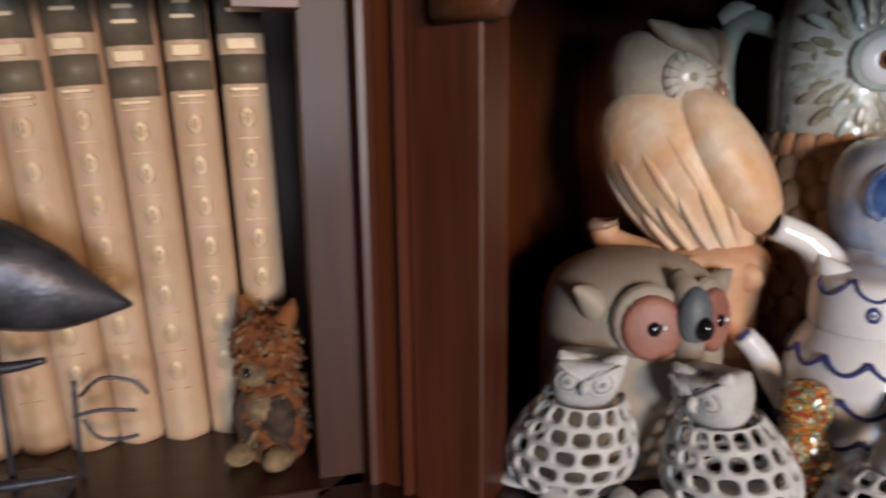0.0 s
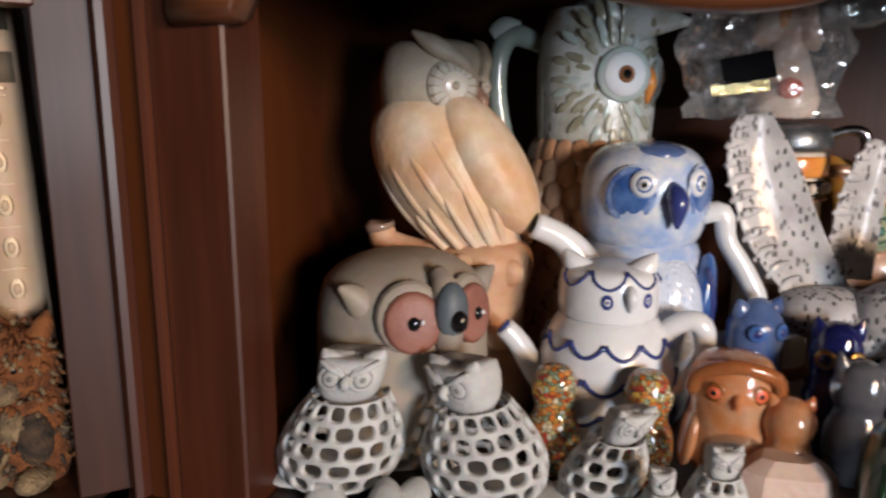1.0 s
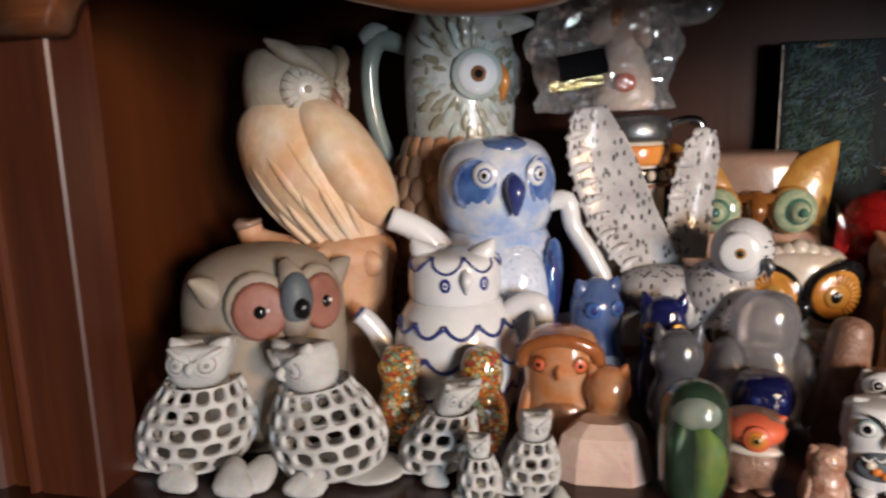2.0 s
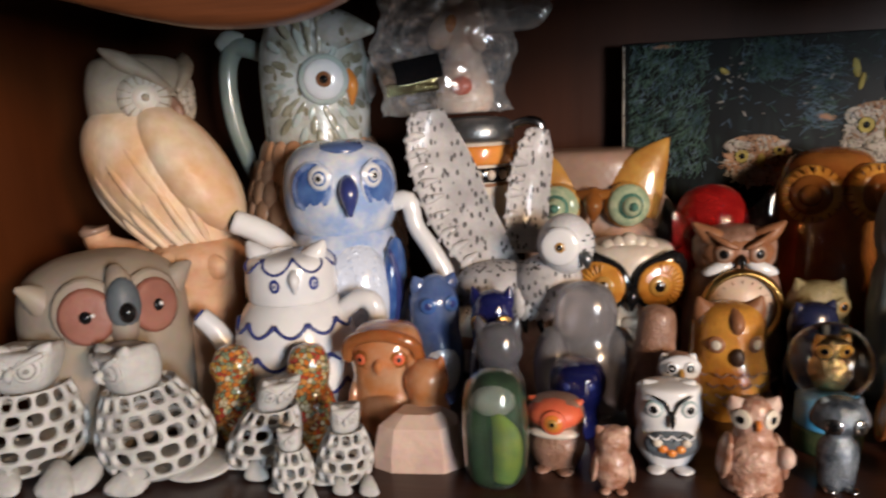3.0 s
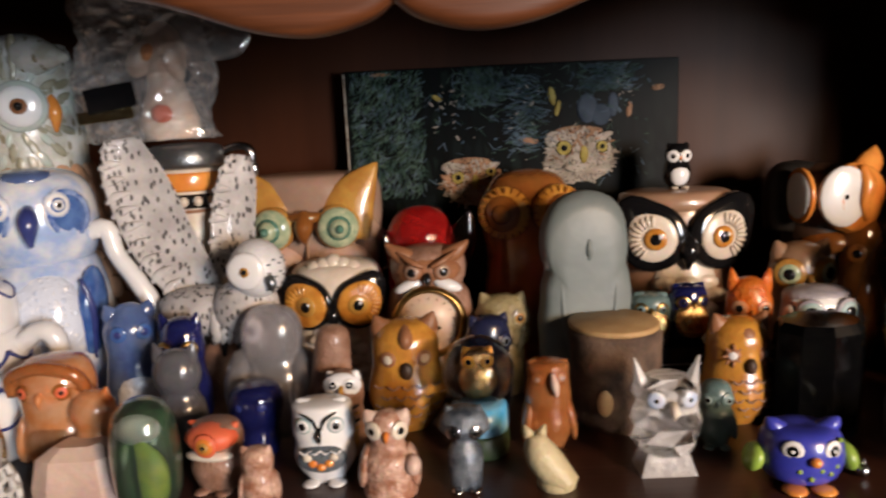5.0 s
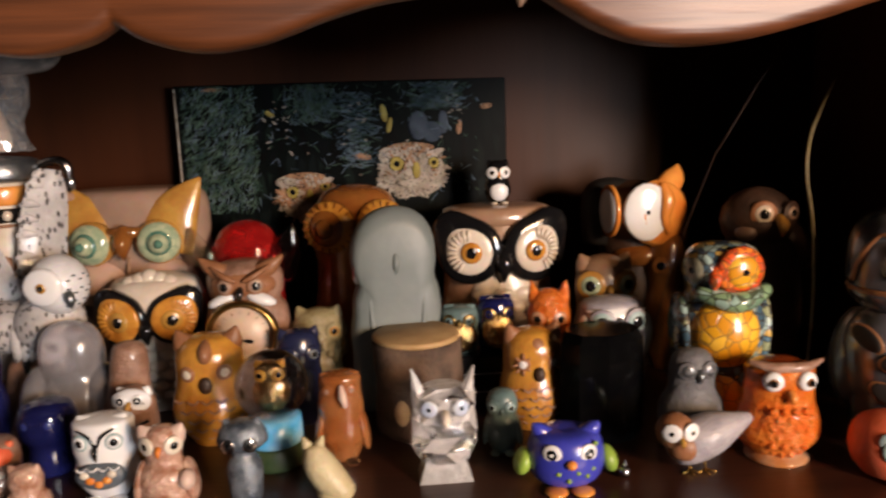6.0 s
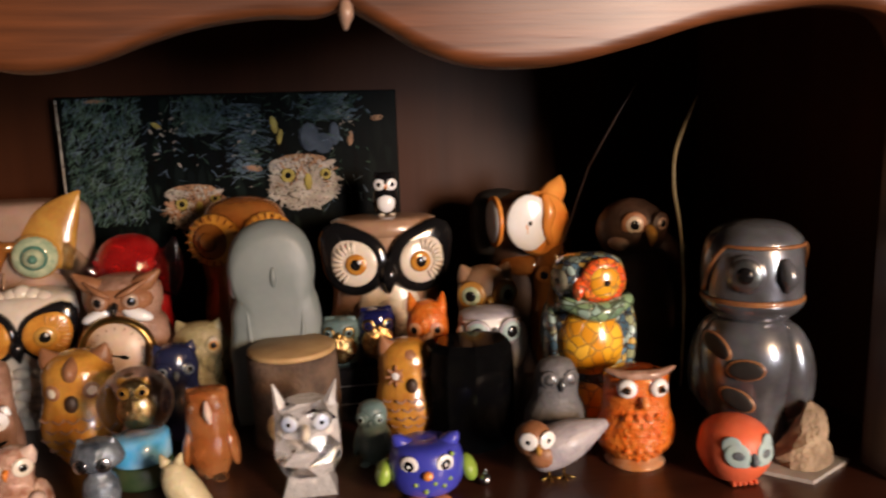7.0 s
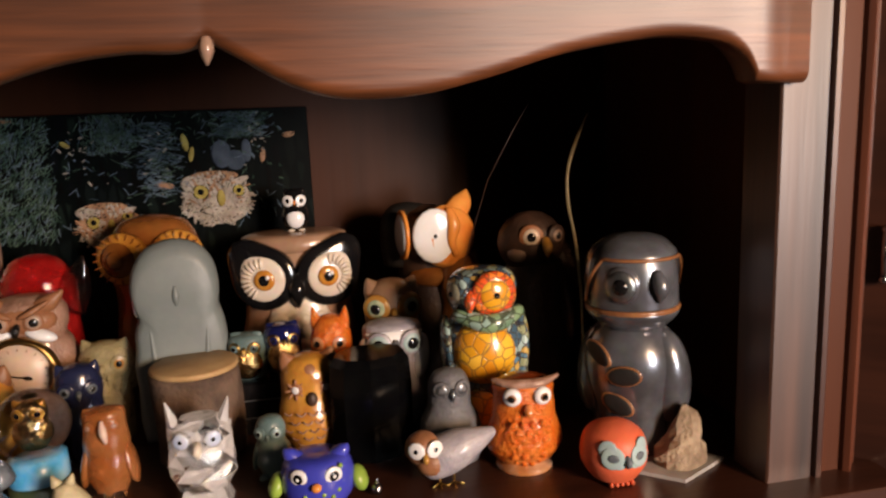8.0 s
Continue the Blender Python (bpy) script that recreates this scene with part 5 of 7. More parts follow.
fig(s, "red_glass_owl", 0.292, 0.482, "red bubbled glass owl with clear glass ears")


def thermometer():
    ob = root("owl_thermometer", pose(0.2975, 0.440, 0), "painted owl holding a round brass-rimmed thermometer", "thermometer", FIG)
    s = Shape()
    prof = [(0.024, 0.017, 0), (0.029, 0.020, 0.008), (0.030, 0.020, 0.04), (0.026, 0.018, 0.066), (0.022, 0.017, 0.073), (0.024, 0.018, 0.08), (0.023, 0.017, 0.092), (0.012, 0.010, 0.098), (0.001, 0.001, 0.099)]
    s.lathe(prof, UMBER)
    s.ball((0, -0.010, 0.084), (0.021, 0.010, 0.011), RUSSET)
    for q in (-1, 1):
        s.tube([(q * 0.010, -0.008, 0.090), (q * 0.019, -0.010, 0.096), (q * 0.026, -0.010, 0.102)], [0.007, 0.005, 0.001], RUSSET)
        s.eye((q * 0.0095, -0.0185, 0.0845), 0.0058, ((1, RUSSET), (0.8, TAN), (0.5, BLACK)), q * 18)
        s.tube([(q * 0.002, -0.021, 0.088), (q * 0.009, -0.020, 0.091), (q * 0.019, -0.014, 0.097)], [0.001, 0.0022, 0.0008], RUSSET, n=6)
        s.ball((q * 0.012, -0.016, 0.0755), (0.010, 0.005, 0.004), WHITE, rot=(0, q * 20, 0))
    s.tube([(0, -0.019, 0.083), (0, -0.023, 0.080), (0, -0.022, 0.076)], [0.002, 0.0025, 0.0004], BLACK, n=8)
    s.done("body", I4, ob)
    d = pose(0, -0.020, 0.0535, 90, 0, 0)
    Shape().lathe([(0.0225, 0), (0.0235, 0.004), (0.0215, 0.0075), (0.0195, 0.0065), (0.019, 0.003)], BRASS, n=32, sub=2).done("rim", d, ob, "worn brass rim")
    Shape().lathe([(0.0195, 0.001), (0.0195, 0.0035), (0.001, 0.0036)], DIAL, n=32, sub=1).done("dial", d, ob, "cream dial")
    marks = Shape()
    for k in range(13):
        a = math.radians(210 - k * 20)
        marks.box((0.0155 * math.cos(a), 0.0155 * math.sin(a), 0.0039), (0.0018, 0.00035, 0.0004), UMBER, rot=(0, 0, math.degrees(a)))
    marks.done("scale_marks", d, ob, "fine dark scale marks")
    Shape().box((-0.003, -0.0015, 0.0046), (0.020, 0.0009, 0.0006), BLACK, rot=(0, 0, -12)).ball((0.004, -0.003, 0.0048), (0.003, 0.0014, 0.0008), BLACK, rot=(0, 0, -12)).done("pointer", d, ob, "black pointer")


thermometer()

# brown glass owl with ringed eyes
s = Shape()
prof = owl(s, 0.140, 0.066, 0.050, AMBERDARK, shape=dict(belly=1.0, neck=0.92, head=1.0, crown=0.74))
for q in (-1, 1):
    s.eye((q * 0.0185, -0.023, 0.112), 0.0185, ((1, GOLDGLASS), (0.72, AMBERDARK), (0.4, AMBERDARK)), q * 18, deep=0.4)
    for k in range(20):
        a = 2 * math.pi * k / 20
        s.ball((q * 0.0185 + 0.016 * math.cos(a), -0.0285 - (0 if abs(math.cos(a)) < 0.5 else -0.002 * q * math.cos(a)), 0.112 + 0.016 * math.sin(a)), (0.0007, 0.0012, 0.0026), AMBERDARK, rot=(0, 90 - math.degrees(a), 0), n=6)
fig(s, "brown_glass_owl", 0.369, 0.497, "dark brown glass owl with golden ringed eyes")

# slab of frosted glass
s = Shape()
out = [(-0.027, 0), (-0.0290, 0.016), (-0.0282, 0.036), (-0.0290, 0.052), (-0.0272, 0.064), (-0.0268, 0.074), (-0.0238, 0.084), (-0.0262, 0.092), (-0.0270, 0.104), (-0.0235, 0.117), (-0.0150, 0.127), (0.0, 0.1315), (0.0150, 0.1275), (0.0238, 0.116), (0.0262, 0.100), (0.0250, 0.088), (0.0272, 0.080), (0.0288, 0.066), (0.0276, 0.052), (0.0290, 0.036), (0.0280, 0.016), (0.027, 0)]
o = curve_through(out, 3)
cx, cz = 0.0, 0.06
s.rings([[(cx + (x - cx) * k, y, max(cz + (z - cz) * k, 0.0)) for x, z in o] for k, y in ((0.50, -0.0112), (0.84, -0.0106), (0.94, -0.0085), (1.0, -0.003), (1.0, 0.004), (0.93, 0.008), (0.8, 0.0095))], SLABGLASS)
# paler facet left of the head, its highlight put into the glass colour
s.ball((-0.0215, -0.0045, 0.100), (0.0050, 0.0056, 0.017), FROST, rot=(0, 8, 0), n=8, flat=True)
for q in (-1, 1):
    s.eye((q * 0.0085, -0.0095, 0.104), 0.0085, ((1, SLABGLASS), (0.75, SLABGLASS)), 0, deep=0.07)
    s.tube([(q * 0.017, -0.0098, 0.078), (q * 0.0150, -0.0108, 0.050), (q * 0.0080, -0.0102, 0.016)], [0.001, 0.0022, 0.001], SLABGLASS, n=8)
s.tube([(0, -0.0100, 0.103), (0, -0.0112, 0.096), (0, -0.0100, 0.089)], [0.0015, 0.0022, 0.0006], SLABGLASS, n=8)
fig(s, "frosted_glass_owl", 0.394, 0.418, "tall grey-green frosted glass owl slab", rz=6)

s = Shape()
owl(s, 0.077, 0.046, 0.036, FROST, shape=dict(base=0.8, belly=1.0, neck=0.76, head=0.78, crown=0.56))
s.ball((-0.018, -0.002, 0.026), (0.012, 0.016, 0.026), FROST).ball((0.018, -0.002, 0.026), (0.012, 0.016, 0.026), FROST)
fig(s, "frosted_glass_owl", 0.207, 0.387, "clear frosted glass owl with smooth wings")

s = Shape()
owl(s, 0.068, 0.027, 0.025, UMBER, shape=dict(base=0.8, neck=0.85, head=0.78, crown=0.62), wings=UMBER)
fig(s, "carved_owl", 0.239, 0.372, "small carved brown stone owl, leaning", lean=(0, 5))
s = Shape()
owl(s, 0.049, 0.022, 0.02, UMBER, eyes=((1, WHITE), (0.4, BLACK)), er=0.24, ez=0.86, beak=OCHRE, belly=OCHRE, shape=dict(neck=0.86, head=0.95), ears=WHITE, eh=0.02)
s.ball((0, -0.0060, 0.043), (0.0095, 0.004, 0.0062), WHITE)
for q in (-1, 1):
    s.eye((q * 0.0042, -0.0096, 0.0435), 0.0030, ((1, WHITE), (0.72, BLACK), (0.25, WHITE)), q * 14, deep=0.25)
s.tube([(0, -0.0095, 0.0425), (0, -0.0122, 0.0405), (0, -0.0110, 0.0375)], [0.0012, 0.0016, 0.0003], OCHRE, n=6)
for k in range(4):
    s.tube([(-0.008, -0.0065, 0.031 - 0.004 * k), (0, -0.0112, 0.029 - 0.004 * k), (0.008, -0.0065, 0.031 - 0.004 * k)], 0.0008, (BLACK, OCHRE)[k % 2], n=5)
fig(s, "painted_owl", 0.252, 0.352, "small painted brown owl with a white face")
s = Shape()
s.lathe([(0.010, 0.0), (0.0115, 0.008), (0.0110, 0.016), (0.0140, 0.022), (0.0152, 0.030), (0.0125, 0.038), (0.006, 0.0412), (0.0005, 0.0415)], BLUEGLASS)
for q in (-1, 1):
    s.eye((q * 0.006, -0.0125, 0.031), 0.005, ((1, BLUEGLASS), (0.5, NAVY)), q * 25)
fig(s, "blue_glass_owl", 0.202, 0.360, "round dark cobalt glass owl")

# front row
s = Shape()
s.lathe([(0.011, 0.0), (0.0145, 0.006), (0.016, 0.02), (0.0155, 0.036), (0.013, 0.048), (0.007, 0.054), (0.0005, 0.0555)], GREENGLASS)
s.tube([(0.003, -0.006, 0.004), (0.0060, -0.0075, 0.014), (0.0055, -0.0080, 0.026), (0.001, -0.0078, 0.037)], [0.0045, 0.0068, 0.0064, 0.0020], LIME, flat_y=0.6)
s.tube([(-0.004, -0.004, 0.003), (-0.0075, -0.0050, 0.016), (-0.0065, -0.0050, 0.030), (-0.002, -0.004, 0.040)], [0.005, 0.0068, 0.0060, 0.002], DARKGREEN, flat_y=0.8)
s.ball((0.000, -0.004, 0.041), (0.0085, 0.006, 0.0065), SOAP)
s.lathe([(0.0085, 0.002), (0.0115, 0.010), (0.0120, 0.030), (0.0085, 0.046), (0.001, 0.050)], DARKGREEN, pose(0, 0.0035, 0), n=18)
fig(s, "green_glass_owl", 0.1623, 0.307, "dark green glass paperweight owl with a lime swirl")
s = Shape()
owl(s, 0.036, 0.028, 0.024, UMBER, feet=UMBER, shape=dict(base=0.75, neck=0.95, head=0.98, crown=0.8))
s.ball((0, -0.004, 0.0285), (0.0138, 0.0105, 0.0075), CORAL)
s.eye((0.001, -0.0135, 0.0275), 0.006, ((1, CORAL), (0.75, ORANGE), (0.45, OCHRE), (0.2, BLACK)))
s.ball((0, -0.0085, 0.0205), (0.0125, 0.005, 0.003), IVORY)
for q in (-1, 1):
    s.tube([(q * 0.008, 0, 0.031), (q * 0.013, -0.002, 0.035)], [0.004, 0.0008], CORAL, sub=2)
fig(s, "painted_owl", 0.1907, 0.324, "small round owl with a red face and white bib", rz=-10)
s = Shape()
owl(s, 0.030, 0.018, 0.016, SHELL, ears=SHELL, eh=0.06, feet=SHELL, wings=SHELL)
fig(s, "carved_owl", 0.216, 0.304, "tiny carved tan stone owl")


def mask_owl():
    s = Shape()
    prof = owl(s, 0.043, 0.032, 0.024, WHITE, shape=dict(base=0.6, belly=0.98, neck=0.98, head=0.98, crown=0.9), feet=WHITE, ears=WHITE, eh=0.05)
    for q in (-1, 1):
        y, yaw = face_point(prof, q * 0.008, 0.032)
        s.eye((q * 0.008, y, 0.0325), 0.0042, ((1, GREYBLUE), (0.8, WHITE), (0.5, BLACK)), yaw * 0.7)
        s.tube([(q * 0.001, -0.0122, 0.031), (q * 0.003, -0.0122, 0.036), (q * 0.009, -0.011, 0.0395)], [0.0005, 0.0009, 0.0004], BLACK, n=6)
        s.tube([(q * 0.011, -0.0095, 0.018), (q * 0.006, -0.0125, 0.020), (q * 0.0, -0.013, 0.0175)], [0.0006, 0.0010, 0.0006], SLATE, n=6)
    s.ball((0, -0.0098, 0.0150), (0.0125, 0.0038, 0.0075), SLATE, n=18)
    for k in range(4):
        s.tube([((k - 2) * 0.0052, -0.0128, 0.0205), ((k - 1.5) * 0.0052, -0.0136, 0.0188), ((k - 1) * 0.0052, -0.0128, 0.0205)], 0.0005, WHITE, n=5, sub=2)
    for x, z in ((-0.004, 0.014), (0.004, 0.014), (0, 0.012), (-0.0065, 0.017), (0.0065, 0.017)):
        s.ball((x, -0.0135, z), (0.0024, 0.0012, 0.002), ORANGE if abs(x) < 0.005 else IVORY, n=8)
    s.tube([(0, -0.012, 0.032), (0, -0.0145, 0.028), (0, -0.0135, 0.024)], [0.0009, 0.0014, 0.0004], BLACK, n=6)
    fig(s, "painted_owl", 0.244, 0.328, "white painted owl with dark scalloped breast feathers")


mask_owl()


def golden_owl(x, y, h, w, rz, label, flower):
    s = Shape()
    prof = owl(s, h, w, w * 0.9, GOLDGLASS, shape=dict(base=0.62, belly=1.0, neck=0.86, head=0.86, crown=0.62), ears=RUSSET, eh=0.10)
    if flower:
        s.ball((0, -w * 0.26, h * 0.87), (w * 0.13, w * 0.10, h * 0.085), RUSSET, rot=(-28, 0, 0))
    else:
        s.ball((0, -w * 0.10, h * 0.86), (w * 0.13, w * 0.35, h * 0.125), RUSSET, n=20)
    for q in (-1, 1):
        yy, yaw = face_point(prof, q * w * 0.22, h * 0.70)
        s.eye((q * w * 0.22, yy, h * 0.70), w * 0.10, ((1, RUSSET), (0.62, WHITE if flower else IVORY)), yaw)
        if flower:
            for k in range(8):
                a = 2 * math.pi * k / 8
                s.ball((q * w * 0.22 + w * 0.12 * math.cos(a), yy - 0.0006, h * 0.70 + w * 0.12 * math.sin(a)), (w * 0.022, 0.001, w * 0.05), RUSSET, rot=(0, 90 - math.degrees(a), 0), n=6)
    yy, _ = face_point(prof, 0, h * 0.6)
    s.ball((0, yy - 0.001, h * 0.605), (w * 0.08, 0.003, w * 0.11), DEEPBROWN, n=12)
    for k in range(5):
        zz = h * (0.44 - 0.085 * k)
        for j in range(5):
            xx = (j - 2 + 0.5 * (k % 2)) * w * 0.17
            y2, yw = face_point(prof, xx, zz)
            s.tube([(xx - w * 0.07, y2 - 0.0003, zz + w * 0.05), (xx, y2 - 0.0006, zz), (xx + w * 0.07, y2 - 0.0003, zz + w * 0.05)], 0.0006, UMBER, n=5, sub=2)
    fig(s, "golden_owl", x, y, label, rz=rz)


golden_owl(0.2836, 0.388, 0.0655, 0.046, 4, "golden-brown glazed owl with brown ears", False)
golden_owl(0.473, 0.378, 0.061, 0.041, 4, "golden-brown glazed owl with flower-shaped eyes", True)

s = Shape()
owl(s, 0.043, 0.027, 0.024, SHELL, eyes=((1, IVORY), (0.45, BLACK)), er=0.17, ez=0.80, beak=ORANGE, ears=PINKSTONE, eh=0.06, shape=dict(base=1.0, belly=1.0, neck=0.62, head=0.66, crown=0.5), wings=SHELL, feet=SHELL)
s.ball((0.012, -0.008, 0.018), (0.004, 0.005, 0.005), PINKSTONE)
fig(s, "shell_owl", 0.278, 0.310, "small pinkish shell owl with pale eyes")


def snow_globe():
    ob = root("snow_globe", pose(0.324, 0.352, 0), "glass snow globe with gold owl on blue base", "snow globe", FIG)
    Shape().lathe([(0.0155, 0.0), (0.016, 0.002), (0.016, 0.011), (0.0152, 0.0125)], paint("moss_green_glaze", (0.03, 0.06, 0.025), (0.07, 0.09, 0.04), rough=0.4, size=90), n=28, sub=1).done("base", I4, ob, "dark green foot")
    sky = paint("sky_blue_band", (0.06, 0.42, 0.80), (0.35, 0.62, 0.80), rough=0.3, coat=0.4, size=60, bump=0.02)
    Shape().lathe([(0.0150, 0.0126), (0.0155, 0.014), (0.0150, 0.026), (0.012, 0.0275)], sky, n=28, sub=1).done("band", I4, ob, "sky-blue band")
    Shape().ball((0, 0, 0.0445), 0.0195, CLEAR2, n=32).done("globe", I4, ob, "clear glass ball")
    g = Shape()
    owl(g, 0.024, 0.017, 0.012, LEAFGOLD, ears=GOLDGLASS, eh=0.08, eyes=((1, GOLDGLASS), (0.5, BLACK)), er=0.18)
    g.verts = [(1.15 * a, 1.15 * b, 1.1 * c) for a, b, c in g.verts]
    g.done("gold_owl", pose(0, 0, 0.0312), ob, "small gold owl inside the ball")



snow_globe()

s = Shape()
owl(s, 0.042, 0.022, 0.018, SILVER, ears=SILVER, eh=0.06, shape=dict(base=0.7, belly=0.8, neck=0.5, head=1.1, crown=0.8), eyes=((1, CHROME), (0.5, BLACK)), er=0.16, feet=CHROME)
fig(s, "silvered_owl", 0.315, 0.313, "small silvered glass owl on a clear foot")
s = Shape()
owl(s, 0.066, 0.036, 0.026, YGLASS, ears=YGLASS, eh=0.07, eyes=((1, YGLASS), (0.6, OCHRE), (0.4, BLACK)), er=0.15, ex=0.27, ez=0.8, beak=YGLASS, belly=YGLASS, shape=dict(base=0.75, belly=0.8, neck=0.62, head=1.0, crown=0.7))
for k in range(22):
    a = math.radians(-170 + k * 16)
    s.ball((0.0145 * math.cos(a), 0.010 * math.sin(a), 0.044 - 0.004 * (k % 3)), (0.0032, 0.0032, 0.006), YGLASS, rot=(20 * math.sin(a), 25 * math.cos(a), 0), n=6, flat=True)
fig(s, "yellow_glass_owl", 0.344, 0.432, "ornate cut yellow glass owl")
s = Shape()
owl(s, 0.051, 0.027, 0.022, HONEY, ears=HONEY, eh=0.02, eyes=((1, HONEY), (0.5, UMBER)), er=0.12, ez=0.82, shape=dict(base=0.62, belly=0.96, neck=0.92, head=0.86, crown=0.8), wings=HONEY, feet=CLEAR)
s.tube([(0.001, -0.0100, 0.046), (0.002, -0.0125, 0.040), (0.003, -0.0125, 0.034)], [0.001, 0.0022, 0.0008], PINKSTONE, n=8)
fig(s, "stone_owl", 0.361, 0.350, "honey-brown polished stone owl")
s = Shape()
s.tube([(-0.006, 0, 0.026), (-0.004, -0.001, 0.018), (0.002, -0.003, 0.009), (0.010, -0.006, 0.0015)], [0.0045, 0.008, 0.0085, 0.006], CREAM)
for q in (-1, 1):
    s.tube([(-0.006 + q * 0.003, 0, 0.026), (-0.006 + q * 0.005, 0, 0.031)], [0.003, 0.0006], CREAM, sub=2)
s.lathe([(0.009, 0), (0.0095, 0.003), (0.006, 0.006), (0.0001, 0.0065)], CREAM, pose(0.004, -0.002, 0), n=14)
fig(s, "horn_owl", 0.355, 0.312, "tiny slanting cream horn owl")


s = Shape()
owl(s, 0.060, 0.030, 0.026, INKBLUE, ears=INKBLUE, eh=0.06, eyes=((1, INKBLUE), (0.6, SLATE), (0.35, BLACK)), er=0.18, beak=SLATE, shape=dict(base=0.8, belly=1.0, neck=0.85, head=0.92, crown=0.7))
fig(s, "navy_owl", 0.3330, 0.406, "dark navy glazed owl half hidden behind a snow globe", rz=14)
s = Shape()
s.ball((0, 0, 0.0034), 0.0034, CHROME, n=16)
s.tube([(0, 0, 0.0064), (0.0005, 0, 0.0080), (0, 0, 0.0092)], [0.0010, 0.0007, 0.0005], CHROME, n=6)
fig(s, "silver_bead", 0.5050, 0.306, "small shiny silver bead on the shelf", category="bead")


def log():
    s = Shape()
    rng = random.Random(3)
    s.rings([[((0.0262 + 0.0012 * math.sin(3 * a + z * 60) + rng.uniform(-0.0006, 0.0006)) * math.cos(a), (0.0262 + 0.0012 * math.sin(3 * a + z * 60)) * math.sin(a), z) for a in [2 * math.pi * k / 30 for k in range(30)]] for z in (0, 0.004, 0.012, 0.022, 0.032, 0.042, 0.052, 0.0555)], BARK)
    s.lathe([(0.0250, 0.0550), (0.0262, 0.0562), (0.0262, 0.0580), (0.0250, 0.0588), (0.0001, 0.0590)], CUTWOOD, n=30, sub=1)
    s.ball((-0.010, -0.0245, 0.018), (0.005, 0.003, 0.008), CUTWOOD)
    fig(s, "log", 0.405, 0.388, "short upright cut log with dark bark", category="log")


log()


def crystal_owl():
    s = Shape()
    rng = random.Random(8)
    m = I4
    ring = lambda w, d, z, k=8, o=0.5: [(w * math.cos(2 * math.pi * (j + o) / k), d * math.sin(2 * math.pi * (j + o) / k), z) for j in range(k)]
    s.rings([ring(0.0195, 0.013, 0, 4), ring(0.0150, 0.010, 0.010, 4), ring(0.014, 0.010, 0.0115, 4)], CRYSTAL, flat=True)
    s.rings([ring(0.0135, 0.011, 0.011), ring(0.0172, 0.0135, 0.018, o=0), ring(0.018, 0.014, 0.026), ring(0.0165, 0.013, 0.033, o=0), ring(0.017, 0.0125, 0.040), ring(0.0165, 0.012, 0.046, o=0), ring(0.010, 0.008, 0.050)], CRYSTAL, flat=True)
    for q in (-1, 1):
        s.rings([ring(0.004, 0.0035, 0, 5), ring(0.0005, 0.0005, 0.014, 5)], CRYSTAL, pose(q * 0.0120, -0.001, 0.046, 0, q * 16, 0), flat=True)
        s.eye((q * 0.0078, -0.0115, 0.0415), 0.0052, ((1, CRYSTAL), (0.8, PALEBLUE), (0.25, BLACK)), q * 14, deep=0.25)
    s.tube([(0, -0.0125, 0.040), (0, -0.0165, 0.036), (0, -0.0145, 0.032)], [0.002, 0.0025, 0.0004], IVORY, n=6, sub=1)
    s.mats.append(CLEAR)
    s.slots = [len(s.mats) - 1 if n > 9 and s.mats[q] is CRYSTAL and rng.random() < 0.36 else q for n, q in enumerate(s.slots)]
    fig(s, "crystal_owl", 0.415, 0.322, "faceted clear crystal owl on a square foot")


crystal_owl()


def flat_face_owl():
    s = Shape()
    owl(s, 0.136, 0.052, 0.044, DEEPBROWN, shape=dict(base=0.9, belly=1.0, neck=0.92, head=0.92, crown=0.8))
    s.ball((0.004, -0.012, 0.083), (0.024, 0.014, 0.010), AMBERDARK)
    f = pose(0.006, -0.020, 0.112, 0, 0, 8)
    s.eye((0.010, -0.024, 0.114), 0.0225, ((1, ORANGE), (0.95, ORANGE)), 12, deep=0.3, tall=1.05)
    s.eye((-0.0005, -0.0315, 0.1160), 0.0165, ((1, WHITE), (0.10, BLACK)), 2, deep=0.2, tall=1.22)
    s.tube([(0.010, -0.0315, 0.136), (0.0135, -0.034, 0.124), (0.0115, -0.0345, 0.112), (0.0150, -0.032, 0.100)], [0.002, 0.0048, 0.0032, 0.002], ORANGE, n=8, flat_y=0.5)
    s.tube([(0.016, -0.022, 0.130), (0.024, -0.018, 0.139), (0.028, -0.014, 0.147)], [0.010, 0.008, 0.001], ORANGE, flat_y=0.6)
    s.eye((-0.0225, -0.0165, 0.1160), 0.0150, ((1, ORANGE), (0.84, WHITE)), -80, deep=0.16, tall=1.25)
    s.lathe([(0.020, 0.016, 0.090), (0.022, 0.018, 0.104), (0.021, 0.017, 0.124), (0.014, 0.012, 0.135), (0.001, 0.001, 0.138)], MATT_BLACK, pose(-0.014, 0.006, 0), n=18)
    fig(s, "orange_owl", 0.570, 0.482, "orange and white flat-faced glazed owl")


flat_face_owl()

s = Shape()
owl(s, 0.102, 0.036, 0.030, AMBERDARK, ears=AMBERDARK, eh=0.04, eyes=((1, AMBERDARK), (0.5, BLACK)), er=0.18)
fig(s, "brown_glass_owl", 0.5892, 0.462, "dark brown glass owl with small ears")
s = Shape()
owl(s, 0.092, 0.044, 0.034, BROWNGLAZE, ears=BROWNGLAZE, eh=0.05, eyes=((1, OCHRE), (0.7, GREENEYE), (0.4, BLACK)), er=0.22, ez=0.80, ex=0.26, beak=OCHRE)
fig(s, "brown_owl", 0.533, 0.432, "brown ceramic owl with olive eyes")
s = Shape()
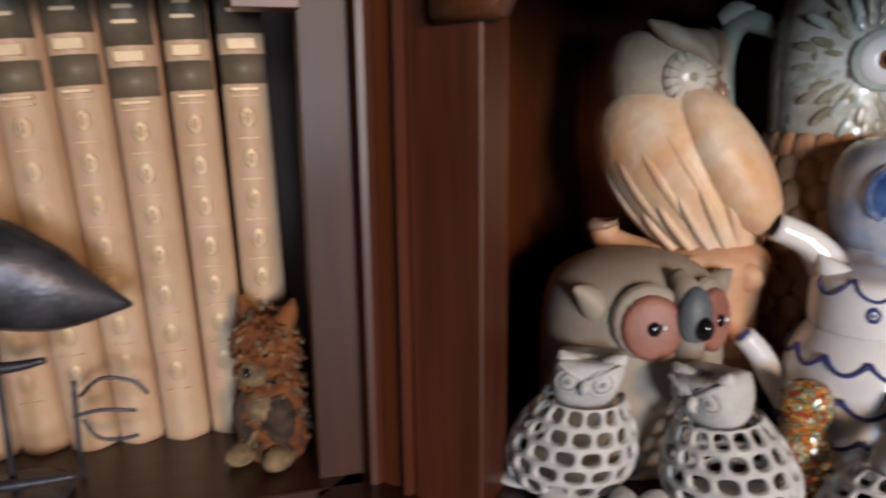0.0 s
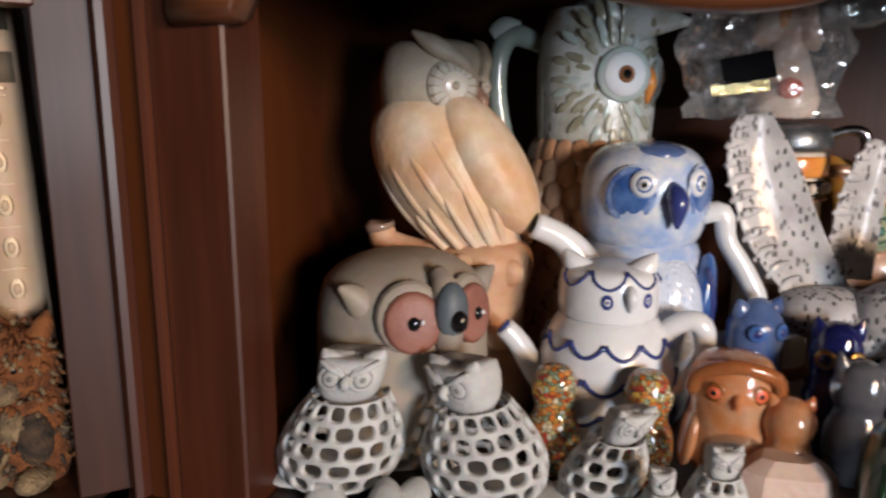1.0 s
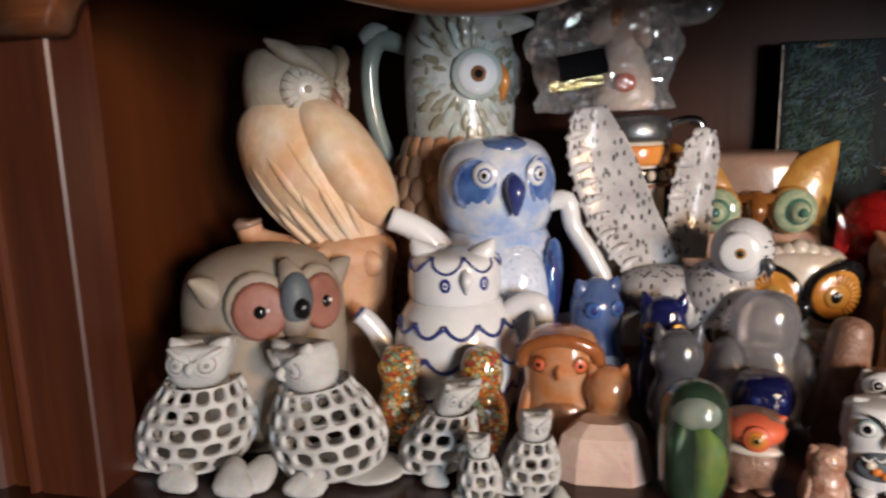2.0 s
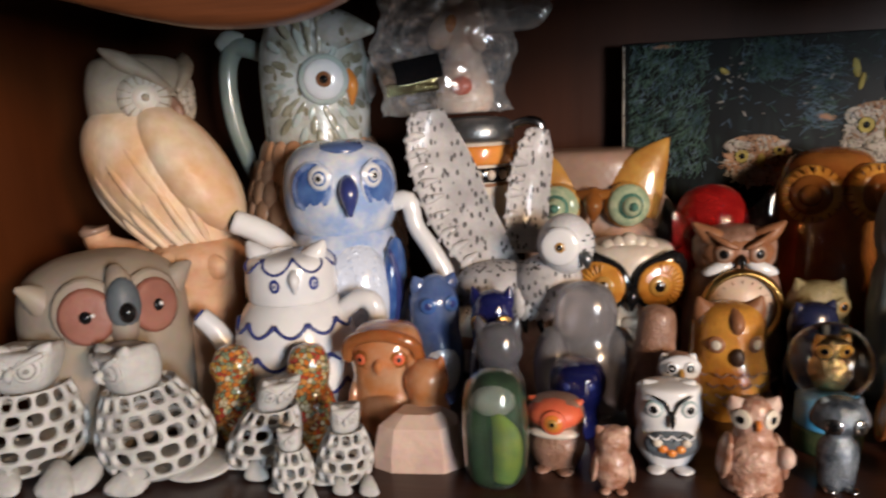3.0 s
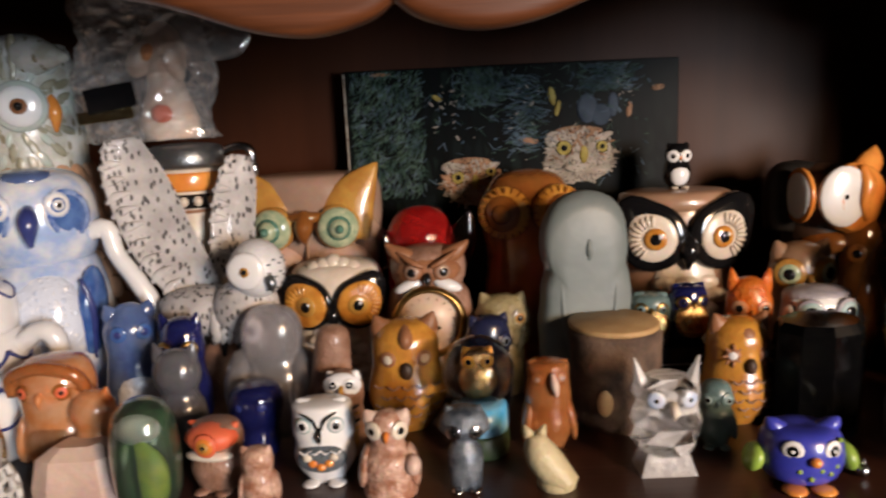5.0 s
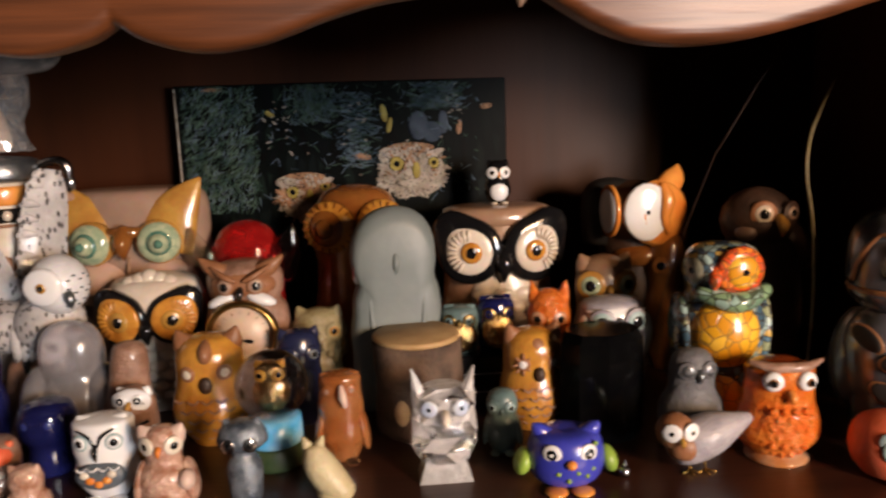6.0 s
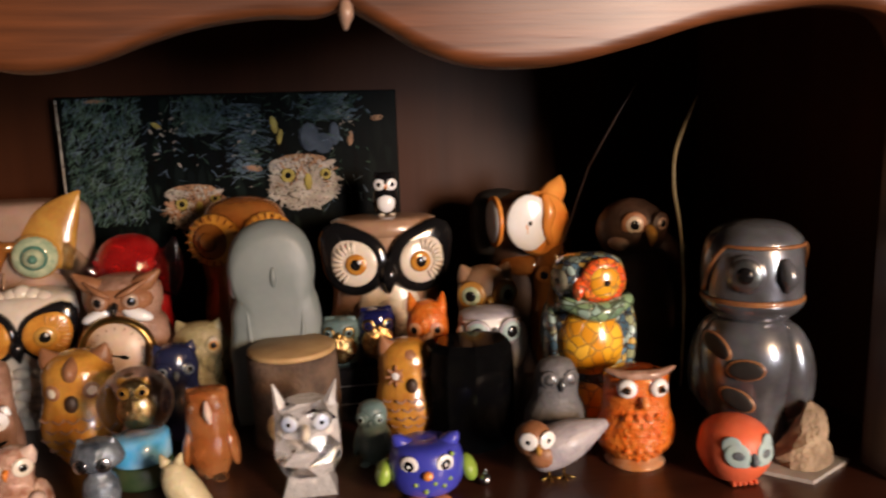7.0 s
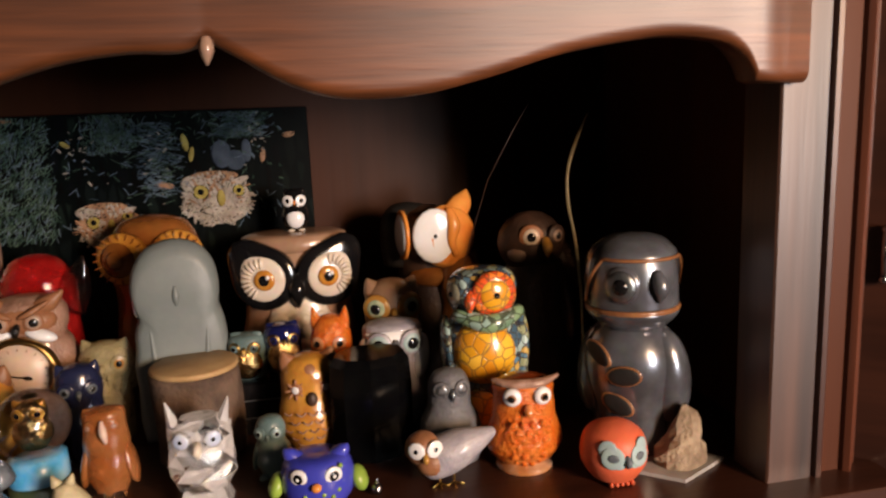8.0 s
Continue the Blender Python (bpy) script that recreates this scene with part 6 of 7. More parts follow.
prof = owl(s, 0.071, 0.044, 0.032, PEARLGREY, shape=dict(base=0.8, belly=1.0, neck=0.96, head=0.94, crown=0.85))
for q in (-1, 1):
    s.eye((q * 0.0105, -0.0155, 0.058), 0.0082, ((1, PEARLGREY), (0.8, GREYBLUE), (0.5, BLACK)), q * 16)
    s.tube([(0, -0.0155, 0.055), (q * 0.010, -0.014, 0.062), (q * 0.019, -0.008, 0.064)], [0.002, 0.003, 0.0006], WHITE, n=8)
s.ball((0, -0.009, 0.059), (0.019, 0.008, 0.009), WHITE)
for q in (-1, 1):
    s.ball((q * 0.017, -0.008, 0.046), (0.006, 0.008, 0.016), WHITE, rot=(0, q * 8, 0))
s.tube([(0, -0.016, 0.060), (0, -0.021, 0.054), (0, -0.019, 0.047)], [0.002, 0.0035, 0.0005], STONEGREY, n=8)
fig(s, "grey_owl", 0.529, 0.402, "white-faced grey owl figurine")
s = Shape()
s.rings([[(w * math.cos(a), w * 0.75 * math.sin(a), z) for a in [2 * math.pi * (k + 0.5) / 9 for k in range(9)]] for w, z in ((0.0235, 0), (0.0250, 0.003), (0.0255, 0.04), (0.0245, 0.058), (0.0215, 0.063))], OBSIDIAN, flat=True)
fig(s, "obsidian_block", 0.5095, 0.360, "upright polished black stone block", category="stone", rz=10)

# the pair of shimmering small owls on a black box
# the two thin pewter strips imitate horizontal glints on the box front
Shape().box((0, 0, 0.018), (0.050, 0.032, 0.036), BLACK, edge=0.1).box((0, -0.0160, 0.024), (0.046, 0.0012, 0.0006), PEWTER).box((0, -0.0160, 0.012), (0.046, 0.0012, 0.0006), PEWTER).done("black_box", pose(0.447, 0.420, 0), None, "small black lacquered box with added glint strips under two figurines", "box", FIG)
for x, h, mat, rz in ((0.4345, 0.030, TEAL, -8), (0.4575, 0.035, BLUEGLASS, 6)):
    s = Shape()
    owl(s, h, 0.026, 0.022, mat, eyes=((1, BRASS), (0.7, mat), (0.35, BLACK)), er=0.16, ez=0.72, beak=BRASS, ears=mat, eh=0.05, shape=dict(base=0.8, belly=1.0, neck=0.95, head=0.96, crown=0.75))
    s.ball((0, -0.0082, h * 0.38), (0.0112, 0.0048, h * 0.36), LEAFGOLD, n=16)
    fig(s, "metallic_owl", x, 0.418, "small dark shimmering owl with gilded breast", z=0.0362, rz=rz)
s = Shape()
owl(s, 0.078, 0.029, 0.026, ORANGEGLASS, ears=ORANGEGLASS, eh=0.12, eyes=((1, AMBER), (0.5, BLACK)), er=0.16, ez=0.78, beak=ORANGE, shape=dict(base=0.8, neck=0.82, head=0.92))
fig(s, "orange_glass_owl", 0.489, 0.402, "glossy orange glass owl with a tall ear tuft", rz=-12)
s = Shape()
owl(s, 0.036, 0.020, 0.019, TEAL, eyes=((1, TEAL), (0.6, GREYBLUE), (0.35, BLACK)), er=0.2, ez=0.76, beak=TEAL, wings=TEAL, feet=TEAL)
fig(s, "stone_owl", 0.4495, 0.347, "small dark teal stone owl", rz=-10)


def blue_bird():
    s = Shape()
    s.lathe([(0.010, 0.009, 0.0015), (0.0165, 0.014, 0.005), (0.0195, 0.0165, 0.013), (0.0185, 0.016, 0.022), (0.0155, 0.013, 0.0275), (0.008, 0.007, 0.029), (0.0003, 0.0003, 0.0285)], BLUEPAINT, n=28)
    for q in (-1, 1):
        s.tube([(q * 0.010, 0, 0.0255), (q * 0.0145, -0.001, 0.030), (q * 0.0165, -0.001, 0.0325)], [0.005, 0.0035, 0.0006], BLUEPAINT)
        s.ball((q * 0.0215, 0.000, 0.0125), (0.0045, 0.008, 0.0072), LIMEPAINT, rot=(0, -q * 20, 0))
        s.eye((q * 0.0088, -0.0135, 0.0215), 0.0048, ((1, WHITE), (0.6, BLACK), (0.22, WHITE)), q * 24)
        s.ball((q * 0.0065, -0.012, 0.0012), (0.0058, 0.006, 0.0018), ORANGE)
    s.ball((0, -0.0175, 0.0175), (0.0028, 0.0026, 0.0024), ORANGE)
    for x, z in ((-0.006, 0.012), (0.0035, 0.0125), (0.008, 0.0105), (-0.001, 0.0085), (0.0125, 0.026), (0.011, 0.0135)):
        yy = -0.0165 * math.sqrt(max(0.05, 1 - (x / 0.0195) ** 2))
        s.ball((x, yy + 0.0006, z), (0.0013, 0.0013, 0.0013), LIMEPAINT, n=8)
    fig(s, "bird_figurine", 0.4745, 0.306, "small round blue painted owl with lime wings", rz=-4)


blue_bird()


def mosaic_owl():
    s = Shape()
    prof = [(0.018, 0.016, 0), (0.022, 0.019, 0.01), (0.023, 0.021, 0.035), (0.0255, 0.023, 0.055), (0.025, 0.022, 0.07), (0.0195, 0.018, 0.08), (0.0205, 0.019, 0.088), (0.0205, 0.019, 0.1), (0.0150, 0.014, 0.1065), (0.0005, 0.0005, 0.109)]
    s.lathe(prof, MOSAIC_B, n=28)
    s.ball((-0.002, -0.0105, 0.058), (0.0205, 0.0165, 0.024), MOSAIC_Y, n=20)
    s.tube([(-0.020, -0.014, 0.083), (0.0, -0.024, 0.078), (0.020, -0.014, 0.083)], [0.004, 0.006, 0.004], MOSAIC_G)
    s.ball((-0.005, -0.015, 0.020), (0.014, 0.010, 0.018), MOSAIC_Y, n=16)
    s.eye((0.0035, -0.0175, 0.0945), 0.0140, ((1, MOSAIC_R), (0.70, MOSAIC_Y), (0.16, BLACK)), 8, deep=0.3)
    s.eye((-0.0175, -0.0095, 0.0945), 0.0115, ((1, MOSAIC_B), (0.66, OLIVE), (0.2, BLACK)), -66, deep=0.3)
    s.tube([(-0.0105, -0.0165, 0.096), (-0.0120, -0.0215, 0.090), (-0.0115, -0.0200, 0.084)], [0.003, 0.0035, 0.0005], MOSAIC_R, n=8)
    for q in (-1, 1):
        s.ball((q * 0.0225, 0.002, 0.052), (0.0055, 0.016, 0.027), MOSAIC_B, rot=(0, q * 4, 0), n=16)
    fig(s, "mosaic_owl", 0.583, 0.367, "tall owl covered in yellow, red and green mosaic tiles", rz=-4)


mosaic_owl()
s = Shape()
owl(s, 0.056, 0.036, 0.030, STONEGREY, shape=dict(base=0.95, belly=1.0, neck=0.72, head=0.70, crown=0.52), eyes=((1, STONEGREY), (0.7, PEWTER), (0.4, STONEGREY)), er=0.14, ez=0.82, ex=0.17, beak=PEWTER)
fig(s, "grey_owl", 0.553, 0.337, "dark grey resin owl, hunched")


def pied_bird():
    s = Shape()
    m = pose(0.004, 0, 0.0185, 0, 70, 0)
    s.lathe([(0.002, -0.020), (0.009, -0.016), (0.0115, -0.006), (0.0105, 0.006), (0.006, 0.018), (0.0025, 0.026), (0.0003, 0.027)], PEARLGREY, m)
    s.ball((-0.012, -0.002, 0.0235), (0.0098, 0.0092, 0.0096), RUSSET)
    s.ball((-0.0075, -0.004, 0.0160), (0.009, 0.008, 0.008), RUSSET)
    for x, yaw in ((-0.0165, -30), (-0.0065, 22)):
        s.eye((x, -0.0098, 0.0255), 0.0048, ((1, WHITE), (0.3, BLACK)), yaw)
    s.tube([(-0.012, -0.010, 0.0235), (-0.012, -0.0135, 0.0215), (-0.012, -0.0125, 0.0185)], [0.0015, 0.0018, 0.0003], OCHRE, n=6)
    for x in (-0.003, 0.005):
        s.tube([(x, 0, 0.012), (x, -0.001, 0.006), (x, -0.001, 0.001)], 0.0007, BRASS, n=6)
        for q in (-0.005, 0, 0.005):
            s.tube([(x, -0.001, 0.0008), (x + q, -0.007 if q == 0 else -0.004, 0.0006)], [0.0007, 0.0004], BRASS, n=5, sub=1)
    fig(s, "bird_figurine", 0.543, 0.308, "small feathered bird with white eyes on wire feet")


pied_bird()


def orange_owl():
    s = Shape()
    prof = owl(s, 0.053, 0.044, 0.034, ORANGEGLASS, shape=dict(base=0.55, belly=1.0, neck=0.84, head=0.82, crown=0.78))
    s.lathe([(0.016, 0), (0.0165, 0.002), (0.012, 0.005), (0.010, 0.009)], AMBER, n=20, sub=2)
    s.ball((0, -0.0110, 0.021), (0.0145, 0.006, 0.0145), ORANGEGLASS, n=20)
    for k in range(22):
        a = 2 * math.pi * k / 22
        s.ball((0.0150 * math.cos(a), -0.0135 + 0.0045 * abs(math.cos(a)), 0.021 + 0.0150 * math.sin(a)), 0.0017, ORANGEGLASS, n=8)
    for k in range(5):
        for j in range(4):
            x2, z2 = (j - 1.5 + 0.5 * (k % 2)) * 0.0054, 0.012 + 0.0046 * k
            s.ball((x2, -0.0163 + 18 * x2 * x2, z2), (0.0025, 0.0012, 0.0022), ORANGEGLASS, n=8)
    s.ball((0, 0.002, 0.0475), (0.0165, 0.0125, 0.0072), REDBROWN, n=20)
    s.tube([(-0.019, -0.006, 0.0550), (-0.008, -0.010, 0.0525), (0.008, -0.010, 0.0525), (0.019, -0.006, 0.0550)], [0.001, 0.0028, 0.0028, 0.001], UMBER)
    for q in (-1, 1):
        s.eye((q * 0.0085, -0.0130, 0.0460), 0.0052, ((1, WHITE), (0.5, RUST), (0.34, BLACK)), q * 14, deep=0.6)
    s.tube([(0, -0.0145, 0.041), (0, -0.0175, 0.038), (0, -0.016, 0.035)], [0.002, 0.0025, 0.0004], ORANGE, n=6)
    fig(s, "orange_glass_owl", 0.592, 0.318, "translucent orange resin owl with white goggle eyes", rz=-6)


orange_owl()


def coral_ball():
    s = Shape()
    prof = [(0.0075, 0.0005), (0.0125, 0.003), (0.0175, 0.011), (0.0180, 0.019), (0.0155, 0.027), (0.0085, 0.032), (0.0003, 0.0335)]
    s.lathe(prof, CORAL, n=28)
    pr = [(r, r, z) for r, z in prof]
    for q in (-1, 1):
        for dx, dz, rr in ((0.0075, 0.0195, 0.0062), (0.0095, 0.0235, 0.0050), (0.0045, 0.0175, 0.0042)):
            y, yaw = face_point(pr, q * dx, dz)
            s.eye((q * dx, y + 0.0006, dz), rr, ((1, GREYBLUE),), yaw, -8, deep=0.16)
        y, yaw = face_point(pr, q * 0.0075, 0.0195)
        s.eye((q * 0.0075, y - 0.0004, 0.0195), 0.0030, ((1, SLATE),), yaw, deep=0.22, tall=0.75)
    s.tube([(0, -0.0172, 0.0205), (0, -0.0195, 0.0170), (0, -0.0182, 0.0138)], [0.0010, 0.0020, 0.0004], SLATE, n=8)
    for q in (-0.006, -0.003, 0, 0.003, 0.006):
        s.ball((q, -0.0100, 0.0018), (0.0012, 0.003, 0.0018), CORAL, n=6)
    fig(s, "ball_owl", 0.634, 0.289, "round coral-red painted owl with grey-blue eyes")


coral_ball()


def gunmetal_owl():
    s = Shape()
    prof = [(0.022, 0.020, 0), (0.0235, 0.022, 0.006), (0.0255, 0.024, 0.026), (0.0300, 0.028, 0.048), (0.0295, 0.027, 0.062), (0.0235, 0.022, 0.0725), (0.0185, 0.018, 0.0765)]
    s.lathe(prof, STEEL, n=36)
    # jaw, rust slit and the face above it
    s.lathe([(0.0185, 0.018, 0.076), (0.0240, 0.0225, 0.0795), (0.0285, 0.0262, 0.0845), (0.0290, 0.0266, 0.0868)], STEEL, n=36, sub=2)
    s.lathe([(0.0290, 0.0266, 0.0868), (0.0297, 0.0272, 0.0882), (0.0290, 0.0266, 0.0894)], RUST, n=36, sub=2)
    s.lathe([(0.0286, 0.0262, 0.0896), (0.0282, 0.0260, 0.094), (0.0276, 0.0255, 0.108), (0.0245, 0.0225, 0.120), (0.014, 0.013, 0.1275), (0.0004, 0.0004, 0.1285)], STEEL, n=36, sub=3)
    # hood that overhangs the face, its edge glazed rust
    turns = [2 * math.pi * k / 48 for k in range(48)]
    edge = [(a, 0.0925 + 0.0255 * min(1.0, 2.1 * max(0.0, math.cos(a - math.radians(-88)))) ** 0.6) for a in turns]
    top = [(0.0298, 0.0276, 0.090), (0.0300, 0.0278, 0.104), (0.0290, 0.0270, 0.113), (0.0262, 0.0244, 0.1215), (0.019, 0.0175, 0.1275), (0.010, 0.0095, 0.1300), (0.0004, 0.0004, 0.1305)]
    wide = lambda z, i: float(np.interp(z, [q[2] for q in top], [q[i] for q in top]))
    rings = []
    for u in (0.0, 0.12, 0.3, 0.5, 0.7, 0.82, 0.91, 0.97, 1.0):
        rings.append([(wide(z + (0.1305 - z) * u, 0) * math.cos(a), wide(z + (0.1305 - z) * u, 1) * math.sin(a), z + (0.1305 - z) * u) for a, z in edge])
    s.rings(rings, STEEL)
    s.tube([(wide(z, 0) * 1.005 * math.cos(a), wide(z, 1) * 1.005 * math.sin(a), z) for a, z in edge[24:]] + [(wide(edge[0][1], 0) * 1.005, 0, edge[0][1])], 0.0011, RUST, n=8, sub=2)
    s.eye((-0.0150, -0.0208, 0.1040), 0.0108, ((1, STEEL), (0.82, PEWTER), (0.46, BLACK)), -34, deep=0.34)
    s.tube([(0.0045, -0.0245, 0.1110), (0.0060, -0.0285, 0.1030), (0.0060, -0.0265, 0.0945)], [0.0030, 0.0048, 0.0012], STEEL, n=12)
    # folded wings
    s.ball((0.0165, -0.0120, 0.046), (0.0150, 0.0165, 0.030), STEEL, rot=(0, -6, 24), n=26)
    s.ball((-0.020, 0.010, 0.048), (0.0115, 0.018, 0.028), STEEL, rot=(0, 8, 0), n=20)
    for x, z, yaw, tilt in ((-0.0262, 0.0635, -62, 30), (-0.0150, 0.0530, -32, -4), (-0.0175, 0.0355, -38, 22)):
        y, _ = face_point(prof, x, z)
        # holes are black discs that imitate the dark inside, rimmed with rust
        e = Shape().eye((0, 0, 0), 0.0108, ((1, RUST), (0.88, MATT_BLACK)), deep=0.12, tall=0.55)
        for k, mm in enumerate(e.mats):
            s.add(e.verts, [f for f, q in zip(e.faces, e.slots) if q == k], mm, pose(x, y - 0.0005, z, 0, 0, yaw) @ pose(0, 0, 0, 0, tilt, 0))
    s.verts = [(0.93 * x, 0.93 * y, z) for x, y, z in s.verts]
    fig(s, "glazed_owl", 0.661, 0.322, "tall gunmetal-glazed owl with cut-out holes and rust edges", rz=-4)


gunmetal_owl()

Shape().rings([[(x, y, z) for x, y in ((-0.030, 0.004), (-0.004, -0.018), (0.030, 0.000), (0.008, 0.022))] for z in (0, 0.0012, 0.0022)], SLABPAPER, flat=True).done("grey_tile", pose(0.672, 0.290, 0), None, "thin grey stone tile under a rock", "tile", FIG)
s = Shape()
rng = random.Random(12)
s.rings([[((w + rng.uniform(-0.0032, 0.0022)) * math.cos(a) + ox, (w * 0.7 + rng.uniform(-0.0015, 0.0015)) * math.sin(a), z) for a in [2 * math.pi * k / 12 for k in range(12)]] for w, ox, z in ((0.0150, 0, 0), (0.0150, 0, 0.004), (0.0140, 0.000, 0.009), (0.0120, 0.002, 0.014), (0.0100, 0.003, 0.019), (0.0080, 0.004, 0.024), (0.0055, 0.004, 0.029), (0.0015, 0.003, 0.034))], ROCK, flat=True)
fig(s, "rock", 0.675, 0.291, "small jagged striped brown rock on a grey tile", z=0.0024, category="rock")


def dark_bird():
    s = Shape()
    # the deep brown also takes in the shade at the back of the niche
    s.lathe([(0.022, 0.020, 0), (0.026, 0.024, 0.01), (0.027, 0.025, 0.06), (0.024, 0.022, 0.085), (0.019, 0.018, 0.10)], DEEPBROWN, pose(-0.004, 0, 0))
    s.ball((-0.008, -0.002, 0.112), (0.024, 0.020, 0.022), DEEPBROWN)
    s.ball((0.014, 0.004, 0.094), (0.026, 0.016, 0.018), DEEPBROWN, rot=(0, 30, 0))
    s.eye((-0.013, -0.019, 0.118), 0.0085, ((1, RUSSET), (0.7, IVORY), (0.4, BLACK)), -12)
    s.eye((0.005, -0.019, 0.118), 0.0075, ((1, DEEPBROWN), (0.6, TAN), (0.35, BLACK)), 24)
    s.ball((-0.020, -0.012, 0.106), (0.008, 0.008, 0.006), TAN)
    s.tube([(-0.004, -0.021, 0.116), (-0.004, -0.027, 0.111), (-0.004, -0.026, 0.104)], [0.003, 0.0035, 0.0006], OCHRE, n=8)
    fig(s, "brown_owl", 0.640, 0.422, "dark brown owl figurine in shade at the back")


dark_bird()
for pts, r, mat in (
    (((0.668, 0.415, 0.0), (0.664, 0.405, 0.06), (0.658, 0.40, 0.11), (0.6525, 0.40, 0.140), (0.6526, 0.40, 0.1625), (0.6590, 0.40, 0.182), (0.6668, 0.40, 0.199)), 0.0011, CREAM),
    (((0.570, 0.455, 0.0), (0.584, 0.44, 0.08), (0.600, 0.42, 0.150), (0.6036, 0.415, 0.1614), (0.616, 0.41, 0.186), (0.630, 0.41, 0.208)), 0.0003, DEEPBROWN),
):
    s = Shape()
    s.tube(pts, [r * 0.8] + [r] * (len(pts) - 2) + [r * 0.2], mat, n=6)
    s.done("dry_stalk", I4, None, "thin dry grass stalk standing in the niche", "stalk", FIG)


# the picture leaning on the back panel
def picture():
    ob = root("picture", pose(0.3625, 0.5300, 0.0), "unframed panorama print of owls among dark fir twigs", "picture", FIG)
    m = cells("fir_twigs_print", ((0.001, 0.002, 0.002), (0.003, 0.006, 0.005), (0.0010, 0.0012, 0.0012), (0.006, 0.011, 0.009), (0.002, 0.003, 0.004), (0.001, 0.001, 0.001)), (0.001, 0.002, 0.002), size=60, edge=0.2, coat=0.0, rough=0.6, stretch=(2.2, 1, 0.7), bump=0.02, smooth=True)
    Shape().box((0, 0, 0.107), (0.247, 0.005, 0.214), m, edge=0.2).done("print", I4, ob)
    rng = random.Random(21)
    twig = paint("printed_needles", (0.075, 0.125, 0.095), (0.030, 0.062, 0.050), rough=0.6, size=90, bump=0)
    blue = paint("printed_blue_needles", (0.13, 0.18, 0.23), (0.05, 0.08, 0.11), rough=0.6, size=90, bump=0)
    blue_patch = paint("printed_blue_patch", (0.060, 0.078, 0.105), (0.028, 0.040, 0.060), rough=0.6, size=60, bump=0)
    pale = speckled("printed_grey_feathers", (0.42, 0.38, 0.33), (0.26, 0.22, 0.18), (0.09, 0.07, 0.055), size=330, reach=0.25, stretch=(1, 1, 1.6), rough=0.6, coat=0)
    tawny = speckled("printed_brown_feathers", (0.36, 0.21, 0.13), (0.20, 0.11, 0.065), (0.03, 0.02, 0.016), size=330, reach=0.28, stretch=(1, 1, 1.6), rough=0.6, coat=0)
    straw = paint("printed_straw", (0.36, 0.30, 0.09), (0.24, 0.18, 0.05), rough=0.6, size=140, bump=0)
    night = paint("printed_shadow", (0.004, 0.004, 0.005), rough=0.6, bump=0)
    t = Shape()
    # blue-grey patches and yellow leaves behind the large owl
    for x, z, a, b in ((0.056, 0.180, 0.008, 0.011), (0.066, 0.175, 0.008, 0.008), (0.075, 0.182, 0.004, 0.009)):
        t.ball((x, -0.0025, z), (a, 0.0004, b), blue_patch, n=10)
    for x, z, a, b, r in ((0.030, 0.190, 0.0026, 0.007, -10), (0.034, 0.181, 0.0020, 0.006, 12), (0.087, 0.178, 0.0022, 0.006, 6), (0.108, 0.193, 0.0050, 0.0022, -8), (0.012, 0.158, 0.0075, 0.0028, 8), (-0.055, 0.192, 0.004, 0.0018, 30), (-0.096, 0.2105, 0.008, 0.0014, 0)):
        t.ball((x, -0.0029, z), (a, 0.0004, b), tawny if abs(r) < 9 and z != 0.190 else straw, rot=(0, r, 0), n=8)
    t.box((-0.1228, -0.0020, 0.165), (0.0012, 0.0020, 0.094), pale, edge=0.3)
    t.done("printed_leaves", I4, ob, "yellow printed leaves before blue-grey patches")
    t = Shape()
    for k in range(2600):
        g = rng.random()
        if g < 0.50:
            x, z, a, m3 = rng.uniform(-0.1215, -0.066), rng.uniform(0.120, 0.212), rng.gauss(35, 30), rng.choice((twig, twig, twig, blue))
        elif g < 0.66:
            x, z, a, m3 = rng.gauss(-0.024, 0.010), rng.uniform(0.185, 0.212), rng.gauss(0, 45), rng.choice((twig, twig, blue))
        elif g < 0.82:
            x, z, a, m3 = rng.gauss(0.008, 0.008), rng.uniform(0.150, 0.206), rng.choice((-1, 1)) * rng.gauss(72, 10), rng.choice((blue, blue, twig))
        elif g < 0.94:
            x, z, a, m3 = rng.gauss(0.070, 0.012), rng.uniform(0.192, 0.212), rng.choice((-1, 1)) * rng.gauss(74, 10), rng.choice((blue, twig))
        else:
            x, z, a, m3 = rng.uniform(-0.066, 0.10), rng.uniform(0.125, 0.212), rng.uniform(-80, 80), rng.choice((twig, blue))
        n = rng.uniform(0.0025, 0.008)
        if abs(x) < 0.1185:
            t.box((x, -0.0030, z), (rng.uniform(0.00025, 0.0006), 0.0004, min(n, 2 * (0.2135 - z))), m3, rot=(0, a, 0), edge=0.3)
    t.done("printed_needles", I4, ob, "green and bluish printed fir needles", kind="stuff")
    t = Shape()
    for k in range(90):
        x, z = rng.choice(((rng.gauss(0.012, 0.008), rng.gauss(0.180, 0.014)), (rng.gauss(-0.046, 0.006), rng.gauss(0.185, 0.014)), (rng.uniform(-0.115, 0.09), rng.uniform(0.13, 0.208)), (rng.gauss(0.080, 0.010), rng.gauss(0.196, 0.008))))
        r = rng.uniform(0.0005, 0.0016)
        if abs(x) < 0.12 and z < 0.211:
            t.ball((x, -0.0027, z), (r * 1.6, 0.0005, r * rng.uniform(0.3, 0.7)), rng.choice((pale, blue, blue, pale)), rot=(0, rng.uniform(-60, 60), 0), n=6)
    t.done("printed_specks", I4, ob, "pale printed specks of snow and bark", kind="stuff")
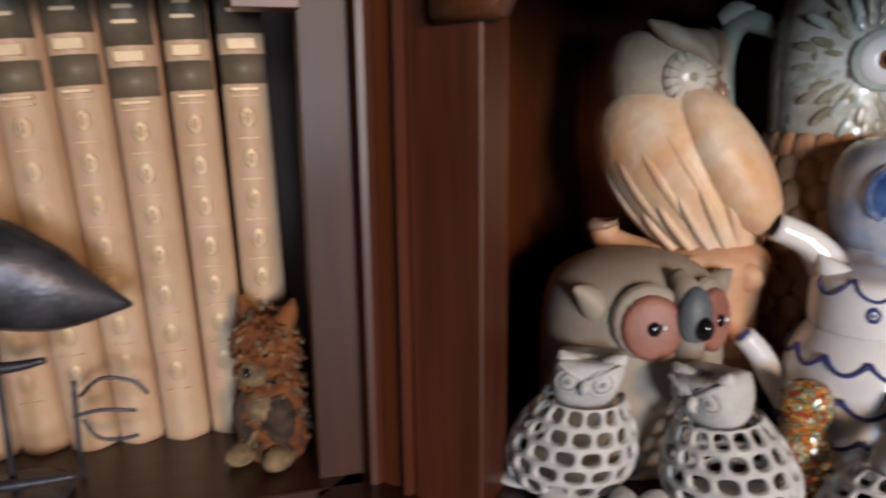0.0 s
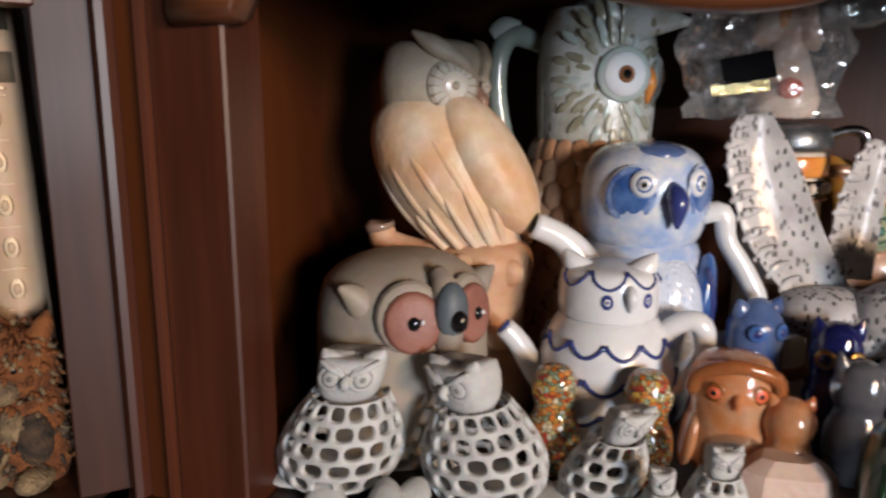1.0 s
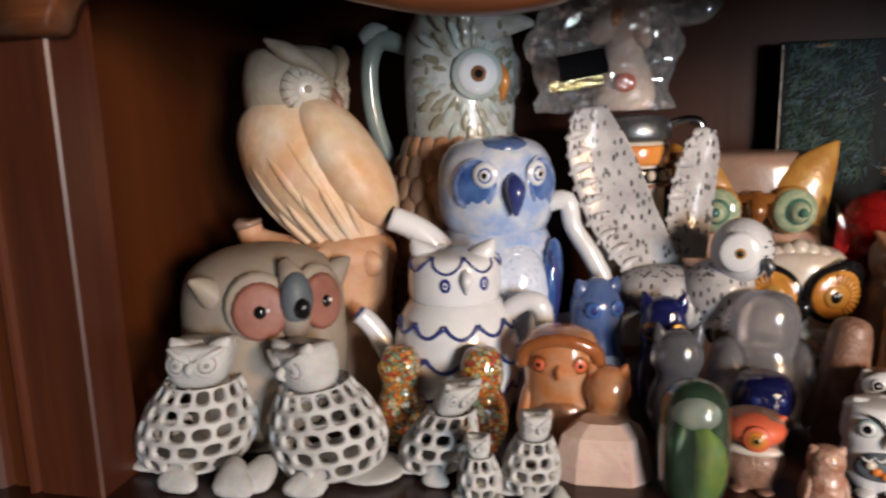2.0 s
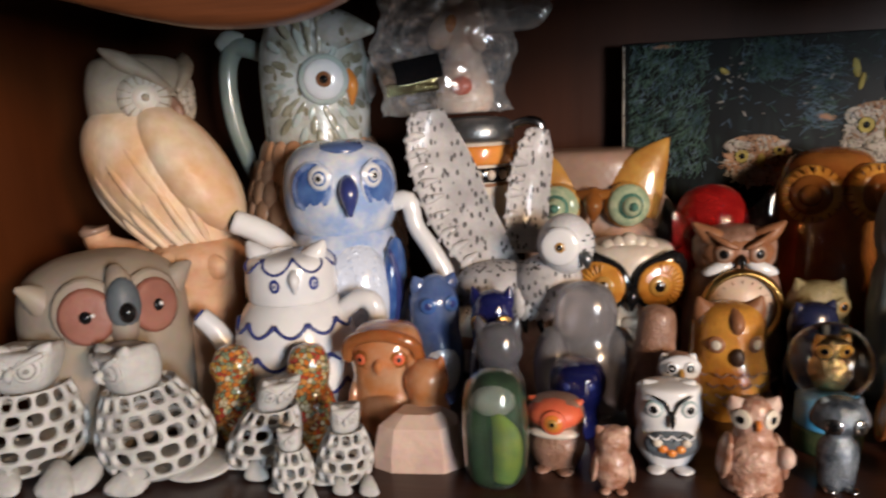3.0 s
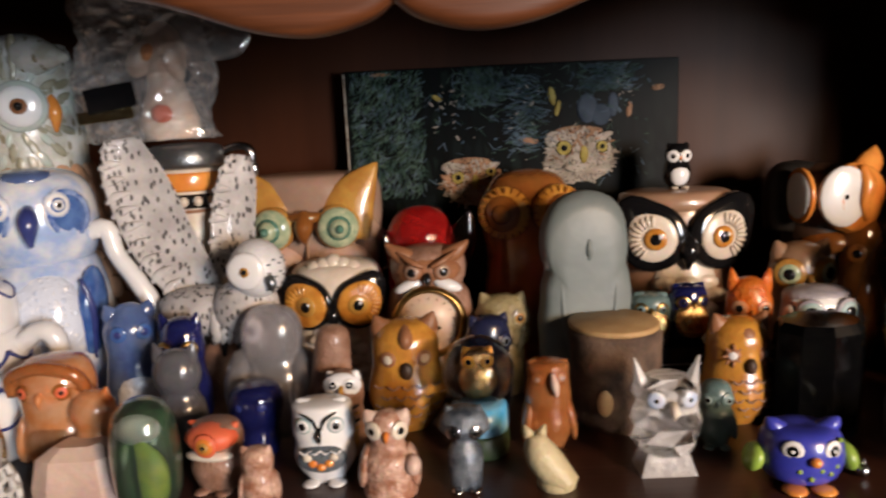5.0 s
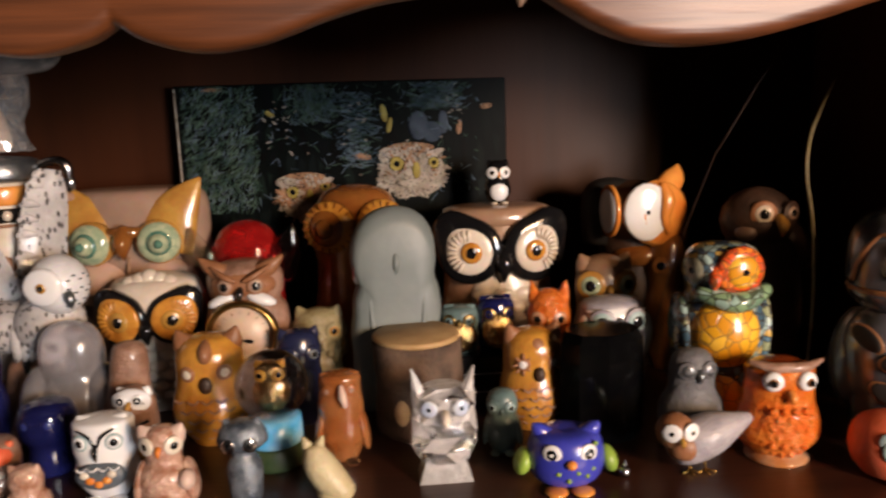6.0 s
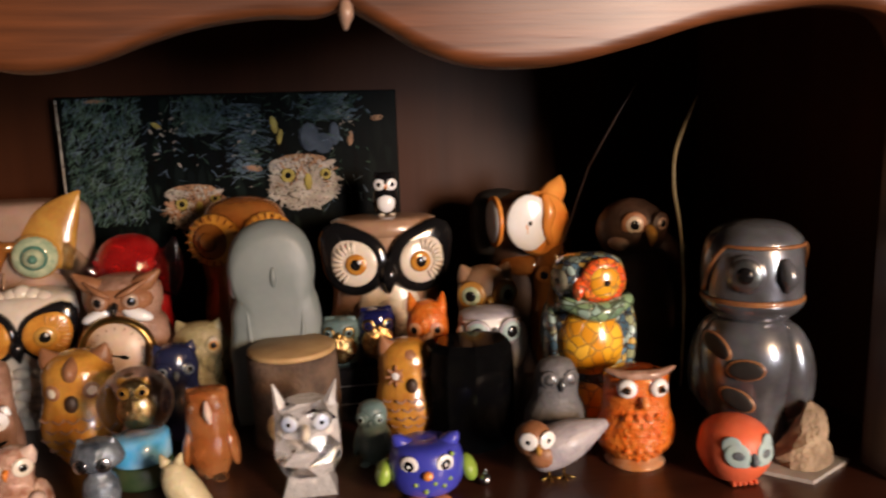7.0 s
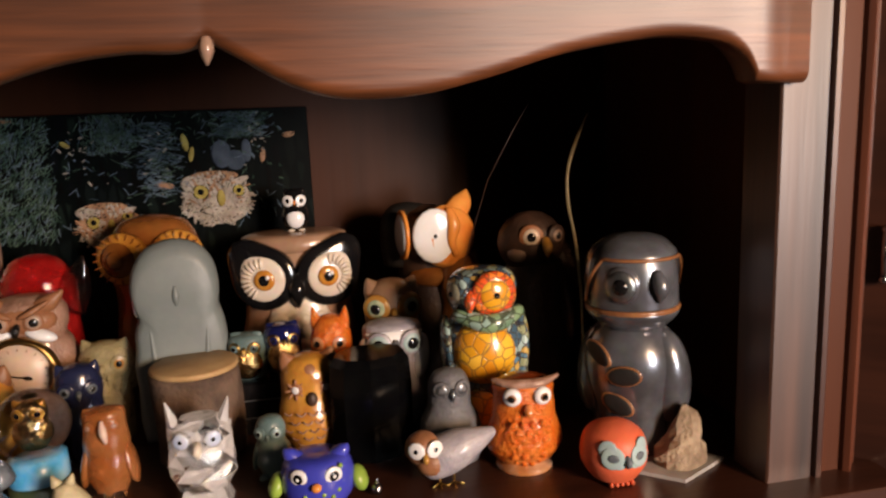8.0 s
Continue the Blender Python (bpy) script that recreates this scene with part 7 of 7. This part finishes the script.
    for cx, cz, k, m2, brow in ((0.0465, 0.1505, 1.1, pale, pale), (-0.0345, 0.1330, 0.95, tawny, pale)):
        t = Shape()
        for x2, z2, a2, b2, m4 in ((0.003, -0.004, 0.0235, 0.0150, m2), (0.004, -0.014, 0.0190, 0.0085, brow), (-0.004, 0.008, 0.0170, 0.0060, brow), (0.002, 0.0115, 0.0170, 0.0040, tawny)):
            t.ball((cx + x2 * k, -0.0026, cz + z2 * k), (a2 * k, 0.0004, b2 * k), m4, n=16)
        for j in range(240):
            a, r = rng.uniform(0, 6.283), math.sqrt(rng.uniform(0.05, 1.12))
            low = math.sin(a) * r < -0.15
            t.ball((cx + (0.003 + 0.0240 * r * math.cos(a)) * k, -0.0029 - 0.000002 * j, cz + (-0.005 + 0.0175 * r * math.sin(a)) * k), (rng.uniform(0.0006, 0.0012) * k, 0.0003, rng.uniform(0.0014, 0.0032) * k), rng.choice((m2, brow, tawny) if not low else (brow, brow, pale, m2)), rot=(0, rng.gauss(math.degrees(math.pi / 2 - a), 25), 0), n=6)
        for q, rr in ((-0.0075, 0.0056), (0.0185, 0.0044)):
            t.ball((cx + q * k, -0.0030, cz + 0.0075 * k), (0.008 * k, 0.0006, 0.0025 * k), brow, rot=(0, 14 if q < 0 else -20, 0), n=8)
            t.eye((cx + q * k, -0.0033, cz + 0.001 + (0.15 * q * k if cx < 0 else 0)), rr * k, ((1, night), (0.86, straw), (0.42, night)), deep=0.05)
        t.ball((cx + 0.006 * k, -0.0036, cz - 0.004 * k), (0.003 * k, 0.0006, 0.006 * k), straw, n=8)
        t.ball((cx + 0.006 * k, -0.0034, cz - 0.014 * k), (0.016 * k, 0.0006, 0.0035 * k), brow, rot=(0, 8, 0), n=8)
        t.done("printed_owl", I4, ob, "speckled owl head in the print")


picture()
for m in bpy.data.materials:
    if m.name.startswith("printed") or m.name == "fir_twigs_print":
        m.node_tree.nodes["Principled BSDF"].inputs["Specular IOR Level"].default_value = 0.07 if m.name == "fir_twigs_print" else 0.04
        m.node_tree.nodes["Principled BSDF"].inputs["Roughness"].default_value = 0.42


# ---------------------------------------------------------------- the slanted wing: books and figures
def book(k, x, w, h, y, lean):
    ob = root("book", WING @ pose(x, y, 0, 0, lean, 0), "tall cream leather-bound book with a faded grey-brown label and gilt ornaments", "book", "row of books in the slanted wing")
    n = 9
    out = [(-w / 2 + w * j / n, -0.006 * math.sin(math.pi * j / n)) for j in range(n + 1)]
    s = Shape()
    s.rings([[(a, b, z) for a, b in out + [(w / 2, 0.11), (-w / 2, 0.11)]] for z in (0, 0.003, h - 0.003, h)], SPINE)
    s.done("binding", I4, ob)
    l = Shape()
    l.rings([[(a * 1.0, b - 0.0006, z) for a, b in out] + [(w / 2, 0.004, z), (-w / 2, 0.004, z)] for z in (h - 0.0615, h - 0.047)], SPINETOP, flat=False)
    l.done("label", I4, ob, "faded grey-brown spine label")
    # upper label: its grey-brown also includes the shadow over the book tops
    l = Shape()
    l.rings([[(a * 1.0, b - 0.0006, z) for a, b in out] + [(w / 2, 0.004, z), (-w / 2, 0.004, z)] for z in (h - 0.037, h - 0.002)], SPINETOP, flat=False)
    l.done("label", I4, ob, "faded grey-brown spine label")
    g = Shape()
    for z, hh in ((h - 0.042, 0.0055), (h - 0.0640, 0.0020), (h - 0.0675, 0.0006)):
        g.box((0, -0.0056, z), (w * 0.62, 0.0022, hh), GILT, edge=0.3)
    for j in range(7):
        z = h - 0.078 - j * 0.021
        g.ball((0, -0.0058, z), (w * 0.17, 0.0004, 0.0058), GILT, n=8)
        g.ball((0, -0.0062, z), (w * 0.08, 0.0008, 0.003), SPINE, n=8)
        g.box((0, -0.0056, z - 0.0105), (w * 0.5, 0.0014, 0.0006), GILT, edge=0.3)
    for j in range(3):
        g.box((0, -0.0062, h - 0.012 - j * 0.007), (w * (0.5 - 0.1 * (j % 2)), 0.0012, 0.002), GILT, edge=0.3)
    g.done("gilt_ornament", I4, ob, "gilt bars and rosettes")


for k in range(9):
    book(k, -0.040 - 0.0238 * k, 0.0222 - 0.0010 * (k % 2), 0.250 - 0.003 * (k % 3), 0.066 + 0.002 * (k % 2), -1.5 - 0.7 * min(k, 5))

s = Shape()
s.lathe([(0.017, 0.016, 0), (0.020, 0.019, 0.01), (0.019, 0.018, 0.03), (0.016, 0.015, 0.045), (0.010, 0.010, 0.05)], FUR)
s.ball((0, -0.004, 0.058), (0.0195, 0.018, 0.018), FUR)
s.ball((0, -0.019, 0.050), (0.009, 0.008, 0.007), FURPALE)
s.ball((0, -0.026, 0.052), 0.0026, BLACK)
for q in (-1, 1):
    s.tube([(q * 0.010, 0, 0.070), (q * 0.015, 0, 0.078), (q * 0.017, 0, 0.084)], [0.007, 0.005, 0.001], FUR)
    s.ball((q * 0.0075, -0.0185, 0.060), 0.0022, BLACK)
    s.ball((q * 0.012, -0.018, 0.006), (0.009, 0.013, 0.006), FURPALE)
    s.ball((q * 0.010, -0.012, 0.024), (0.010, 0.009, 0.014), FURDARK)
s.ball((0, -0.014, 0.030), (0.010, 0.008, 0.010), FURPALE)
rng = random.Random(4)
for k in range(420):
    a, z = rng.uniform(0, 6.283), rng.uniform(0.006, 0.078)
    r = float(np.interp(z, [0, 0.01, 0.03, 0.045, 0.05, 0.06, 0.07, 0.078], [0.016, 0.0195, 0.0185, 0.016, 0.017, 0.0185, 0.0155, 0.007]))
    out, d = Vector((math.cos(a), math.sin(a), 0)), Vector((math.cos(a) * 0.7 + rng.uniform(-0.4, 0.4), math.sin(a) * 0.7 + rng.uniform(-0.4, 0.4), rng.uniform(-1.0, 0.1))).normalized()
    c = out * r + Vector((0, -0.003 if z > 0.045 else 0, z))
    n = rng.uniform(0.0028, 0.0055)
    # more dark hairs low down: shadow on the lower body put into the colour
    s.tube([tuple(c - d * 0.001), tuple(c + d * n * 0.5 + out * 0.001), tuple(c + d * n)], [0.0016, 0.0012, 0.0002], FURDARK if z < 0.03 and rng.random() < 0.5 else rng.choice((FUR, FUR, FURPALE)), n=5, sub=1)
s.verts = [(0.86 * a, 0.86 * b, c) for a, b, c in s.verts]
s.done("toy_fox", WING @ pose(-0.041, 0.034, 0, 0, 0, -30), None, "small shaggy russet fox toy beside the books", "toy", "figures before the books")

# dark bronze bird before the books, on a wire stand
s = Shape()
s.tube([(-0.078, 0, 0.160), (-0.068, -0.002, 0.128), (-0.052, -0.004, 0.110), (-0.030, -0.004, 0.100), (-0.016, -0.004, 0.095), (0.004, -0.002, 0.090)], [0.010, 0.018, 0.024, 0.020, 0.013, 0.001], IRON, flat_y=0.6)
s.ball((-0.076, -0.004, 0.152), (0.014, 0.012, 0.026), IRON)
s.tube([(-0.074, 0, 0.160), (-0.066, 0, 0.176), (-0.060, 0, 0.184)], [0.010, 0.008, 0.001], IRON)
s.ball((-0.068, -0.010, 0.117), (0.020, 0.014, 0.020), PEWTER)
s.tube([(-0.055, 0, 0.10), (-0.055, 0, 0.05), (-0.055, 0, 0.004)], 0.0016, IRON, n=6)
s.lathe([(0.024, 0), (0.025, 0.003), (0.02, 0.0045), (0.001, 0.005)], IRON, pose(-0.055, 0, 0), sub=1)
s.tube([(-0.075, -0.004, 0.067), (-0.050, -0.004, 0.066), (-0.034, -0.004, 0.068)], [0.003, 0.0028, 0.0016], IRON, n=8)
s.tube([(-0.075, -0.008, 0.0120), (-0.050, -0.008, 0.0118), (-0.026, -0.008, 0.0125)], [0.0028, 0.0026, 0.0015], IRON, n=8)
s.done("bronze_bird", WING @ pose(-0.104, 0.018, 0), None, "dark bronze bird with pointed tail on a stand", "figurine", "figures before the books")
s = Shape()
s.tube([(-0.012, 0, 0.043), (-0.002, 0, 0.051), (0.012, 0, 0.048), (0.018, 0, 0.041)], 0.0010, IRON, n=6)
s.tube([(-0.016, 0, 0.033), (-0.004, 0, 0.035), (0.012, 0, 0.033)], 0.0010, IRON, n=6)
s.tube([(-0.012, 0, 0.031), (-0.006, 0, 0.021), (0.004, 0, 0.019), (0.012, 0, 0.020)], 0.0010, IRON, n=6)
s.tube([(-0.014, 0, 0.051), (-0.015, 0, 0.02), (-0.015, 0, 0.0)], 0.0012, IRON, n=6)
s.done("wire_figure", WING @ pose(-0.118, 0.030, 0.0), None, "bent dark wire figure before the books", "figurine", "figures before the books")
